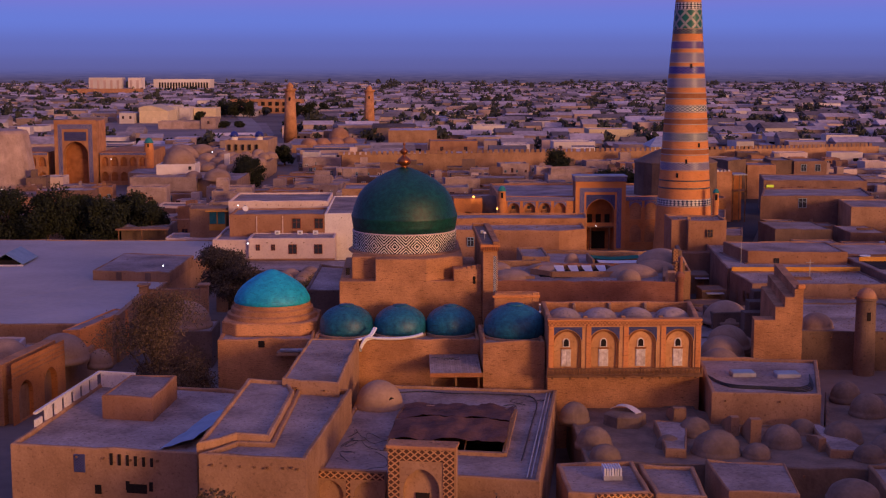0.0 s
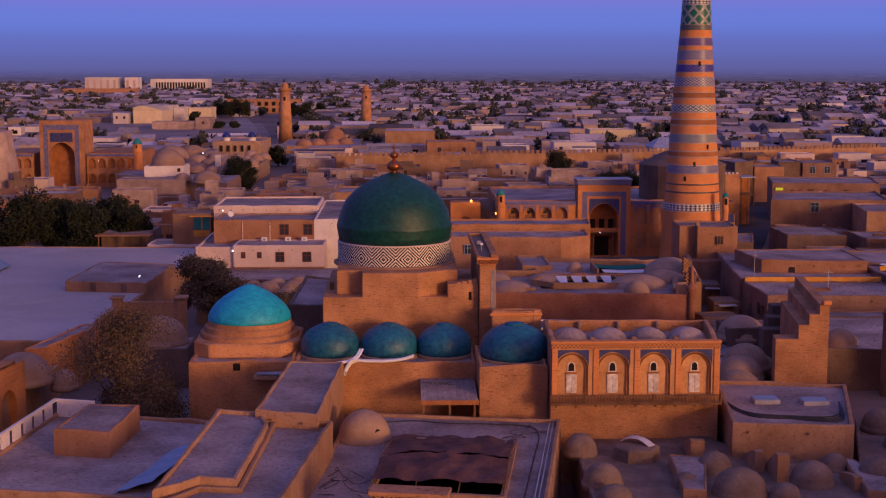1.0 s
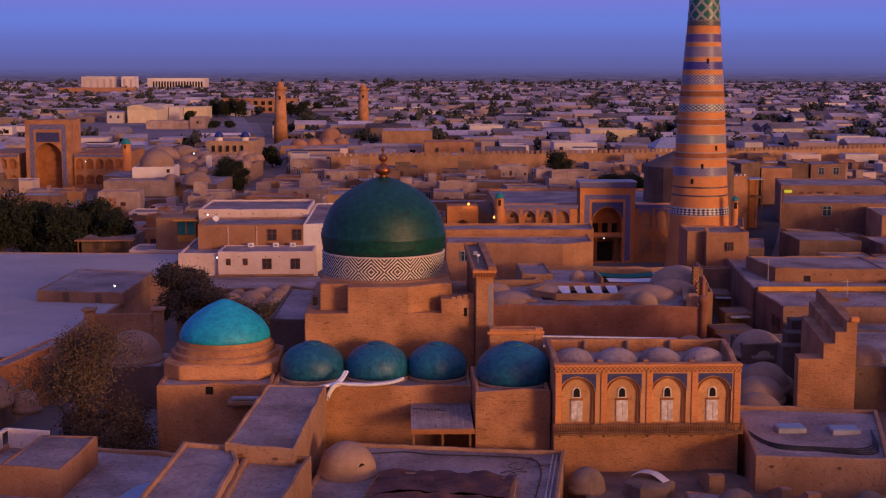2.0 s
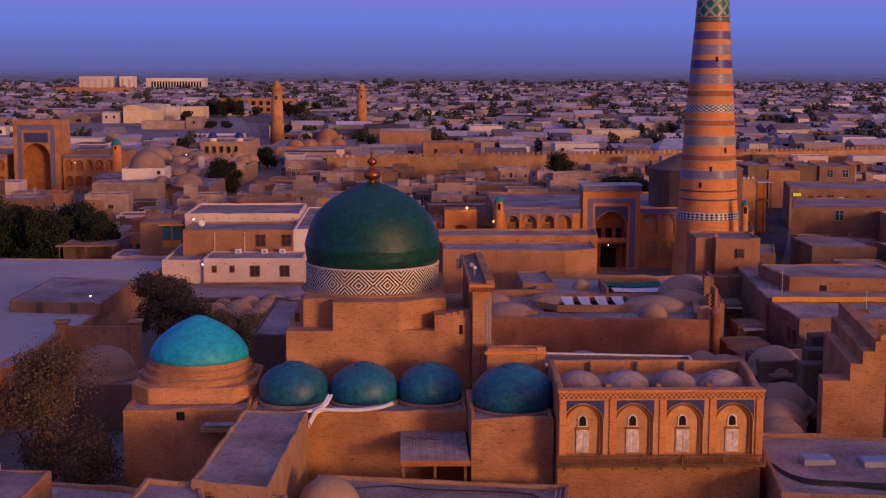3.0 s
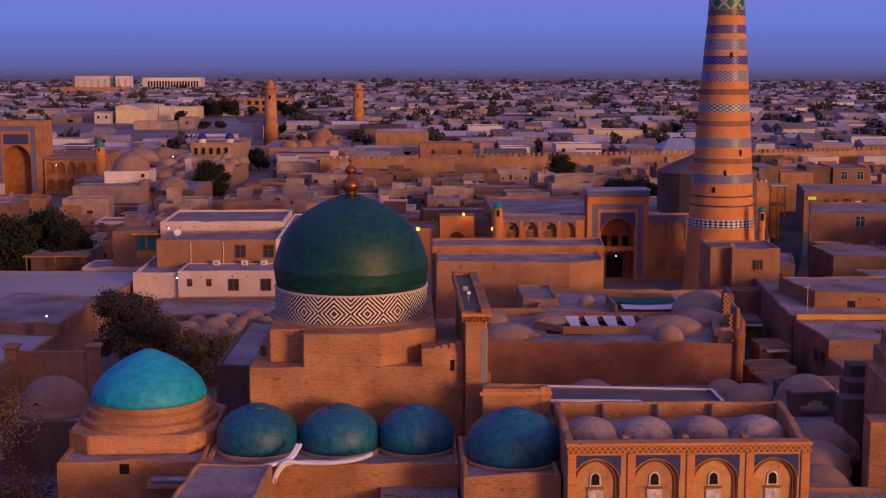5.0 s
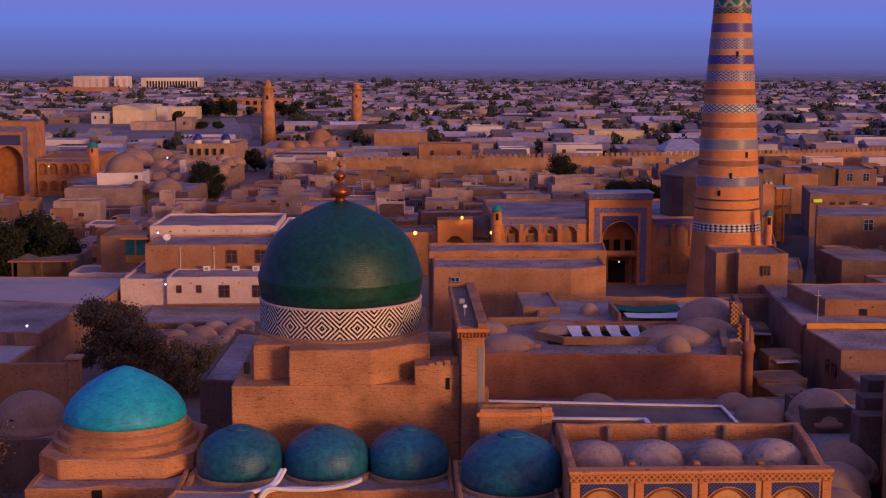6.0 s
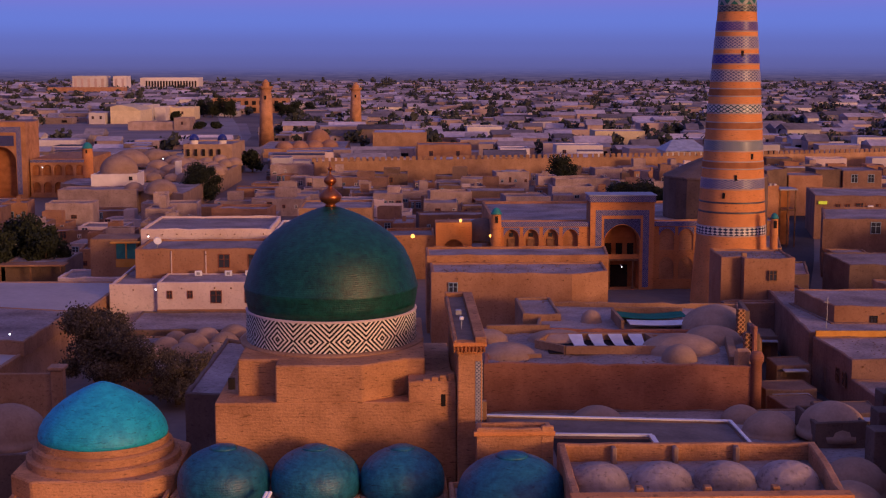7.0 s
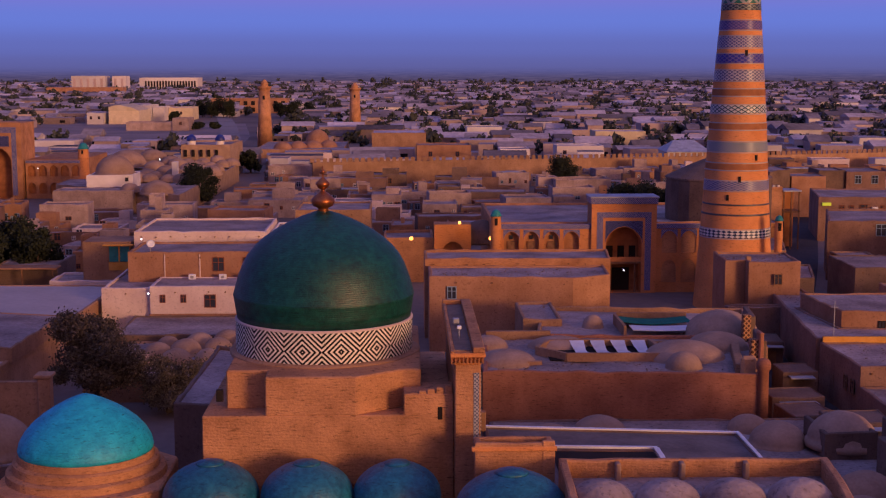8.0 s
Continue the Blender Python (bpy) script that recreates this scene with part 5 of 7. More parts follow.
# rubble and dust heaps on the nearer roofs
rng = random.Random(9)
for label, x0, x1, y0, y1, z, n_ in (("small rubble and clods scattered over a mud roof", -27, -16.5, 98, 112, 6.48, 130), ("loose clods lying on the courtyard roof", -4.5, -2.2, 96, 109, 5.53, 60), ("dust and clods on the courtyard roof edge", 9.6, 12.4, 100, 114.5, 5.53, 90), ("clods scattered over the terraced roof", -9.0, -6.2, 93, 106, 7.98, 60), ("clods scattered over the long roof", -9.4, -5.6, 108, 122, 9.08, 70), ("crumbs of plaster on the arcaded wing's roof", 13.6, 26.4, 118.4, 126, 11.08, 120), ("broken clods and bricks on a roof by the minaret", 44.6, 53.0, 219.6, 225, 9.53, 170), ("clods and rubbish on the red building's roof", 13.0, 33.0, 168.5, 172.8, 7.32, 120), ("clods on the roof behind the red building", 19.5, 30.5, 186.2, 190.0, 6.12, 120), ("clods and litter on a lane-side roof", 51.0, 54.0, 209.5, 220, 5.66, 90), ("clods and litter on a lane-side roof", 49, 65, 180, 188.5, 5.38, 160), ("litter on a flat roof beside the lane", 48, 61, 150.5, 167, 4.42, 200), ("crumbs on the long building's roof", 9.0, 28.5, 213.6, 219.6, 8.82, 150), ("litter on a courtyard house roof", 68, 83, 178.5, 185, 6.22, 140)):
    vs_, fs_ = [], []
    for k in range(n_):
        c = Vector((rng.uniform(x0, x1), rng.uniform(y0, y1), z))
        r = rng.uniform(0.015, 0.05) if y0 < 140 else rng.uniform(0.03, 0.11)
        b = len(vs_)
        a_ = rng.uniform(0, 6.28)
        vs_ += [(c.x + r * 1.5 * math.cos(a_ + q * 1.57), c.y + r * math.sin(a_ + q * 1.57), z) for q in range(4)] + [(c.x, c.y, z + r * 0.9)]
        fs_ += [(b + q, b + (q + 1) % 4, b + 4) for q in range(4)]
    me = bpy.data.meshes.new("roof_rubble")
    me.from_pydata(vs_, [], fs_)
    me.materials.append(ADOBE_DARK)
    tagged(new("roof_rubble", me), label, "rubble", kind="stuff")
house([(34.5, 86.0), (44, 85.0), (45, 96.5), (36, 98)], 4.2, "flat-roofed adobe house beside a lane", drop=0.3)

# ---- stepped brick wall on the right ----
sw = thing("stepped_brick_wall", "stepped brick end wall of a tall ruined portal", "wall", (38, 135, 0))
for k, (x0, x1, z1, y1) in enumerate(((35.85, 38.0, 9.1, 135.0), (38.0, 38.97, 10.45, 146.0), (38.97, 39.94, 11.47, 148.0), (39.94, 40.85, 12.4, 150.0))):
    lean = (y1 - 132.6) * 0.15
    part("tier", prism([(x0 + 0.002, 132.6 - 0.004 * k), (x1, 132.6 - 0.004 * k), (x1 + lean, y1), (x0 + 0.002 + lean, y1)], 0, z1, 0), BRICK, sw)
# rear steps in dark adobe, not brick: their shade is painted
for k in range(3):
    part("step", prism(rect(38.3 + k * 1.0, 43.0 - 0.01 * k, 146.1 + 2.0 * k, 148.0 + 2.0 * k), 0, 7.4 + 0.9 * k, 0.05), ADOBE_DARK, sw)
part("pinnacle", boxed(40.1, 40.9, 132.1, 132.8, 12.38, 12.85, 0.08), BRICK_ORANGE, sw)
for x, y, z, r, h in ((35.2, 141.0, 4.6, 2.3, 2.2), (33.6, 136.9, 4.5, 2.3, 1.9), (32.2, 132.0, 4.4, 2.1, 1.7), (30.6, 128.2, 4.9, 1.5, 1.1), (37.4, 143.6, 3.6, 1.6, 1.5), (38.6, 156.5, 4.6, 2.6, 2.2), (34.2, 158.5, 3.8, 2.2, 1.7), (48.5, 152.5, 4.4, 1.9, 1.6), (33.0, 163.0, 3.6, 1.7, 1.3), (16.5, 160.5, 3.6, 1.9, 1.3), (20.6, 161.5, 3.6, 2.3, 1.7), (13.5, 160.0, 3.6, 1.3, 1.0)):
    clay_dome(x, y, z, r, h, "rounded clay dome rising behind the arcaded wing", group="clay domes behind the wing", window_at=-80 if r > 2.4 else None)
# low blocks with shade put into the dark wall colour
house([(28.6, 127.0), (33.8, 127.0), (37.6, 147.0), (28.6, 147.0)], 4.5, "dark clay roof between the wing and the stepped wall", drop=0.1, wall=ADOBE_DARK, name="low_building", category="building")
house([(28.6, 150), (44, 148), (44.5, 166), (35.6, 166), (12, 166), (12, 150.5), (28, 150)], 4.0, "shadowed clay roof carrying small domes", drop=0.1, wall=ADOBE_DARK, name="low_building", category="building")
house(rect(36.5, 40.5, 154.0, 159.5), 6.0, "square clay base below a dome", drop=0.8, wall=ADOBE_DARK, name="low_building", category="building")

# ---- long red-walled caravan house with roof domes ----
RED = material("red_brown_brick", (0.31, 0.128, 0.078), (0.47, 0.205, 0.13), scale=0.4, fine=5, courses=40.0, streak=0.4, layers=0.5)
khan = thing("walled_house", "long red-brown brick building with domes and skylights on its roof", "building", (23, 175, 0))
khan_pts = [(11.6, 168.5), (34.95, 166.2), (38.2, 182.5), (12.6, 184.6)]
part("wall", parapet_walls(khan_pts, 0, 7.7, 0.45, 0.4, worn=0.1), RED, khan)
part("roof", roof_sheet(khan_pts, 7.3, 0.3, uneven=0.3), MUD_ROOF, khan)
for x, y, r, h in ((30.2, 175.0, 3.6, 1.5), (29.2, 170.5, 1.6, 1.5), (14.0, 173.5, 2.6, 1.1), (12.8, 180.5, 1.8, 1.0), (19.5, 180.5, 2.8, 0.8), (34.2, 179.5, 2.8, 1.4)):
    clay_dome(x, y, 7.2, r, h, "mud-plastered dome on a flat roof", group="domes on the red building", collar=0.05)
part("corner_column", turned([(0.5, 0), (0.46, 8.0), (0.6, 8.15), (0.62, 8.6), (0.45, 8.95), (0, 9.1)], 35.0, 166.2, 16, 0.02), RED, khan, "rounded corner column with a knob", smooth=True)
part("corner_post", boxed(36.0, 36.4, 171.4, 172.6, 7.2, 10.2, 0.1), RED, khan)
part("dark_gable", prism([(36.4, 172.4), (36.9, 172.4), (37.6, 178.0), (37.1, 178.0)], 7.2, 9.3, 0.06), ADOBE_DARK, khan)
part("dark_gable", prism([(38.0, 182.4), (38.5, 182.4), (39.2, 188.0), (38.7, 188.0)], 6.5, 9.6, 0.06), ADOBE_DARK, khan)
part("gable", prism([(33.2, 168.5), (33.9, 168.5), (36.4, 181.0), (35.6, 181.0)], 7.2, 8.1, 0.06), ADOBE, khan)
part("lattice_pier", boxed(35.4, 36.15, 171.8, 172.6, 7.2, 9.5, 0.06), LATTICE_BRICK, khan)
part("lattice_pier", boxed(37.1, 37.85, 181.5, 182.3, 7.2, 9.9, 0.06), LATTICE_BRICK, khan)
part("arch_top", prism([(33.4, 167.2), (34.8, 167.2), (34.8, 167.9), (33.4, 167.9)], 7.2, 9.0, 0.25), ADOBE, khan)
# pit drawn as a black sheet, shade without depth
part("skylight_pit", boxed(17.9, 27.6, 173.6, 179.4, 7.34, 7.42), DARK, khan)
bm = bmesh.new()
for p, q in (((17.0, 176.5), (18.4, 179.6)), ((18.4, 179.6), (27.8, 179.6)), ((27.8, 179.6), (28.6, 173.4)), ((28.6, 173.4), (19.4, 173.6)), ((19.4, 173.6), (17.0, 176.5))):
    strip(bm, [(*p, 7.3), (*q, 7.3)], 0.35, 0.75)
part("skylight_kerb", bm, ADOBE, khan)
for k in range(4):
    aw = thing("fabric_strip", "sagging white fabric strip over a roof opening", "awning", (21.0 + 1.9 * k, 176.5, 7.9), "white fabric strips")
    bm = bmesh.new()
    rows_ = [[bm.verts.new((20.3 + 1.9 * k + 1.35 * i / 4 + 0.16 * (1 - abs(j - 4) / 4) * (-1 if i == 4 else (1 if i == 0 else 0)), 173.8 + 5.6 * j / 8, 8.0 - 0.35 * math.sin(math.pi * j / 8))) for i in range(5)] for j in range(9)]
    for a, b in zip(rows_, rows_[1:]):
        for i in range(4):
            bm.faces.new((a[i], a[i + 1], b[i + 1], b[i]))
    part("fabric", bm, FABRIC, aw, smooth=True)
back = house([(17.6, 185.0), (40.0, 183.2), (42.6, 203.0), (20.5, 205.5)], 6.6, "flat mud roof with a covered skylight and a broad dome", drop=0.5, worn=0.1)
clay_dome(37.2, 190.5, 6.1, 3.7, 2.6, "broad mud-plastered dome on a flat roof", collar=0.05)
clay_dome(24.8, 195.5, 6.1, 1.1, 1.2, "stubby clay vent on a flat roof", name="roof_vent", collar=0.1)
for x0, x1, y, h in ((12.6, 17.0, 172.0, 0.5), (27.8, 33.0, 179.8, 0.6), (12.8, 19.0, 183.6, 0.9)):
    lw_ = thing("roof_kerb", "low worn clay kerb across a flat roof", "kerb", ((x0 + x1) / 2, y, 7.3), "roof kerbs")
    part("kerb_run", strip(bmesh.new(), [(x0 + (x1 - x0) * q / 6, y + 0.15 * noise.noise((q, y, 0.0)), 7.2) for q in range(7)], 0.45, h), ADOBE, lw_)
gv = thing("green_white_awning", "green and white fabric cover over a roof opening", "awning", (31, 194, 6.7))
part("fabric", strip(bmesh.new(), smooth_line([(27.6, 195.6, 6.9), (31, 195.4, 6.65), (34.8, 195.4, 6.9)], 5), 3.2, 0.05), FABRIC_GREEN, gv)
part("fabric", strip(bmesh.new(), smooth_line([(28.2, 191.9, 6.7), (31.5, 191.9, 6.6), (35.6, 191.9, 6.7)], 5), 2.6, 0.05), FABRIC, gv)
part("frame", boxed(27.2, 27.5, 190.4, 197.4, 6.0, 7.2), ADOBE, gv)
part("frame", boxed(27.5, 35.0, 197.3, 197.6, 6.0, 7.3), ADOBE, gv)
house(rect(17.5, 21.6, 196.0, 206.5), 6.9, "small square adobe roof house", drop=0.25)
house(rect(11.0, 17.2, 186.0, 200.0), 4.6, "low dark clay roof", drop=0.2, wall=ADOBE_DARK)
clay_dome(13.0, 190.0, 4.4, 2.2, 1.4, "low clay dome beside the red building")
lb = house([(8.0, 212.5), (24.6, 210.6), (29.2, 212.8), (29.6, 220.2), (8.0, 220.2)], 9.0, "long plastered building with a flat roof", drop=0.2, wall=ADOBE_PINK)
window(lb, 10.6, 212.05, 6.3, 1.1, 1.5, BLUE_METAL, -6.5)
house([(7.6, 220.4), (30.4, 220.4), (31.2, 228.5), (7.6, 228.5)], 9.9, "long brick range with a beaded parapet", drop=0.3, wall=BRICK)
# house at the minaret's foot
fh = house([(44.3, 219.0), (46.8, 219.0), (46.8, 217.4), (53.1, 217.4), (53.7, 226.0), (44.5, 226.4)], 9.75, "battered plaster house at the minaret's foot", drop=0.25, batter=0.6, wall=ADOBE_PINK)
window(fh, 50.3, 217.05, 7.0, 1.0, 1.3, WOOD)
house([(43.0, 211.8), (55.4, 211.8), (55.4, 213.6), (43.0, 213.6)], 5.2, "low yard wall below the minaret house", drop=0.2, name="yard_wall", category="wall")
sp_ = thing("small_gateway", "small brick gateway with pointed arch and warm lamp", "gateway", (12.4, 262, 0))
front, backs = pierced_front(9.8, 15.4, 0, 9.2, 262, [(12.6, 1.8, 0.02, 4.6, 6.6, 8)], 1.0)
part("front", front, BRICK_ORANGE, sp_)
niche_backs("recess", backs, BRICK_BROWN, sp_)
part("body", boxed(9.8, 15.4, 263.05, 267, 0, 9.1), BRICK, sp_)
house(rect(2, 9.7, 264, 274), 7.0, "brick house beside a small gateway", wall=BRICK)
clay_dome(17.4, 268, 6.0, 3.6, 3.0, "dark clay dome beside the small gateway", ADOBE_DARK)

# ---- lamps that are already lit ----


def lit(name, rgb, power):
    m = bpy.data.materials.new(name)
    m.use_nodes = True
    b = m.node_tree.nodes["Principled BSDF"]
    b.inputs["Base Color"].default_value = (*rgb, 1)
    b.inputs["Emission Color"].default_value = (*rgb, 1)
    b.inputs["Emission Strength"].default_value = power
    return m


WARM_LIT, COOL_LIT = lit("warm_lamp", (1.0, 0.42, 0.09), 2.2), lit("cool_lamp", (0.9, 0.93, 1.0), 3)
LAMPS = ((6.2, 258.0, 7.6, 0.42, 1), (13.6, 261.0, 9.6, 0.32, 1), (18.2, 259.5, 7.4, 0.36, 1), (11.2, 260, 5.4, 0.3, 0), (14.2, 260, 5.4, 0.3, 0), (18.6, 259, 5.3, 0.2, 0), (-33.2, 182.0, 7.8, 0.28, 0), (-28.6, 230.0, 11.2, 0.3, 0), (-25.6, 217.6, 6.2, 0.3, 0),
         (-105, 380, 6, 0.4, 0), (-98, 330, 5, 0.4, 0), (-58, 412, 9, 0.45, 0), (15.6, 90.3, 3.5, 0.22, 1), (-30.5, 128.5, 3.2, 0.2, 0), (-85, 395, 8, 0.3, 0), (31.0, 214.0, 9.3, 0.18, 0))
for x, y, z, r, warm in LAMPS:
    r = r * 0.8 if warm else r * 0.4
    lp = thing("wall_lamp", "lit warm wall lamp on a bracket" if warm else "lit white lamp on a short pole", "lamp", (x, y, z), "evening lamps")
    part("bulb", turned([(0, z - r), (r * 0.7, z - r * 0.7), (r, z), (r * 0.7, z + r * 0.7), (0, z + r)], x, y, 10), WARM_LIT if warm else COOL_LIT, lp)
    part("arm", boxed(x - 0.04, x + 0.04, y, y + 1.0, z + r * 0.6, z + r * 0.6 + 0.07), METAL, lp)
    if warm:
        ld = bpy.data.lights.new("lamp_glow", "POINT")
        ld.energy, ld.color, ld.shadow_soft_size = 90, (1.0, 0.5, 0.16), r
        lo = new("lamp_glow", ld)
        lo.location = (x, y - 0.9, z - 0.2)

# ---- left: great flat roof, small tomb, whitewashed house ----
gr_pts = [(-110, 157.5), (-34.4, 154.0), (-31.8, 231.5), (-110, 236)]
great = thing("market_hall", "broad hall with a huge flat lime-plastered roof", "building", (-70, 190, 0))
part("wall", parapet_walls(gr_pts, 0, 5.0, 0.15, 0.45, worn=0.05, step=3), ADOBE, great)
part("roof", roof_sheet(gr_pts, 4.88, 0.4, uneven=0.12, step=5), material("lime_roof", (0.46, 0.40, 0.375), (0.62, 0.54, 0.51), scale=0.08, fine=1.2, bump=0.3), great)
for x, y in ((-60.5, 205.5), (-68.5, 177.0)):
    sk = thing("roof_monitor", "gabled sheet-metal roof light with a dark open end", "skylight", (x, y, 4.9), "roof lights")
    bm = bmesh.new()
    for s_ in (-1, 1):
        f = [bm.verts.new(p) for p in ((x + s_ * 2.6, y - 3.4, 5.1), (x, y - 3.4, 6.7), (x, y + 5.2, 6.7), (x + s_ * 2.6, y + 5.2, 5.1))]
        bm.faces.new(f)
    e = bmesh.ops.extrude_face_region(bm, geom=list(bm.faces))
    bmesh.ops.translate(bm, verts=[v for v in e["geom"] if isinstance(v, bmesh.types.BMVert)], vec=(0, 0, 0.12))
    part("roof", bm, BLUE_METAL, sk)
    # black block fills the open end in place of its shade
    part("end", prism([(x - 1.6, y - 3.0), (x + 1.6, y - 3.0), (x + 1.6, y + 5), (x - 1.6, y + 5)], 4.8, 5.7, 0), DARK, sk)
    part("kerb", boxed(x - 2.6, x + 2.6, y - 3.5, y - 3.2, 4.8, 5.1), WHITE, sk)
rb = house([(-44.2, 188.0), (-33.0, 186.0), (-32.2, 203.0), (-43.5, 206.0)], 6.3, "small adobe house standing on the great roof's edge", z0=4.7, drop=0.08, th=0.3)
# niches are flat dark blocks, the recess shade painted on the wall
for x in (-40.4, -36.2):
    part("niche", box(bmesh.new(), -0.4, 0.4, -0.06, 0.1, 5.0, 6.1, 0.03, m=Matrix.Translation((x, 187.3 - (x + 40.4) * 0.18, 0)) @ pose(0, 0, 0, 0, 0, -10)), ADOBE_DARK, rb)
yard = thing("yard_wall", "tall adobe yard wall with corner pillars", "wall", (-30, 172, 0))
part("wall", strip(bmesh.new(), [(-34.2, 172.0, 0), (-26.0, 172.0, 0)], 0.6, 6.2), ADOBE, yard)
part("wall", strip(bmesh.new(), [(-34.3, 156.0, 0), (-34.3, 171.6, 0)], 0.6, 5.7), ADOBE, yard)
for x in (-34.0, -26.2):
    part("pillar", boxed(x - 0.55, x + 0.55, 171.3, 172.6, 0, 6.6, 0.1), ADOBE, yard)
    part("pillar_cap", boxed(x - 0.75, x + 0.75, 171.1, 172.8, 6.6, 6.9, 0.06), ADOBE, yard)
st_ = thing("small_tomb", "small domed clay tomb with an arched opening", "tomb", (-26, 156, 0))
clay_dome(-26.2, 156.5, 4.4, 3.0, 2.7, "", parent=st_, window_at=-105)
part("wall", parapet_walls(rect(-29.6, -22.6, 152.6, 160), 0, 4.4, 0.25, 0.3), ADOBE_DARK, st_)
part("roof", roof_sheet(rect(-29.6, -22.6, 152.6, 160), 4.2, 0.2), MUD_ROOF, st_)
for x, y, z, r, h, w in ((-37.6, 143.0, 3.3, 2.9, 2.6, None), (-43.4, 141.0, 3.2, 3.0, 2.5, None), (-40.2, 134.5, 3.2, 2.5, 2.0, -75), (-44.5, 131.5, 3.0, 2.6, 1.8, None), (-33.6, 143.6, 2.4, 1.3, 1.6, None)):
    clay_dome(x, y, z, r, h, "clay dome of a roofed bazaar row", group="bazaar domes", window_at=w)
house([(-50, 128), (-38.6, 128), (-35.6, 150), (-50, 152)], 3.4, "low bazaar roof carrying clay domes", drop=0.1, name="low_building", category="building")
lw = house([(-38.6, 147.5), (-36.6, 147.5), (-33.8, 160.5), (-35.6, 161.0)], 5.6, "narrow brick wing with a sloping mud coping", drop=0.1, th=0.3, wall=BRICK_ORANGE)
lp2 = thing("bazaar_portal", "brick bazaar portal with a pointed arch", "portal", (-38.6, 133, 0))
bmf, bmb = pierced_front(-6.2, 6.2, 0, 6.2, 0, [(2.6, 1.6, 0.02, 2.6, 4.0, 8), (-3.2, 1.6, 0.02, 2.6, 4.0, 8)], 0.9)
LM = Matrix.Translation((-37.4, 133.0, 0)) @ pose(0, 0, 0, 0, 0, 80)
bmf.transform(LM)
bmb.transform(LM)
part("front", bmf, BRICK_ORANGE, lp2)
niche_backs("recess", bmb, BRICK_BROWN, lp2)
part("body", box(bmesh.new(), -6.19, 6.19, 0.95, 2.2, 0, 6.15, 0.04, m=LM), BRICK, lp2)
for k in range(3):
    part("moulding", box(bmesh.new(), -6.1, 6.1, -0.05, 0.02, 4.6 + 0.5 * k, 4.75 + 0.5 * k, m=LM), BRICK, lp2)

# whitewashed and pink houses
wh = house(rect(-25.6, -11.5, 218.6, 225.8), 6.95, "whitewashed house with small shuttered windows", drop=0.12, wall=PINK_WHITE)
for x, w_, h_ in ((-24.1, 0.7, 1.0), (-21.6, 0.7, 1.0), (-18.4, 1.4, 1.6), (-14.2, 1.4, 1.6)):
    window(wh, x, 218.58, 4.3 if h_ > 1.2 else 4.9, w_, h_, WOOD_RED)
part("base_band", boxed(-25.7, -11.5, 218.4, 218.6, 3.2, 3.55, 0.03), ADOBE_PINK, wh)
ph = house(rect(-29.6, -13.55, 226.0, 236), 10.1, "pinkish adobe house with brown framed windows", drop=0.25, wall=ADOBE_PINK)
for x in (-18.3, -14.5):
    window(ph, x, 225.98, 7.6, 1.5, 1.8, WOOD_RED)
for x in (-25.0, -20.6):
    part("downpipe", boxed(x - 0.06, x + 0.06, 225.85, 225.97, 6.9, 9.8), PINK_WHITE, ph)
for x, y, z in ((-21.4, 224.6, 6.9), (-17.6, 224.6, 6.9), (-15.0, 224.6, 6.9)):
    ac = thing("air_conditioner", "white outdoor air-conditioning unit on a roof ledge", "air conditioner", (x, y, z), "air conditioners")
    part("casing", boxed(x - 0.45, x + 0.45, y - 0.2, y + 0.2, z - 0.1, z + 0.55, 0.04), WHITE_METAL, ac)
    part("fan_grille", box(bmesh.new(), x - 0.2, x + 0.2, y - 0.24, y - 0.2, z + 0.05, z + 0.4, 0.03), METAL, ac)
bh = house(rect(-31.5, -13.6, 240, 256), 11.0, "pale parapet house behind with a flat roof", drop=0.3, wall=PINK_WHITE)
tall = house(rect(-13.5, -4.0, 226.0, 257), 10.25, "tall whitewashed house end wall", drop=0.2, wall=WHITE)
house(rect(-13.2, -0.5, 286, 300), 9.0, "two-storey adobe house with a square window", drop=0.3, windows=[(-10.4, 285.98, 5.6, 2.0, 1.9), (-4.6, 285.98, 5.6, 1.8, 1.8)])
gs = thing("kiosk", "narrow kiosk with orange base and green glazed front", "kiosk", (-31, 227, 3))
part("body", boxed(-38.5, -32.0, 240, 246, 0, 9.6, 0.05), ADOBE, gs)
part("glazing", boxed(-34.9, -32.2, 239.88, 239.98, 6.9, 9.0), TEAL, gs)
part("base_panel", boxed(-35.0, -32.1, 239.84, 239.98, 5.7, 6.8), ORANGE_TRIM, gs)
part("eaves", boxed(-35.6, -31.6, 239.0, 240.0, 9.1, 9.3, 0.03), ORANGE_TRIM, gs)
part("mullion", boxed(-33.65, -33.45, 239.8, 239.9, 6.9, 9.0), ORANGE_TRIM, gs)
# closed box behind the canopy; dark wall colour gives the open front's shade
shed = house(rect(-52, -43.5, 246, 257), 5.6, "open-fronted shed with a thin mud roof", drop=0.1, wall=ADOBE_DARK)
part("canopy_slab", boxed(-52.6, -43.0, 243.4, 246.2, 5.3, 5.55, 0.04), ADOBE_PINK, shed)
for x in (-52, -47.8, -43.6):
    part("canopy_post", boxed(x - 0.1, x + 0.1, 243.6, 243.8, 0, 5.3), WOOD, shed)
lowh = house(rect(-42.4, -31.8, 237.2, 245.0), 4.7, "low whitewashed house with a grey roof below the kiosk", drop=0.3, wall=PINK_WHITE)
window(lowh, -38.2, 237.18, 3.4, 0.9, 0.7, WHITE)
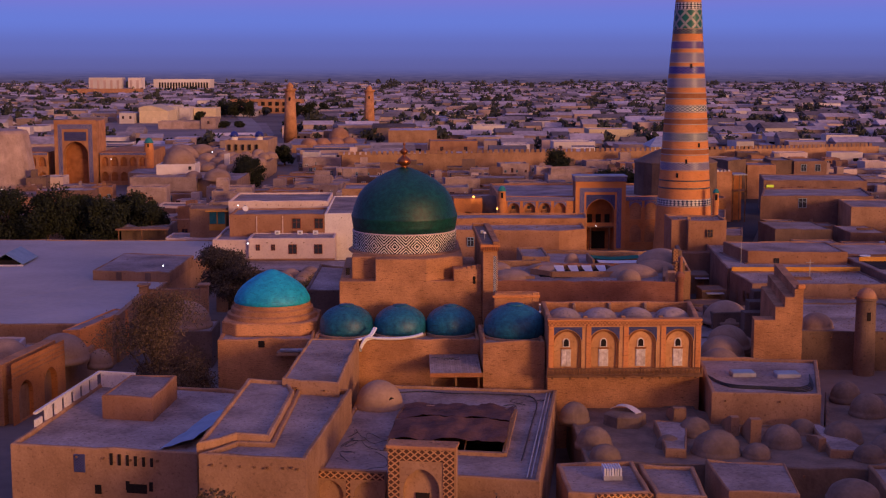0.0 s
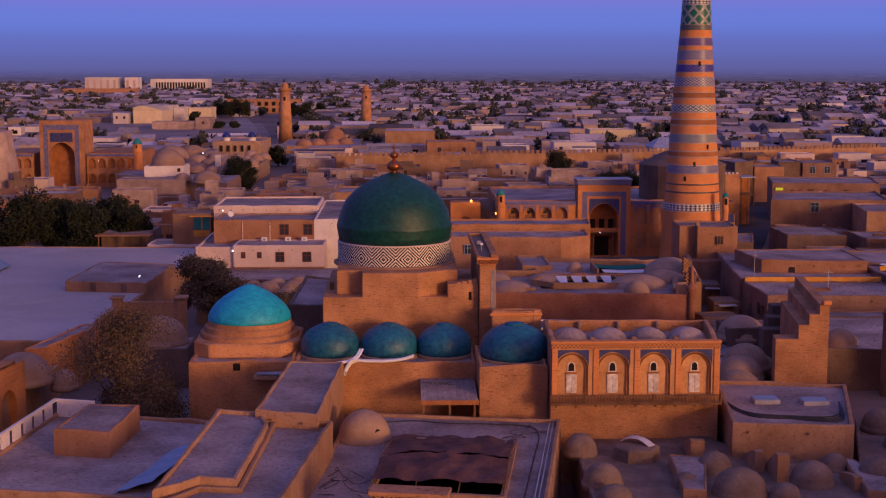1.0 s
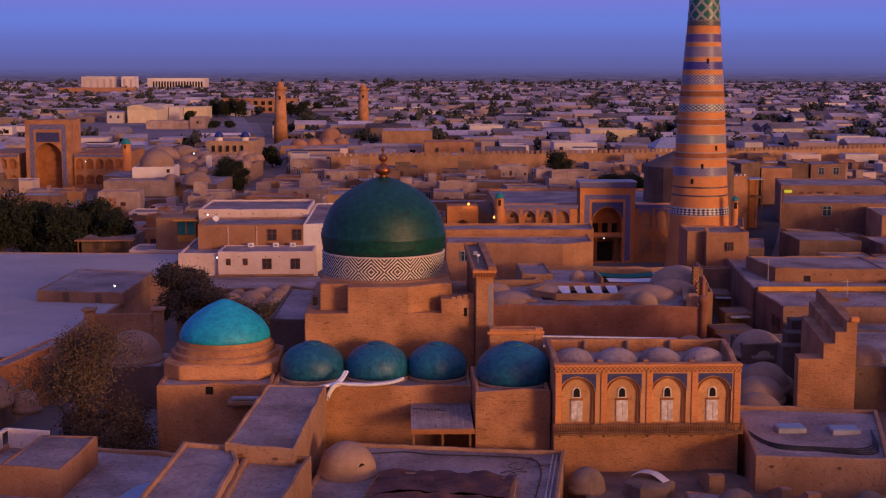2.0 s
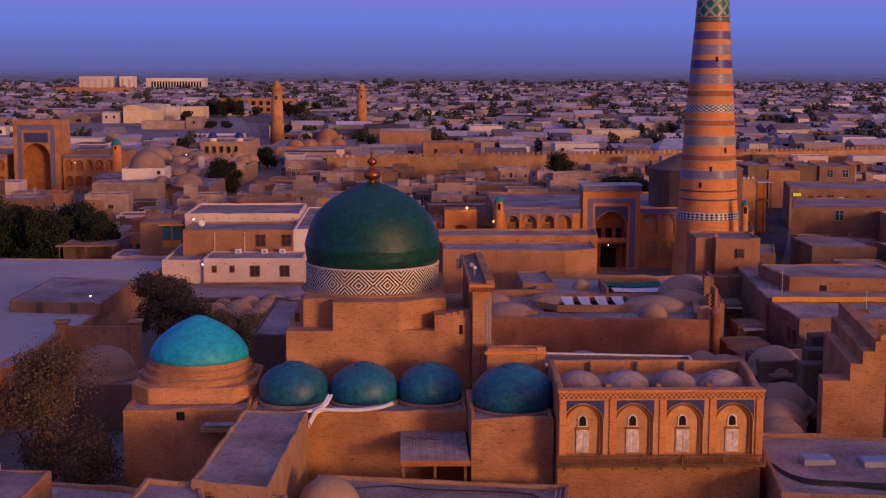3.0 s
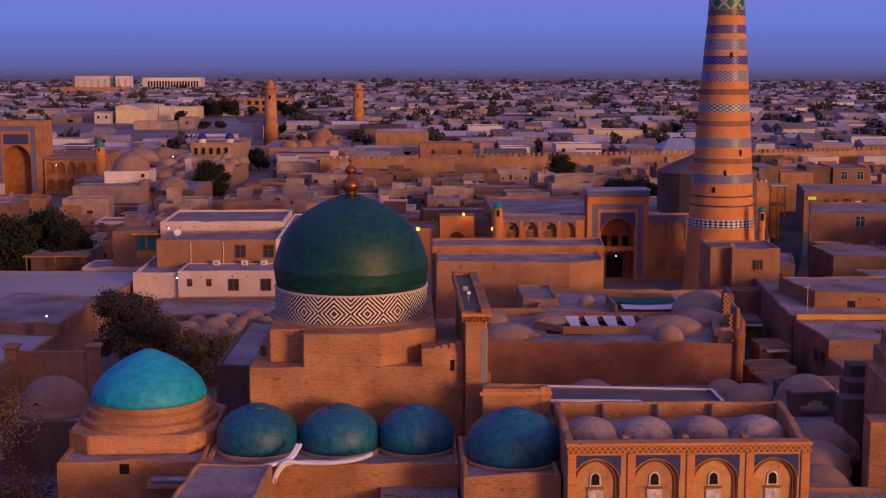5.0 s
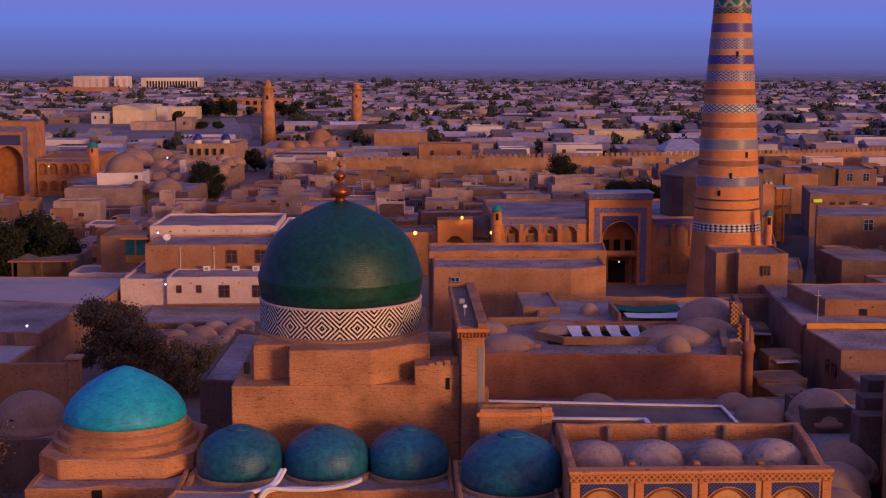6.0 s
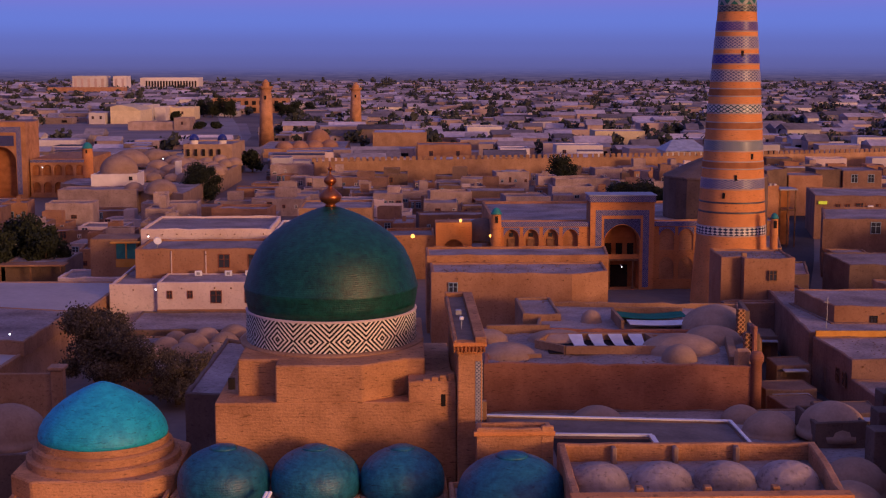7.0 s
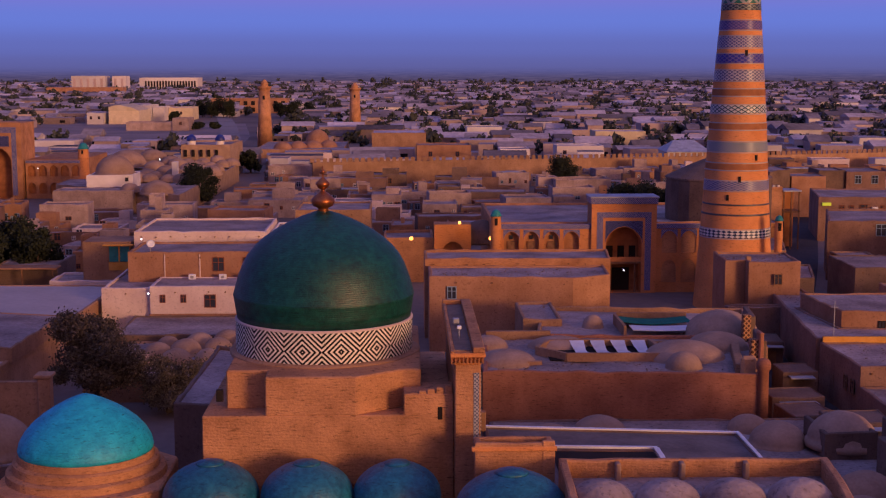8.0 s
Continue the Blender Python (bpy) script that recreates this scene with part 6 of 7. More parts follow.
house(rect(-31.6, -25.7, 219.4, 239.0), 6.6, "flat grey roof beside the whitewashed house", drop=0.3, wall=PINK_WHITE)
house(rect(-27.5, -8.5, 206.6, 218.3), 3.35, "plain grey flat roof below the whitewashed house", drop=0.12, wall=ADOBE_DARK)
for x, y, z, r in ((-21.4, 199.6, 2.4, 1.55), (-18.5, 200.2, 2.5, 1.75), (-17.6, 204.3, 2.5, 1.6), (-15.2, 201.4, 2.5, 1.6), (-18.9, 196.2, 2.3, 1.7), (-14.6, 204.9, 2.6, 1.7), (-22.6, 195.4, 2.2, 1.6), (-21.0, 204.0, 2.4, 1.3), (-12.2, 202.2, 2.5, 1.5), (-11.6, 205.2, 2.4, 1.4), (-15.6, 197.0, 2.3, 1.5)):
    clay_dome(x, y, z, r, r * 0.85, "pale clay dome in the lane below the white house", group="lane domes")
house(rect(-27, -9.5, 189, 206.4), 2.6, "low clay roof carrying small domes", drop=0.1, name="low_building", category="building")
house([(-11.5, 150.5), (-7.2, 149.5), (-7.0, 168), (-11, 170)], 9.6, "dark side wing of the mausoleum", drop=0.2, wall=ADOBE_DARK)
tree(-24.3, 183.0, 0, 11.4, 4.3, LEAF_DULL, "rounded tree with thinning brown leaves", 3, 26000, size=0.15)
tree(-17.8, 185.0, 0, 5.6, 3.6, LEAF_DULL, "dark shrubby tree behind the tomb", 4, 12000, size=0.13)
tree(-12.8, 188.0, 0, 6.0, 3.6, LEAF_DULL, "dark shrubby tree behind the tomb", 14, 12000, size=0.13)
tree(-24.8, 128.5, 0, 14.0, 5.4, LEAF_BROWN, "sparse autumn tree beside the turquoise tomb", 5, 20000, size=0.11)
tree(-21.0, 123.5, 0, 7.6, 3.6, LEAF_BROWN, "low autumn tree beside the turquoise tomb", 6, 16000, size=0.11)
tree(6.6, 87.0, 0, 6.2, 2.6, LEAF_BROWN, "bare bushy tree in front of the courtyard building", 7, 1500, size=0.2)
tree(-12.5, 84.0, 0, 7.4, 2.8, LEAF_BROWN, "bare bushy tree before the front houses", 8, 1500, size=0.2)
for k, (x, y, h, r) in enumerate(((-75, 252, 12.5, 6.5), (-66.5, 250, 13.2, 6), (-60.5, 254, 11, 5), (-55, 249, 11.2, 5), (-51, 256, 11.5, 4.5), (-47.5, 250, 9.8, 4), (-84, 255, 13, 7), (-44.5, 385, 10, 5.5), (47.5, 418, 9.5, 5.0), (50, 330, 10, 4.5), (56, 334, 10, 4.5), (60, 332, 8.5, 4))):
    tree(x, y, 0, h, r, LEAF_DARK, "dense dark-green broadleaf tree", 20 + k, 9000, size=0.27)

# ---- right: houses beyond the lane ----
rh = house([(71, 264), (93, 262), (97, 281), (76, 281)], 9.4, "two-storey adobe house with a blue shuttered window", drop=0.3, batter=0.2, windows=[(79.2, 263.2, 7.0, 1.6, 1.9, BLUE_METAL, -5)])
rh2 = house([(84.2, 311.5), (108, 309.5), (112, 328), (88, 330)], 8.45, "long adobe house with a row of small windows", drop=0.25, windows=[(88.6, 311.1, 6.2, 1.0, 0.7), (90.4, 310.95, 6.2, 1.0, 0.7), (92.9, 310.75, 5.5, 2.0, 1.6), (96.2, 310.5, 6.3, 1.0, 0.6), (100.9, 310.1, 5.0, 2.0, 2.0)])
sg = thing("shop_sign", "small yellow-green sign board on a house wall", "sign", (85.6, 311.2, 7))
# board brightened by a weak emission of its own
part("board", boxed(84.8, 86.5, 311.05, 311.3, 6.8, 7.4, 0.04), lit("yellow_green_board", (0.55, 0.7, 0.05), 0.25), sg)
acu = thing("air_conditioner", "white outdoor air-conditioning unit on a house wall", "air conditioner", (94.7, 310.5, 5.9), "air conditioners")
part("casing", boxed(94.1, 95.2, 310.1, 310.6, 5.8, 6.6, 0.04), WHITE_METAL, acu)
house([(104.6, 357.5), (113.4, 357.5), (114, 370), (105, 370)], 9.7, "square adobe house with two blue-framed windows", drop=0.2, windows=[(107.2, 357.48, 6.9, 1.5, 1.9, BLUE_METAL), (111.0, 357.48, 6.9, 1.5, 1.9, BLUE_METAL)])
# solid block: the porch is only a shade-dark wall colour
house([(98.5, 358.2), (104.4, 358.2), (104.8, 368), (99, 368)], 9.9, "closed adobe house block, porch shade put into the wall colour", drop=0.2, wall=ADOBE_DARK)
house([(90.6, 352), (98.2, 352), (99, 362), (90.6, 362)], 9.1, "adobe house with a reddish front by the lane", drop=0.2, wall=ADOBE_PINK)
house([(84, 346), (90.2, 352), (90.2, 364), (82, 358)], 10.6, "dark gabled house at the lane's end", drop=0.2, wall=ADOBE_DARK)
lmq = house(rect(59.5, 73.8, 299.5, 314), 11.4, "brick house with a crenellated roof edge behind the minaret", drop=0.3, wall=BRICK)
for k in range(16):
    part("merlon", boxed(60.0 + k * 0.86, 60.45 + k * 0.86, 299.55, 299.9, 11.35, 11.8, 0.04), WHITE, lmq)
prc = thing("timber_porch", "two-storey timber porch against a brick house", "porch", (75.2, 301, 0))
part("roof_slab", boxed(73.9, 77.2, 299.0, 304.0, 10.6, 10.85, 0.03), METAL, prc)
part("back_wall", boxed(74.0, 77.0, 303.4, 303.8, 0, 10.6), BRICK_BROWN, prc)
part("floor", boxed(73.9, 77.1, 299.4, 303.4, 6.8, 7.1), WOOD, prc)
for x in (74.1, 75.5, 76.9):
    part("post", boxed(x - 0.12, x + 0.12, 299.4, 299.65, 0, 10.6), WOOD, prc)
lane_road = strip(bmesh.new(), smooth_line([(45.5, 160, 0.02), (46.0, 190, 0.02), (52.5, 226, 0.02), (62.5, 256, 0.02), (71.5, 284, 0.02), (80, 312, 0.02), (91, 348, 0.02), (104, 392, 0.02)], 6), 8.5, 0.04)
structure("lane", lane_road, material("dark_lane_paving", (0.04, 0.034, 0.036), (0.085, 0.07, 0.07), scale=0.1, fine=1.5, bump=0.3), "dark worn paving of the lane past the minaret", "road")
# walls are closed; dark adobe paints the shade of an open shed
house([(67.5, 240), (77.5, 239), (77.5, 252), (67.5, 252)], 5.6, "open shed with a sheet roof and yellow post", drop=0.1, wall=ADOBE_DARK)
house([(80, 236), (86, 235.2), (86, 246), (80, 246)], 5.4, "small hut with a thin roof slab", drop=0.05, th=0.2)
house([(84, 248), (106, 244), (108, 262), (86, 262)], 8.8, "adobe house with a dark side wall", drop=0.2, wall=ADOBE)
house([(98, 232), (118, 230), (118, 244), (98, 244)], 7.2, "adobe house with a plain front", drop=0.3)
house([(86, 212), (100, 211), (100, 228), (86, 228)], 6.6, "adobe house with a white painted panel", drop=0.3)
house([(51.4, 196.4), (66.0, 195.0), (66.5, 207.5), (50.4, 208)], 7.5, "square plaster house with one small dark window", drop=0.15, wall=ADOBE_PINK, windows=[(55.6, 195.95, 5.6, 0.8, 0.9, DARK, -5)])
house([(68, 204), (84, 202), (84, 216), (68, 217)], 6.0, "low adobe house with a flat roof", drop=0.2)
house([(46.9, 190.4), (66.0, 189.8), (66.0, 194.9), (51.2, 196.2), (50.2, 208.2), (54.5, 209.0), (54.5, 221), (50.2, 221)], 5.8, "lane-side house with a pale flat mud roof", drop=0.15, wall=ADOBE_ROSE)
aer = thing("aerial", "thin metal aerial mast on a flat roof", "aerial", (49.4, 192.6, 5.7), "roof aerials")
part("mast", boxed(49.37, 49.43, 192.57, 192.63, 5.6, 9.2), METAL, aer)
part("crossbar", boxed(49.0, 49.8, 192.58, 192.62, 8.6, 8.65), METAL, aer)
lh = house([(47.6, 178.8), (66, 177.4), (66, 189.4), (47.2, 190.0)], 5.5, "lane-side house with small dark windows and an ochre eaves board", drop=0.15, wall=ADOBE_ROSE)
part("eaves_board", strip(bmesh.new(), [(47.4, 189.85, 5.5), (66, 189.3, 5.5)], 0.3, 0.6), ORANGE_TRIM, lh, "ochre eaves board")
house([(47.4, 170.6), (66, 169.6), (66, 177.2), (47.5, 178.6)], 3.6, "low roof in front of the lane-side house", drop=0.15, wall=ADOBE_ROSE)
for y_, z_ in ((180.4, 2.4), (182.4, 2.4), (186.2, 1.6), (188.4, 2.4)):
    window(lh, 47.38, y_, z_, 0.9, 1.5, WOOD, -90)
oh = house([(66.5, 178), (84, 176.5), (85, 198), (66.5, 199)], 6.4, "courtyard house with a roof well painted dark", drop=0.2)
# black sheet on the roof paints the well's shade
part("roof_well", boxed(68, 80, 186, 194, 6.2, 6.24), DARK, oh)
part("eaves_board", strip(bmesh.new(), [(67.5, 194.3, 6.25), (74, 194.2, 6.25)], 0.3, 0.6), ORANGE_TRIM, oh)
house([(44.4, 150.0), (62, 148), (62, 168), (46.8, 169)], 4.6, "dark flat-roofed house beside the lane", drop=0.2, wall=ADOBE_DARK)
house([(64, 150), (80, 150), (80, 168), (64, 168)], 5.4, "adobe house with a flat mud roof", drop=0.2)
tw2 = thing("domed_turret", "round clay turret with a pink plastered dome", "turret", (52.0, 147, 0))
part("shaft", turned([(1.2, 0), (1.1, 8.6), (1.2, 8.7), (1.2, 8.9)], 52.4, 147, 28, 0.01), ADOBE_DARK, tw2)
part("dome", turned(dome_profile(1.12, 8.9, 1.15, 10, 0.1), 52.4, 147, 28), ADOBE_PINK, tw2, smooth=True)
part("window_slot", boxed(52.2, 52.6, 145.8, 146.1, 6.4, 7.4, 0.03), DARK, tw2)
ds = thing("satellite_dish", "pale satellite dish on a flat roof", "dish", (69.5, 197.5, 6.3))
part("dish", turned([(0.0, 6.15), (0.4, 6.25), (0.75, 6.5), (0.85, 6.65), (0.75, 6.58), (0.0, 6.22)], 69.5, 197.5, 20), WHITE_METAL, ds, smooth=True)
DISHES = ((-27.2, 228.5, 9.85),)
for x, y, z in DISHES:
    d_ = thing("satellite_dish", "pale satellite dish on a flat roof", "dish", (x, y, z), "satellite dishes")
    bm = turned([(0.0, 0), (0.3, 0.05), (0.5, 0.18), (0.54, 0.22), (0.3, 0.09), (0.0, 0.03)], 0, 0, 18)
    bm.transform(Matrix.Translation((x, y, z + 0.9)) @ pose(0, 0, 0, 60, 0, 20))
    part("reflector", bm, WHITE_METAL, d_, smooth=True)
    part("mast", boxed(x - 0.04, x + 0.04, y - 0.04, y + 0.04, z - 0.4, z + 0.9), METAL, d_)

for pts, h, m in (([(70.5, 254), (76, 254), (76, 261), (70.5, 261)], 5.0, ADOBE), ([(78, 255), (83.5, 254.5), (83.5, 260.5), (78, 261)], 4.4, ADOBE_PINK), ([(88, 240), (95, 239.5), (95, 243.5), (88, 243.5)], 4.0, ADOBE), ([(68, 222), (75, 221), (75, 231), (68, 232)], 4.8, ADOBE), ([(77, 222), (84.5, 221), (84.5, 233), (77, 233)], 4.2, ADOBE_PINK),
                  ([(55, 234), (60, 234), (63, 246), (58, 246)], 5.2, ADOBE_DARK), ([(56, 252), (61.2, 252), (65, 268), (58, 268)], 6.4, ADOBE), ([(57, 272), (66, 272), (66, 284), (57, 284)], 8.2, BRICK), ([(101, 206), (116, 205), (116, 224), (101, 225)], 5.6, ADOBE), ([(87, 182), (103, 180), (103, 202), (87, 204)], 5.2, ADOBE)):
    hh = house(pts, h, "small flat-roofed adobe house crowding the lane", wall=m, drop=0.2, group="lane-side houses", worn=0.1)
    window(hh, pts[0][0] * 0.65 + pts[1][0] * 0.35, min(pts[0][1], pts[1][1]) + 0.15, h * 0.5, 0.8, 1.0, WOOD_RED)
    window(hh, pts[0][0] * 0.3 + pts[1][0] * 0.7, min(pts[0][1], pts[1][1]) - 0.02, 0.1, 1.0, 2.0, WOOD, 0, "door")
rng = random.Random(31)
for k in range(46):
    x, y = rng.uniform(47, 106), rng.uniform(168, 300)
    u_ = rng.random()
    zr = None
    for o in list(scene.objects):
        if o.parent is None and o.get("category") == "house" and abs(o.location.x - x) < 3.5 and abs(o.location.y - y) < 3.5:
            zr = o
            break
    if zr is None:
        continue
    top_ = max((zr.matrix_basis.translation.z + v.co.z) for c in zr.children if c.name.startswith("roof") for v in c.data.vertices)
    x, y = zr.location.x + rng.uniform(-1.5, 1.5), zr.location.y + rng.uniform(-1.5, 1.5)
    if u_ < 0.35:
        o = thing("roof_chimney", "short clay chimney on a flat roof", "chimney", (x, y, top_), "roof chimneys")
        part("flue", boxed(x - 0.3, x + 0.3, y - 0.3, y + 0.3, top_ - 0.15, top_ + rng.uniform(0.6, 1.2), 0.06), ADOBE, o)
    elif u_ < 0.6:
        o = thing("water_tank", "grey metal water tank on a flat roof", "tank", (x, y, top_), "roof tanks")
        part("drum", turned([(0.5, top_ - 0.1), (0.5, top_ + 0.9), (0.4, top_ + 1.0)], x, y, 14), METAL, o)
    elif u_ < 0.8:
        o = thing("aerial", "thin metal aerial mast on a flat roof", "aerial", (x, y, top_), "roof aerials")
        part("mast", boxed(x - 0.04, x + 0.04, y - 0.04, y + 0.04, top_ - 0.1, top_ + 2.4), METAL, o)
        part("crossbar", boxed(x - 0.6, x + 0.6, y - 0.03, y + 0.03, top_ + 2.0, top_ + 2.06), METAL, o)
    else:
        o = thing("timber_stack", "stack of old timber beams on a flat roof", "timber", (x, y, top_), "timber stacks")
        for q in range(4):
            part("beam", boxed(x - 1.4, x + 1.4, y - 0.5 + 0.25 * q, y - 0.32 + 0.25 * q, top_ - 0.1 + 0.04 * q, top_ + 0.12 + 0.05 * q), WOOD, o)

# sheds added as lane clutter; dark adobe stands in for lane shade
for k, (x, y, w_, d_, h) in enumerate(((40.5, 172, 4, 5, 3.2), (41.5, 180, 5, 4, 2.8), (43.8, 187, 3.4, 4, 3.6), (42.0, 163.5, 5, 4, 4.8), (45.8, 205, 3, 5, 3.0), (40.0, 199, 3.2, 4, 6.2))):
    sh = house(turned_rect(x, y, w_, d_, 6 - 3 * k), h, "small added shed in shade-coloured adobe in the narrow lane", wall=ADOBE_DARK, roof=ADOBE_DARK, drop=0.1, th=0.2, name="lane_shed", category="shed", group="lane sheds")
    part("shed_door", box(bmesh.new(), -0.45, 0.45, -0.05, 0.05, 0.0, 1.9, m=Matrix.Translation((x, y - d_ / 2, 0)) @ pose(0, 0, 0, 0, 0, 6 - 3 * k)), WOOD, sh)
    part("lean_roof", prism(turned_rect(x, y - d_ / 2 - 0.5, w_ * 0.7, 1.4, 6 - 3 * k), h - 0.5, h - 0.4, 0), METAL, sh)

# ---- far landmarks ----
fm = thing("madrasa", "distant brick madrasa with a tall tiled portal", "madrasa", (-92.5, 402, 0))
front, backs = pierced_front(-102.0, -89.7, 0, 19.2, 398, [(-95.9, 3.6, 0.02, 9.5, 13.0, 10)], 3.5)
part("portal_wall", front, BRICK, fm)
# browner brick again deepens the arch with painted shade
niche_backs("portal_recess", backs, BRICK_BROWN, fm)
for a in ((-100.9, -99.7, 1, 18), (-92.1, -90.9, 1, 18), (-99.7, -92.1, 16.6, 18)):
    part("tile_border", boxed(a[0], a[1], 397.9, 398.05, a[2], a[3]), TILE_BLUE, fm)
part("tile_panel", boxed(-99.1, -92.7, 397.92, 398.04, 13.2, 15.8), SPANDREL, fm)
part("portal_body", boxed(-101.9, -89.8, 401.6, 411, 0, 19.0, 0.1), BRICK, fm)
part("portal_cheek", boxed(-90.4, -89.8, 398.1, 401.5, 0, 19.0), BRICK, fm)
part("portal_cheek", boxed(-101.9, -101.3, 398.1, 401.5, 0, 19.0), BRICK, fm)
part("portal_lid", boxed(-101.3, -90.4, 398.1, 401.5, 13.6, 19.0), BRICK, fm)
for x0, n in ((-89.4, 5), (-116.0, 4)):
    hol = [(x0 + 1.5 + 2.75 * k, 1.0, z, z + 1.8, z + 2.8, 6) for k in range(n) for z in (1.2, 5.6)]
    front, backs = pierced_front(x0, x0 + 2.75 * n + 0.3, 0, 9.8, 400, hol, 0.7)
    part("wing_front", front, BRICK, fm)
    niche_backs("wing_niche", backs, BRICK_BROWN, fm)
    part("wing_body", boxed(x0, x0 + 2.75 * n + 0.3, 400.75, 430, 0, 9.7), BRICK, fm)
    part("tile_frieze", boxed(x0, x0 + 2.75 * n + 0.3, 399.9, 400.02, 8.9, 9.6), TILE_BLUE, fm)
turret(-75.1, 401, 0, 12.4, 1.3)
house([(-160, 330), (-118, 326), (-118, 352), (-160, 356)], 5.6, "long clay terrace before the distant madrasa", drop=0.2)
kh = thing("tower_gate", "distant clay gate block with two blue cupolas", "gateway", (-54, 470, 0))
part("wall", parapet_walls([(-60.5, 462), (-46, 462), (-45, 486), (-60.5, 486)], 0, 9.9, 0.5, 0.6, batter=0.8), CLAY_DOME, kh)
part("roof", roof_sheet([(-60.5, 462), (-46, 462), (-45, 486), (-60.5, 486)], 9.5, 0.4), MUD_ROOF, kh)
for x in (-57.9, -49.4):
    part("drum", turned([(1.25, 9), (1.25, 10.9)], x, 466, 20), TOWN_WHITE, kh)
    part("cupola", turned(dome_profile(1.5, 10.9, 1.9, 8, 0.15), x, 466, 24), NAVY_GLAZE, kh, smooth=True)
for k in range(5):
    part("arrow_slit", boxed(-59.5 + 2.3 * k, -58.7 + 2.3 * k, 461.4, 462.2, 6.4, 8.4), DARK, kh)
rng = random.Random(11)
for k in range(30):
    x, y = -60.5 + (k % 5) * 4.1 + rng.uniform(-0.7, 0.7), 388 + (k // 5) * 11.5 + rng.uniform(-3, 3)
    r = rng.uniform(1.9, 3.0)
    clay_dome(x, y, rng.uniform(4.9, 6.0), r, r * 0.72, "pale clay dome of the old bath house", group="bath house domes", mat=CLAY_DOME)
for x, y, z, r in ((-70.5, 432, 6.0, 5.4), (-67.0, 452, 5.5, 4.6), (-76.5, 444, 5.0, 4.0), (-49.8, 361, 4.9, 3.6), (-56.8, 366, 4.9, 2.2)):
    clay_dome(x, y, z, r, r * 0.75, "larger clay dome of the old bath house", group="bath house domes", mat=CLAY_DOME)
house([(-78, 384), (-44, 356), (-42, 450), (-80, 456)], 5.0, "broad clay roof of the old bath house", drop=0.1, wall=CLAY_DOME)
wdh = house([(-67.7, 371), (-57.4, 373), (-57.4, 382), (-67.7, 383)], 8.15, "whitewashed square house below a clay dome", drop=0.1, wall=TOWN_WHITE, windows=[(-58.8, 372.6, 6.6, 0.8, 0.9, DARK, 11)])
clay_dome(-62.4, 377.2, 8.05, 4.5, 4.2, "large pale clay dome over a whitewashed house", mat=CLAY_DOME)
house([(-73, 361), (-55.5, 362), (-55.5, 370.4), (-73, 370.0)], 5.5, "low adobe house before the whitewashed one", drop=0.2, wall=ADOBE_HAZED)
house(rect(-52.6, -51.2, 398, 400), 9.3, "small whitewashed roof hut among clay domes", z0=5.0, drop=0.1, wall=TOWN_WHITE, name="roof_hut", category="hut")
bst = thing("clay_bastion", "tall tapering clay bastion with a worn top", "bastion", (-109, 366, 0))
part("mass", turned([(10.5, 0), (8.8, 12), (8.0, 17.0), (7.4, 17.8), (5.5, 18.1), (0, 18.0)], -109, 366, 36, 0.05), ADOBE_HAZED, bst)
for k in range(4):
    clay_dome(-38.5 + 5.4 * k, 556 + 3 * k, 2.6, 3.4, 2.8, "pale clay dome of a distant mosque", group="mosque domes", mat=ADOBE_PINK)
clay_dome(-27.5, 585, 3.5, 4.6, 5.0, "larger pale dome of a distant mosque", mat=ADOBE_PINK)
house(rect(-48, -16, 548, 600), 3.2, "distant flat-roofed mosque building", drop=0.2)


def far_minaret(x, y, r0, r1, h):
    ob = thing("minaret", "distant plain brick minaret with corbelled gallery", "minaret", (x, y, 0))
    part("shaft", turned([(r0, 0), (r1, h * 0.88)], x, y, 28), BRICK, ob, smooth=True)
    part("gallery", turned([(r1, h * 0.86), (r1 * 1.35, h * 0.9), (r1 * 1.35, h * 0.92), (r1 * 0.8, h * 0.92)], x, y, 28), BRICK, ob)
    part("lantern", turned([(r1 * 0.72, h * 0.92), (r1 * 0.7, h * 0.97), (r1 * 0.45, h), (0, h * 1.03)], x, y, 20), BRICK, ob)
    part("window_slot", boxed(x - 0.4, x + 0.4, y - r0 * 0.85, y - r0 * 0.5, h * 0.72, h * 0.78), DARK, ob)
    part("band", turned([(r1 * 1.06, h * 0.6), (r1 * 1.04, h * 0.62)], x, y, 28), BRICK_BROWN, ob)


far_minaret(-51.0, 618, 3.2, 2.2, 26.8)
far_minaret(-18.2, 742, 3.1, 2.4, 23.8)
fw = thing("city_wall", "crenellated clay city wall seen across the roofs", "wall", (40, 455, 0))
line = [(-20, 436), (20, 445), (60, 452), (110, 462), (170, 480)]
for a, b in zip(line, line[1:]):
    part("rampart", strip(bmesh.new(), [(*a, 0), (*b, 0)], 1.6, 6.4), ADOBE, fw)
bm = bmesh.new()
for a, b in zip(line, line[1:]):
    L = (Vector(b) - Vector(a)).length
    for k in range(int(L / 1.8)):
        p = Vector(a).lerp(Vector(b), k * 1.8 / L)
        box(bm, p.x - 0.55, p.x + 0.55, p.y - 0.8, p.y - 0.3, 6.4, 7.5)
tagged(part("merlons", bm, ADOBE, fw), kind="stuff")


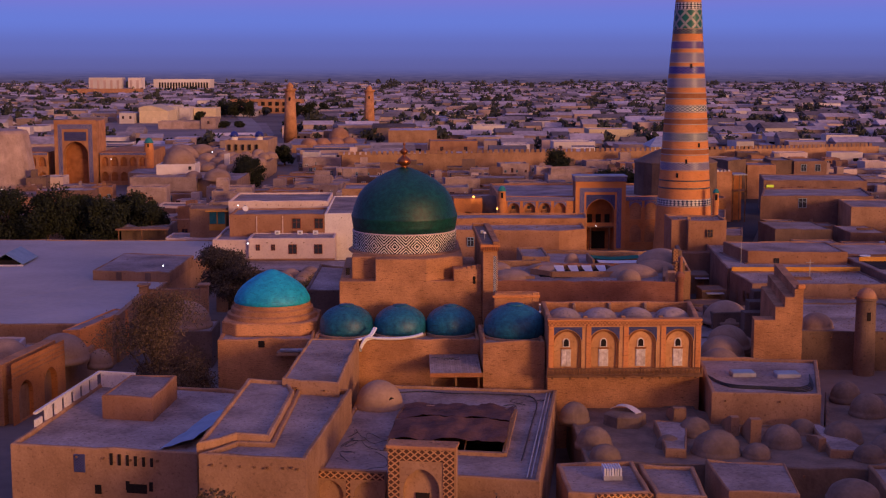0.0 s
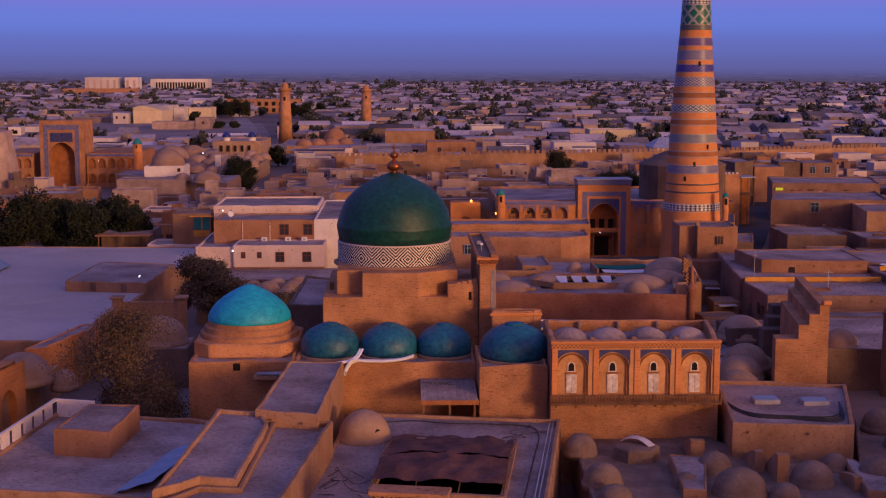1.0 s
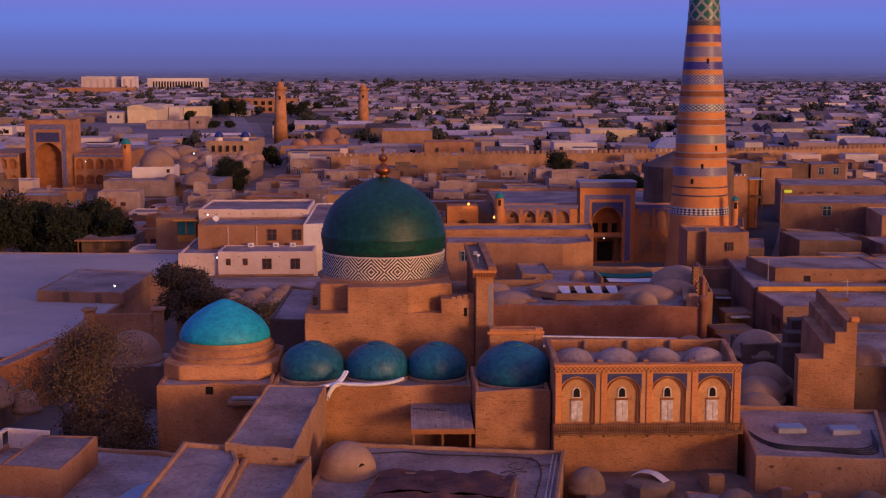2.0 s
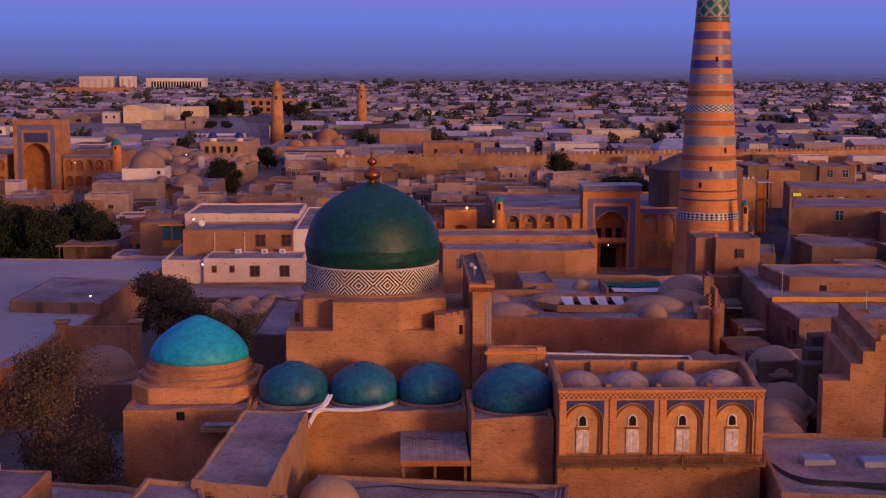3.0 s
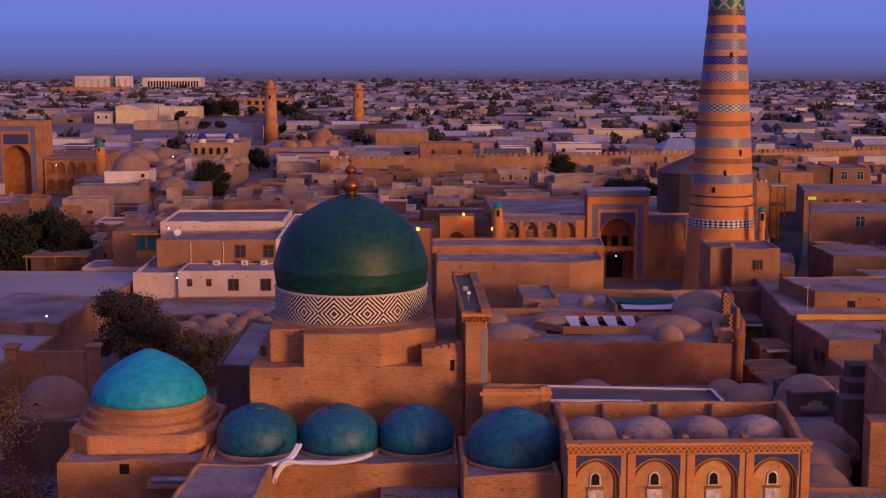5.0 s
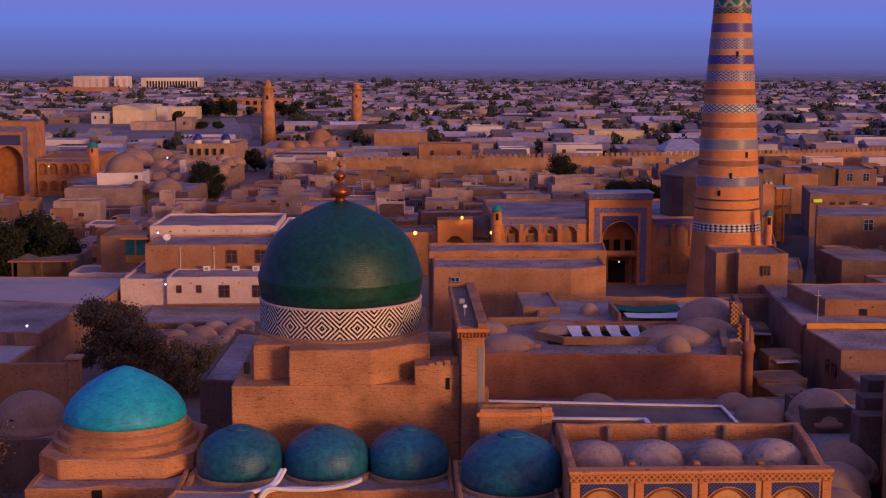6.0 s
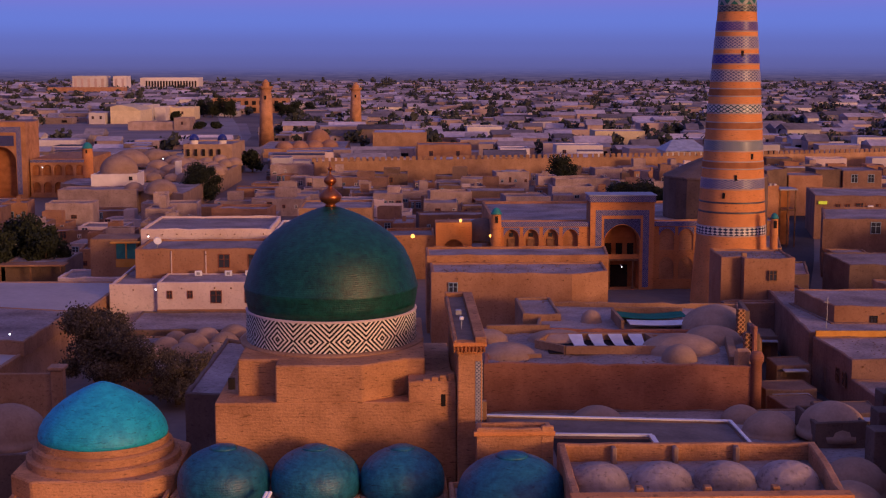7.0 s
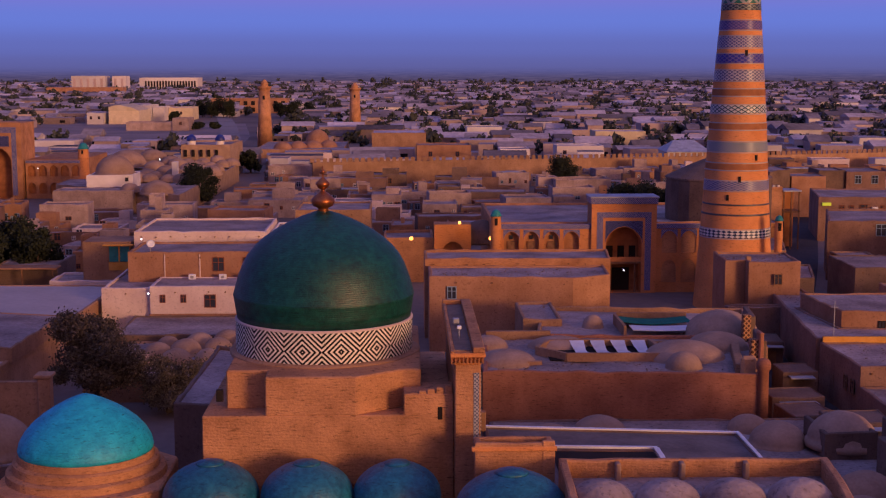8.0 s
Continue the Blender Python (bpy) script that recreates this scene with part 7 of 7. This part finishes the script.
def plain_house(x0, x1, y0, y1, h, wall, label, roof=None, wins=0, pitched=0.0):
    ob = house(rect(x0, x1, y0, y1), h, label, drop=0.3, wall=wall, roof=roof)
    for k in range(wins):
        x = x0 + (x1 - x0) * (k + 0.5) / wins
        window(ob, x, y0 - 0.02, h * 0.45, 1.3, 1.7, WOOD_RED)
    if pitched:
        bm = bmesh.new()
        my = (y0 + y1) / 2
        v = [bm.verts.new(p) for p in ((x0 - 0.5, y0 - 0.5, h + 0.1), (x1 + 0.5, y0 - 0.5, h + 0.1), (x1 - pitched, my, h + pitched), (x0 + pitched, my, h + pitched), (x1 + 0.5, y1 + 0.5, h + 0.1), (x0 - 0.5, y1 + 0.5, h + 0.1))]
        for f in ((0, 1, 2, 3), (1, 4, 2), (4, 5, 3, 2), (5, 0, 3), (0, 5, 4, 1)):
            bm.faces.new([v[i] for i in f])
        part("pitched_roof", bm, roof or METAL, ob)
    return ob


plain_house(58, 74, 520, 532, 6.0, TOWN_WHITE, "distant whitewashed house with three windows", TOWN_ROOF, 3)
plain_house(82, 102, 596, 612, 7.2, YELLOW, "distant pale yellow house", TOWN_ROOF, 0)
plain_house(33, 48, 640, 655, 7.0, TOWN_WHITE, "distant white long house", TOWN_ROOF, 2)
plain_house(38, 48, 512, 524, 5.4, TOWN_WHITE, "distant white house with a dark window", TOWN_ROOF, 2)
plain_house(92, 106, 500, 516, 5.0, TOWN_WHITE, "distant house with a hipped metal roof", METAL, 0, 3.5)
plain_house(10, 28, 508, 522, 7.0, ADOBE_PINK, "distant square adobe house with two windows", None, 2)
plain_house(-6, 14, 560, 585, 8.5, ADOBE, "distant long brick hall", TOWN_ROOF)
gable = plain_house(-160.6, -143.5, 836, 872, 7.6, YELLOW, "distant pale yellow hall with a low gable", TOWN_ROOF)
bm = bmesh.new()
gf = bm.faces.new([bm.verts.new(p) for p in ((-160.6, 835.9, 7.5), (-143.5, 835.9, 7.5), (-148, 835.9, 9.4), (-154, 835.9, 10.7), (-157.5, 835.9, 10.5), (-160.6, 835.9, 9.6))])
ge = bmesh.ops.extrude_face_region(bm, geom=[gf])
bmesh.ops.translate(bm, verts=[v for v in ge["geom"] if isinstance(v, bmesh.types.BMVert)], vec=(0, 36, 0))
part("gable_roof", bm, YELLOW, gable)
plain_house(-143.2, -136.4, 878, 900, 8.2, TOWN_WHITE, "distant white hall between two yellow ones", METAL)
plain_house(-152, -143.6, 878, 900, 9.4, TOWN_WHITE, "distant white hall behind the yellow gable", METAL)
plain_house(-136, -121.5, 892, 915, 7.6, YELLOW, "distant yellow square building with one window", METAL, 1)
plain_house(-172, -163, 832, 850, 6.4, TOWN_WHITE, "distant white annex beside the yellow hall", METAL, 2)
plain_house(-135.5, -112, 758, 772, 4.3, ADOBE_HAZED, "distant low clay compound", None, 0)
plain_house(-111.8, -103.5, 757, 775, 6.3, ADOBE_HAZED, "distant clay gatehouse beside the compound", None, 1)
for k, (x, y, h, r) in enumerate(((-122, 935, 12, 6), (-115, 925, 11, 6), (-108, 930, 13, 7), (-103, 920, 11, 5), (-128, 862, 7, 3.5), (-100, 772, 3.5, 3.5), (-106, 768, 3, 3), (-93, 775, 3.5, 3), (-72, 930, 10, 5), (-62, 905, 12, 6), (-53, 915, 10, 6), (-46, 700, 8, 5), (-58, 690, 8, 4), (-42, 480, 7, 3.6))):
    tree(x, y, 0, h, r, LEAF_DARK, "dark broadleaf tree beside the open square", 60 + k, 2200, size=0.5)
sq = bmesh.new()
sq.faces.new([sq.verts.new(p) for p in ((-205, 605, 0.015), (-60, 598, 0.015), (-66, 700, 0.015), (-84, 840, 0.015), (-215, 850, 0.015))])
structure("open_square", sq, material("bare_sandy_earth", (0.25, 0.195, 0.18), (0.38, 0.30, 0.28), scale=0.04, fine=0.5, bump=0.4), "bare sandy open square beyond the old town", "ground")
road = strip(bmesh.new(), smooth_line([(-60, 560, 0.02), (-64, 610, 0.02), (-78, 720, 0.02), (-90, 810, 0.02), (-112, 960, 0.02), (-134, 1125, 0.02)], 6), 9.0, 0.04)
structure("road", road, material("pale_dusty_road", (0.30, 0.25, 0.235), (0.42, 0.36, 0.34), scale=0.05, fine=0.8, bump=0.2), "pale dusty road leaving the open square", "road")
for x0, x1, y, h in ((-384, -344, 1690, 20), (-336, -320, 1690, 20)):
    ob = house(rect(x0, x1, y, y + 25), h, "far white apartment block", wall=TOWN_WHITE, roof=TOWN_WHITE, name="apartment_block", category="building")
    for k in range(int((x1 - x0) / 8)):
        part("window_strip", boxed(x0 + 2 + 8 * k, x0 + 5 + 8 * k, y - 0.3, y + 0.1, 3, h - 3), TOWN_WALL, ob)
pal = house(rect(-323, -250, 1790, 1830), 17, "far white colonnaded public building", wall=TOWN_WHITE, roof=TOWN_WHITE, name="public_building", category="building")
# gaps between columns are black strips: painted shade on a plain wall
for k in range(18):
    part("column_gap", boxed(-316 + 3.6 * k, -314 + 3.6 * k, 1789.5, 1790.2, 1, 13), DARK, pal)
ob = house(rect(-360, -282, 1480, 1500), 10, "far sand-coloured row of shops", wall=ADOBE_PINK, roof=TOWN_ROOF, name="shop_row", category="building")
# arches painted as black blocks on the wall, for their inner shade
for k in range(12):
    part("arch_opening", boxed(-356 + 6.2 * k, -353 + 6.2 * k, 1479.6, 1480.2, 1, 6), DARK, ob)
ob = house(rect(-127, -74, 1010, 1030), 10, "far arcaded brick building", wall=ADOBE_PINK, roof=TOWN_ROOF, name="arcaded_building", category="building")
# two rows of arches, their shade painted as black blocks
for k in range(10):
    for z in (1, 5.6):
        part("arch_opening", boxed(-125 + 5.2 * k, -122.4 + 5.2 * k, 1009.6, 1010.2, z, z + 2.8), DARK, ob)

# ---- town between and beyond ----
KEEP = [(-112, -5, 80, 262), (-10, 60, 80, 236), (1, 66, 236, 300), (-122, -70, 385, 432), (-84, -40, 352, 492), (-58, -14, 540, 632), (60, 120, 140, 310), (-190, -62, 612, 832), (-165, -95, 830, 945), (8, 30, 500, 526), (36, 50, 505, 528), (55, 78, 512, 536), (78, 128, 492, 520), (80, 104, 590, 615), (20, 46, 632, 660), (-8, 16, 552, 590),
        (-92, -62, 815, 1000), (-16, 2, 282, 304), (-165, -100, 320, 360), (-20, -10, 735, 750), (40, 55, 408, 428), (50, 76, 322, 342), (-55, -40, 385, 405), (50, 120, 640, 690), (-98, -50, 240, 264), (60, 78, 236, 330), (78, 116, 300, 376), (86, 112, 376, 410)]


def blocked(x, y, r):
    for a, b, c, d in KEEP:
        if a - r < x < b + r and c - r < y < d + r:
            return True
    # the rampart
    if -22 < x < 172:
        yw = 441 + x * 0.22
        if abs(y - yw) < r + 3:
            return True
    return False


rng = random.Random(77)
WALLS = (ADOBE_HAZED, ADOBE_HAZED, ADOBE_ROSE, ADOBE_HAZED, ADOBE_PINK, ADOBE_DARK, PINK_WHITE)
near_count = 0
y = 246.0
spots = []
while y < 2260:
    step = 10.5 if y < 480 else 13 + y * 0.006
    half = 0.36 * y + 45
    x = -half
    while x < half:
        w = (rng.choice((5, 6, 8, 10, 13)) if y < 480 else rng.choice((6, 8, 10, 13, 17))) * rng.uniform(0.8, 1.2)
        jx, jy = rng.uniform(-2, 2), rng.uniform(-3, 3)
        if not blocked(x + w / 2 + jx, y + jy, w * 0.5) and rng.random() < 0.9:
            spots.append((x + w / 2 + jx, y + jy, w, step * rng.uniform(0.55, 0.8)))
        x += w + rng.choice((0.6, 1.0, 3.5, 7.0))
    y += step
for x0, x1, y0, y1 in ((62, 130, 95, 140), (-125, -52, 85, 150), (122, 150, 140, 246)):
    yy = y0
    while yy < y1:
        xx = x0
        while xx < x1:
            w = rng.uniform(9, 15)
            spots.append((xx + w / 2, yy + rng.uniform(-2, 2), w, 11))
            xx += w + 1.5
        yy += 15
spots.sort(key=lambda s: s[1])

far = {"w": ([], []), "r": ([], []), "k": ([], [])}


def far_face(key, pts):
    v, f = far[key]
    b = len(v)
    v += pts
    f.append(tuple(range(b, b + len(pts))))


for x, y, w, d in spots:
    h = rng.choice((2.6, 3.0, 3.4, 3.8, 4.4, 5.0, 5.8)) + rng.uniform(-0.3, 0.3)
    deg = rng.uniform(-7, 7)
    if y < 470 and near_count < 290 and abs(x) < 0.36 * y + 30:
        near_count += 1
        pts = turned_rect(x, y, w, d, deg)
        m = rng.choice(WALLS)
        ob = house(pts, h, "flat-roofed adobe town house with mud roof", wall=m, drop=rng.choice((0.15, 0.3, 0.5)), group="town houses", worn=0.09)
        a, b = Vector(pts[0]), Vector(pts[1])
        for k in range(rng.choice((1, 2, 3, 4))):
            p = a.lerp(b, (k + rng.uniform(0.3, 0.7)) / 4)
            window(ob, p.x, p.y, h * 0.5 - 0.2, rng.choice((0.7, 1.2)), rng.choice((0.8, 1.4)), rng.choice((WOOD_RED, WHITE, BLUE_METAL)), deg)
        q = rng.random()
        if q < 0.45:
            c = turned_rect(x + rng.uniform(-w / 5, w / 5), y + rng.uniform(-1, 2), w * rng.uniform(0.25, 0.45), d * 0.4, deg)
            part("roof_room", parapet_walls(c, h - 0.3, h + rng.uniform(1.2, 2.4), 0.1, 0.25), m, ob)
            part("roof_room_roof", roof_sheet(c, h + 1.15, 0.1), MUD_ROOF, ob)
        elif q < 0.6:
            part("chimney", boxed(x - 0.35, x + 0.35, y - 0.35, y + 0.35, h - 0.5, h + 0.9, 0.06), m, ob)
        elif q < 0.7:
            part("roof_sheet_metal", prism(turned_rect(x, y, w * 0.5, d * 0.5, deg), h - 0.1, h + 0.02, 0), METAL, ob)
        continue
    z0 = ground_height(x, y)
    key = "k" if rng.random() < 0.24 else "w"
    c = turned_rect(x, y, w, d, deg)
    lo = [(p[0], p[1], z0) for p in c]
    hi = [(p[0], p[1], z0 + h) for p in c]
    for i in range(4):
        j = (i + 1) % 4
        b = len(far[key][0])
        far[key][0].extend((lo[i], lo[j], hi[j], hi[i]))
        far[key][1].append((b, b + 1, b + 2, b + 3))
    if rng.random() < min(0.55, 0.1 + y / 2500):
        e = turned_rect(x, y, w + 1, d + 1, deg)
        rise = rng.uniform(1.2, 2.6)
        a_ = ((e[0][0] + e[3][0]) / 2, (e[0][1] + e[3][1]) / 2, z0 + h + rise)
        b_ = ((e[1][0] + e[2][0]) / 2, (e[1][1] + e[2][1]) / 2, z0 + h + rise)
        E0, E1, E2, E3 = [(p[0], p[1], z0 + h) for p in e]
        v, f = far["r"]
        n0 = len(v)
        v.extend((E0, E1, E2, E3, a_, b_))
        f.extend(((n0, n0 + 1, n0 + 5, n0 + 4), (n0 + 2, n0 + 3, n0 + 4, n0 + 5), (n0 + 3, n0, n0 + 4), (n0 + 1, n0 + 2, n0 + 5)))
    else:
        v, f = far["r"]
        n0 = len(v)
        v.extend([(p[0], p[1], z0 + h + 0.003) for p in c])
        f.append((n0, n0 + 1, n0 + 2, n0 + 3))
    if y < 1300:
        # dark openings and an annex
        for k in range(rng.choice((1, 2, 3))):
            a, b2 = Vector(c[0]), Vector(c[1])
            p = a.lerp(b2, rng.uniform(0.1, 0.85))
            q2 = p + (b2 - a).normalized() * rng.uniform(1.0, 2.4)
            far.setdefault("o", ([], []))
            v, f = far["o"]
            n0 = len(v)
            n_ = Vector((0, -0.06))
            v.extend([(p.x, p.y - 0.06, z0 + 0.8), (q2.x, q2.y - 0.06, z0 + 0.8), (q2.x, q2.y - 0.06, z0 + h * 0.62), (p.x, p.y - 0.06, z0 + h * 0.62)])
            f.append((n0, n0 + 1, n0 + 2, n0 + 3))


def stuff(name, data, mat, label, category):
    me = bpy.data.meshes.new(name)
    me.from_pydata(data[0], [], data[1])
    me.materials.append(mat)
    return tagged(new(name, me), label, category, kind="stuff")


stuff("distant_town_walls", far["w"], TOWN_WALL, "clay walls of the distant low-rise town", "town")
stuff("distant_town_whitewash", far["k"], TOWN_WHITE, "whitewashed walls in the distant town", "town")
stuff("distant_town_roofs", far["r"], TOWN_ROOF, "grey and clay roofs of the distant town", "town")
stuff("distant_town_openings", far["o"], DARK, "dark doors and windows in the distant town", "town")

# unseen tall houses added to cast shade over the sunken domes
for pts, h in (([(46, 70), (62, 68), (62, 84), (46, 86)], 9.6), ([(50, 88), (66, 88), (66, 104), (50, 104)], 9.4), ([(66, 60), (84, 60), (84, 90), (66, 90)], 10.5)):
    house(pts, h, "plain unseen two-storey adobe house added to shade the lanes", group="lane houses")

# unseen town added behind and below the viewpoint, for low-sun shadows and reflections
back_w, back_r = ([], []), ([], [])
for k in range(420):
    x, y = rng.uniform(-190, 190), rng.uniform(-230, 74)
    w, d, h = rng.uniform(8, 16), rng.uniform(8, 16), rng.uniform(4.5, 8.5)
    c = turned_rect(x, y, w, d, rng.uniform(-12, 12))
    for i in range(4):
        j = (i + 1) % 4
        n0 = len(back_w[0])
        back_w[0].extend(((*c[i], 0), (*c[j], 0), (*c[j], h), (*c[i], h)))
        back_w[1].append((n0, n0 + 1, n0 + 2, n0 + 3))
    n0 = len(back_r[0])
    back_r[0].extend([(*p, h + 0.003) for p in c])
    back_r[1].append((n0, n0 + 1, n0 + 2, n0 + 3))
stuff("near_town_walls", back_w, TOWN_WALL, "unseen clay house walls added round the viewpoint for low-sun shadows", "town")
stuff("near_town_roofs", back_r, TOWN_ROOF, "flat roofs of the unseen houses added round the viewpoint", "town")

# trees between the houses
tv, tf = [], []
for k in range(3400):
    y = 560 + 1700 * rng.random() ** 1.15
    x = rng.uniform(-0.36 * y - 30, 0.36 * y + 30)
    if blocked(x, y, 3):
        continue
    z0 = ground_height(x, y)
    r = rng.uniform(1.1, 2.5) * (1 + y * 0.0004)
    for c in range(rng.choice((1, 1, 2, 3))):
        cx, cy = x + rng.uniform(-r, r) * 1.4 * (c > 0), y + rng.uniform(-2, 2)
        hh = r * rng.uniform(1.0, 1.7)
        for q in range(30 if y < 1400 else 18):
            d = Vector((rng.gauss(0, 1), rng.gauss(0, 1), rng.gauss(0, 1))).normalized()
            p = Vector((cx, cy, z0 + hh * 0.95)) + Vector((d.x * r, d.y * r, d.z * hh * 0.8)) * rng.random() ** 0.4
            u = Vector((rng.gauss(0, 1), rng.gauss(0, 1), rng.gauss(0, 1))).normalized() * r * 0.42
            v = u.orthogonal().normalized() * r * 0.36
            n0 = len(tv)
            tv += [tuple(p - u), tuple(p + v), tuple(p + u), tuple(p - v)]
            tf.append((n0, n0 + 1, n0 + 2, n0 + 3))
stuff("distant_trees", (tv, tf), LEAF_FAR, "dark tree crowns scattered through the distant town", "trees")
# glowing backdrop ring, haze painted on it, for the plain beyond the town
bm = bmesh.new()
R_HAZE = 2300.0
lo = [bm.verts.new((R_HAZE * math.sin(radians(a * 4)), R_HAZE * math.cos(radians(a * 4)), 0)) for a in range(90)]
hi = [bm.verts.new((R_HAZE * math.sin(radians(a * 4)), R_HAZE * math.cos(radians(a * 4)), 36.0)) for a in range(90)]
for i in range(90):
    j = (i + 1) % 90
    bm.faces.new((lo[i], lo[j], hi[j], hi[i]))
structure("backdrop", bm, HAZE, "backdrop with painted haze: blue-violet plain fading into the evening sky", "backdrop", smooth=True)
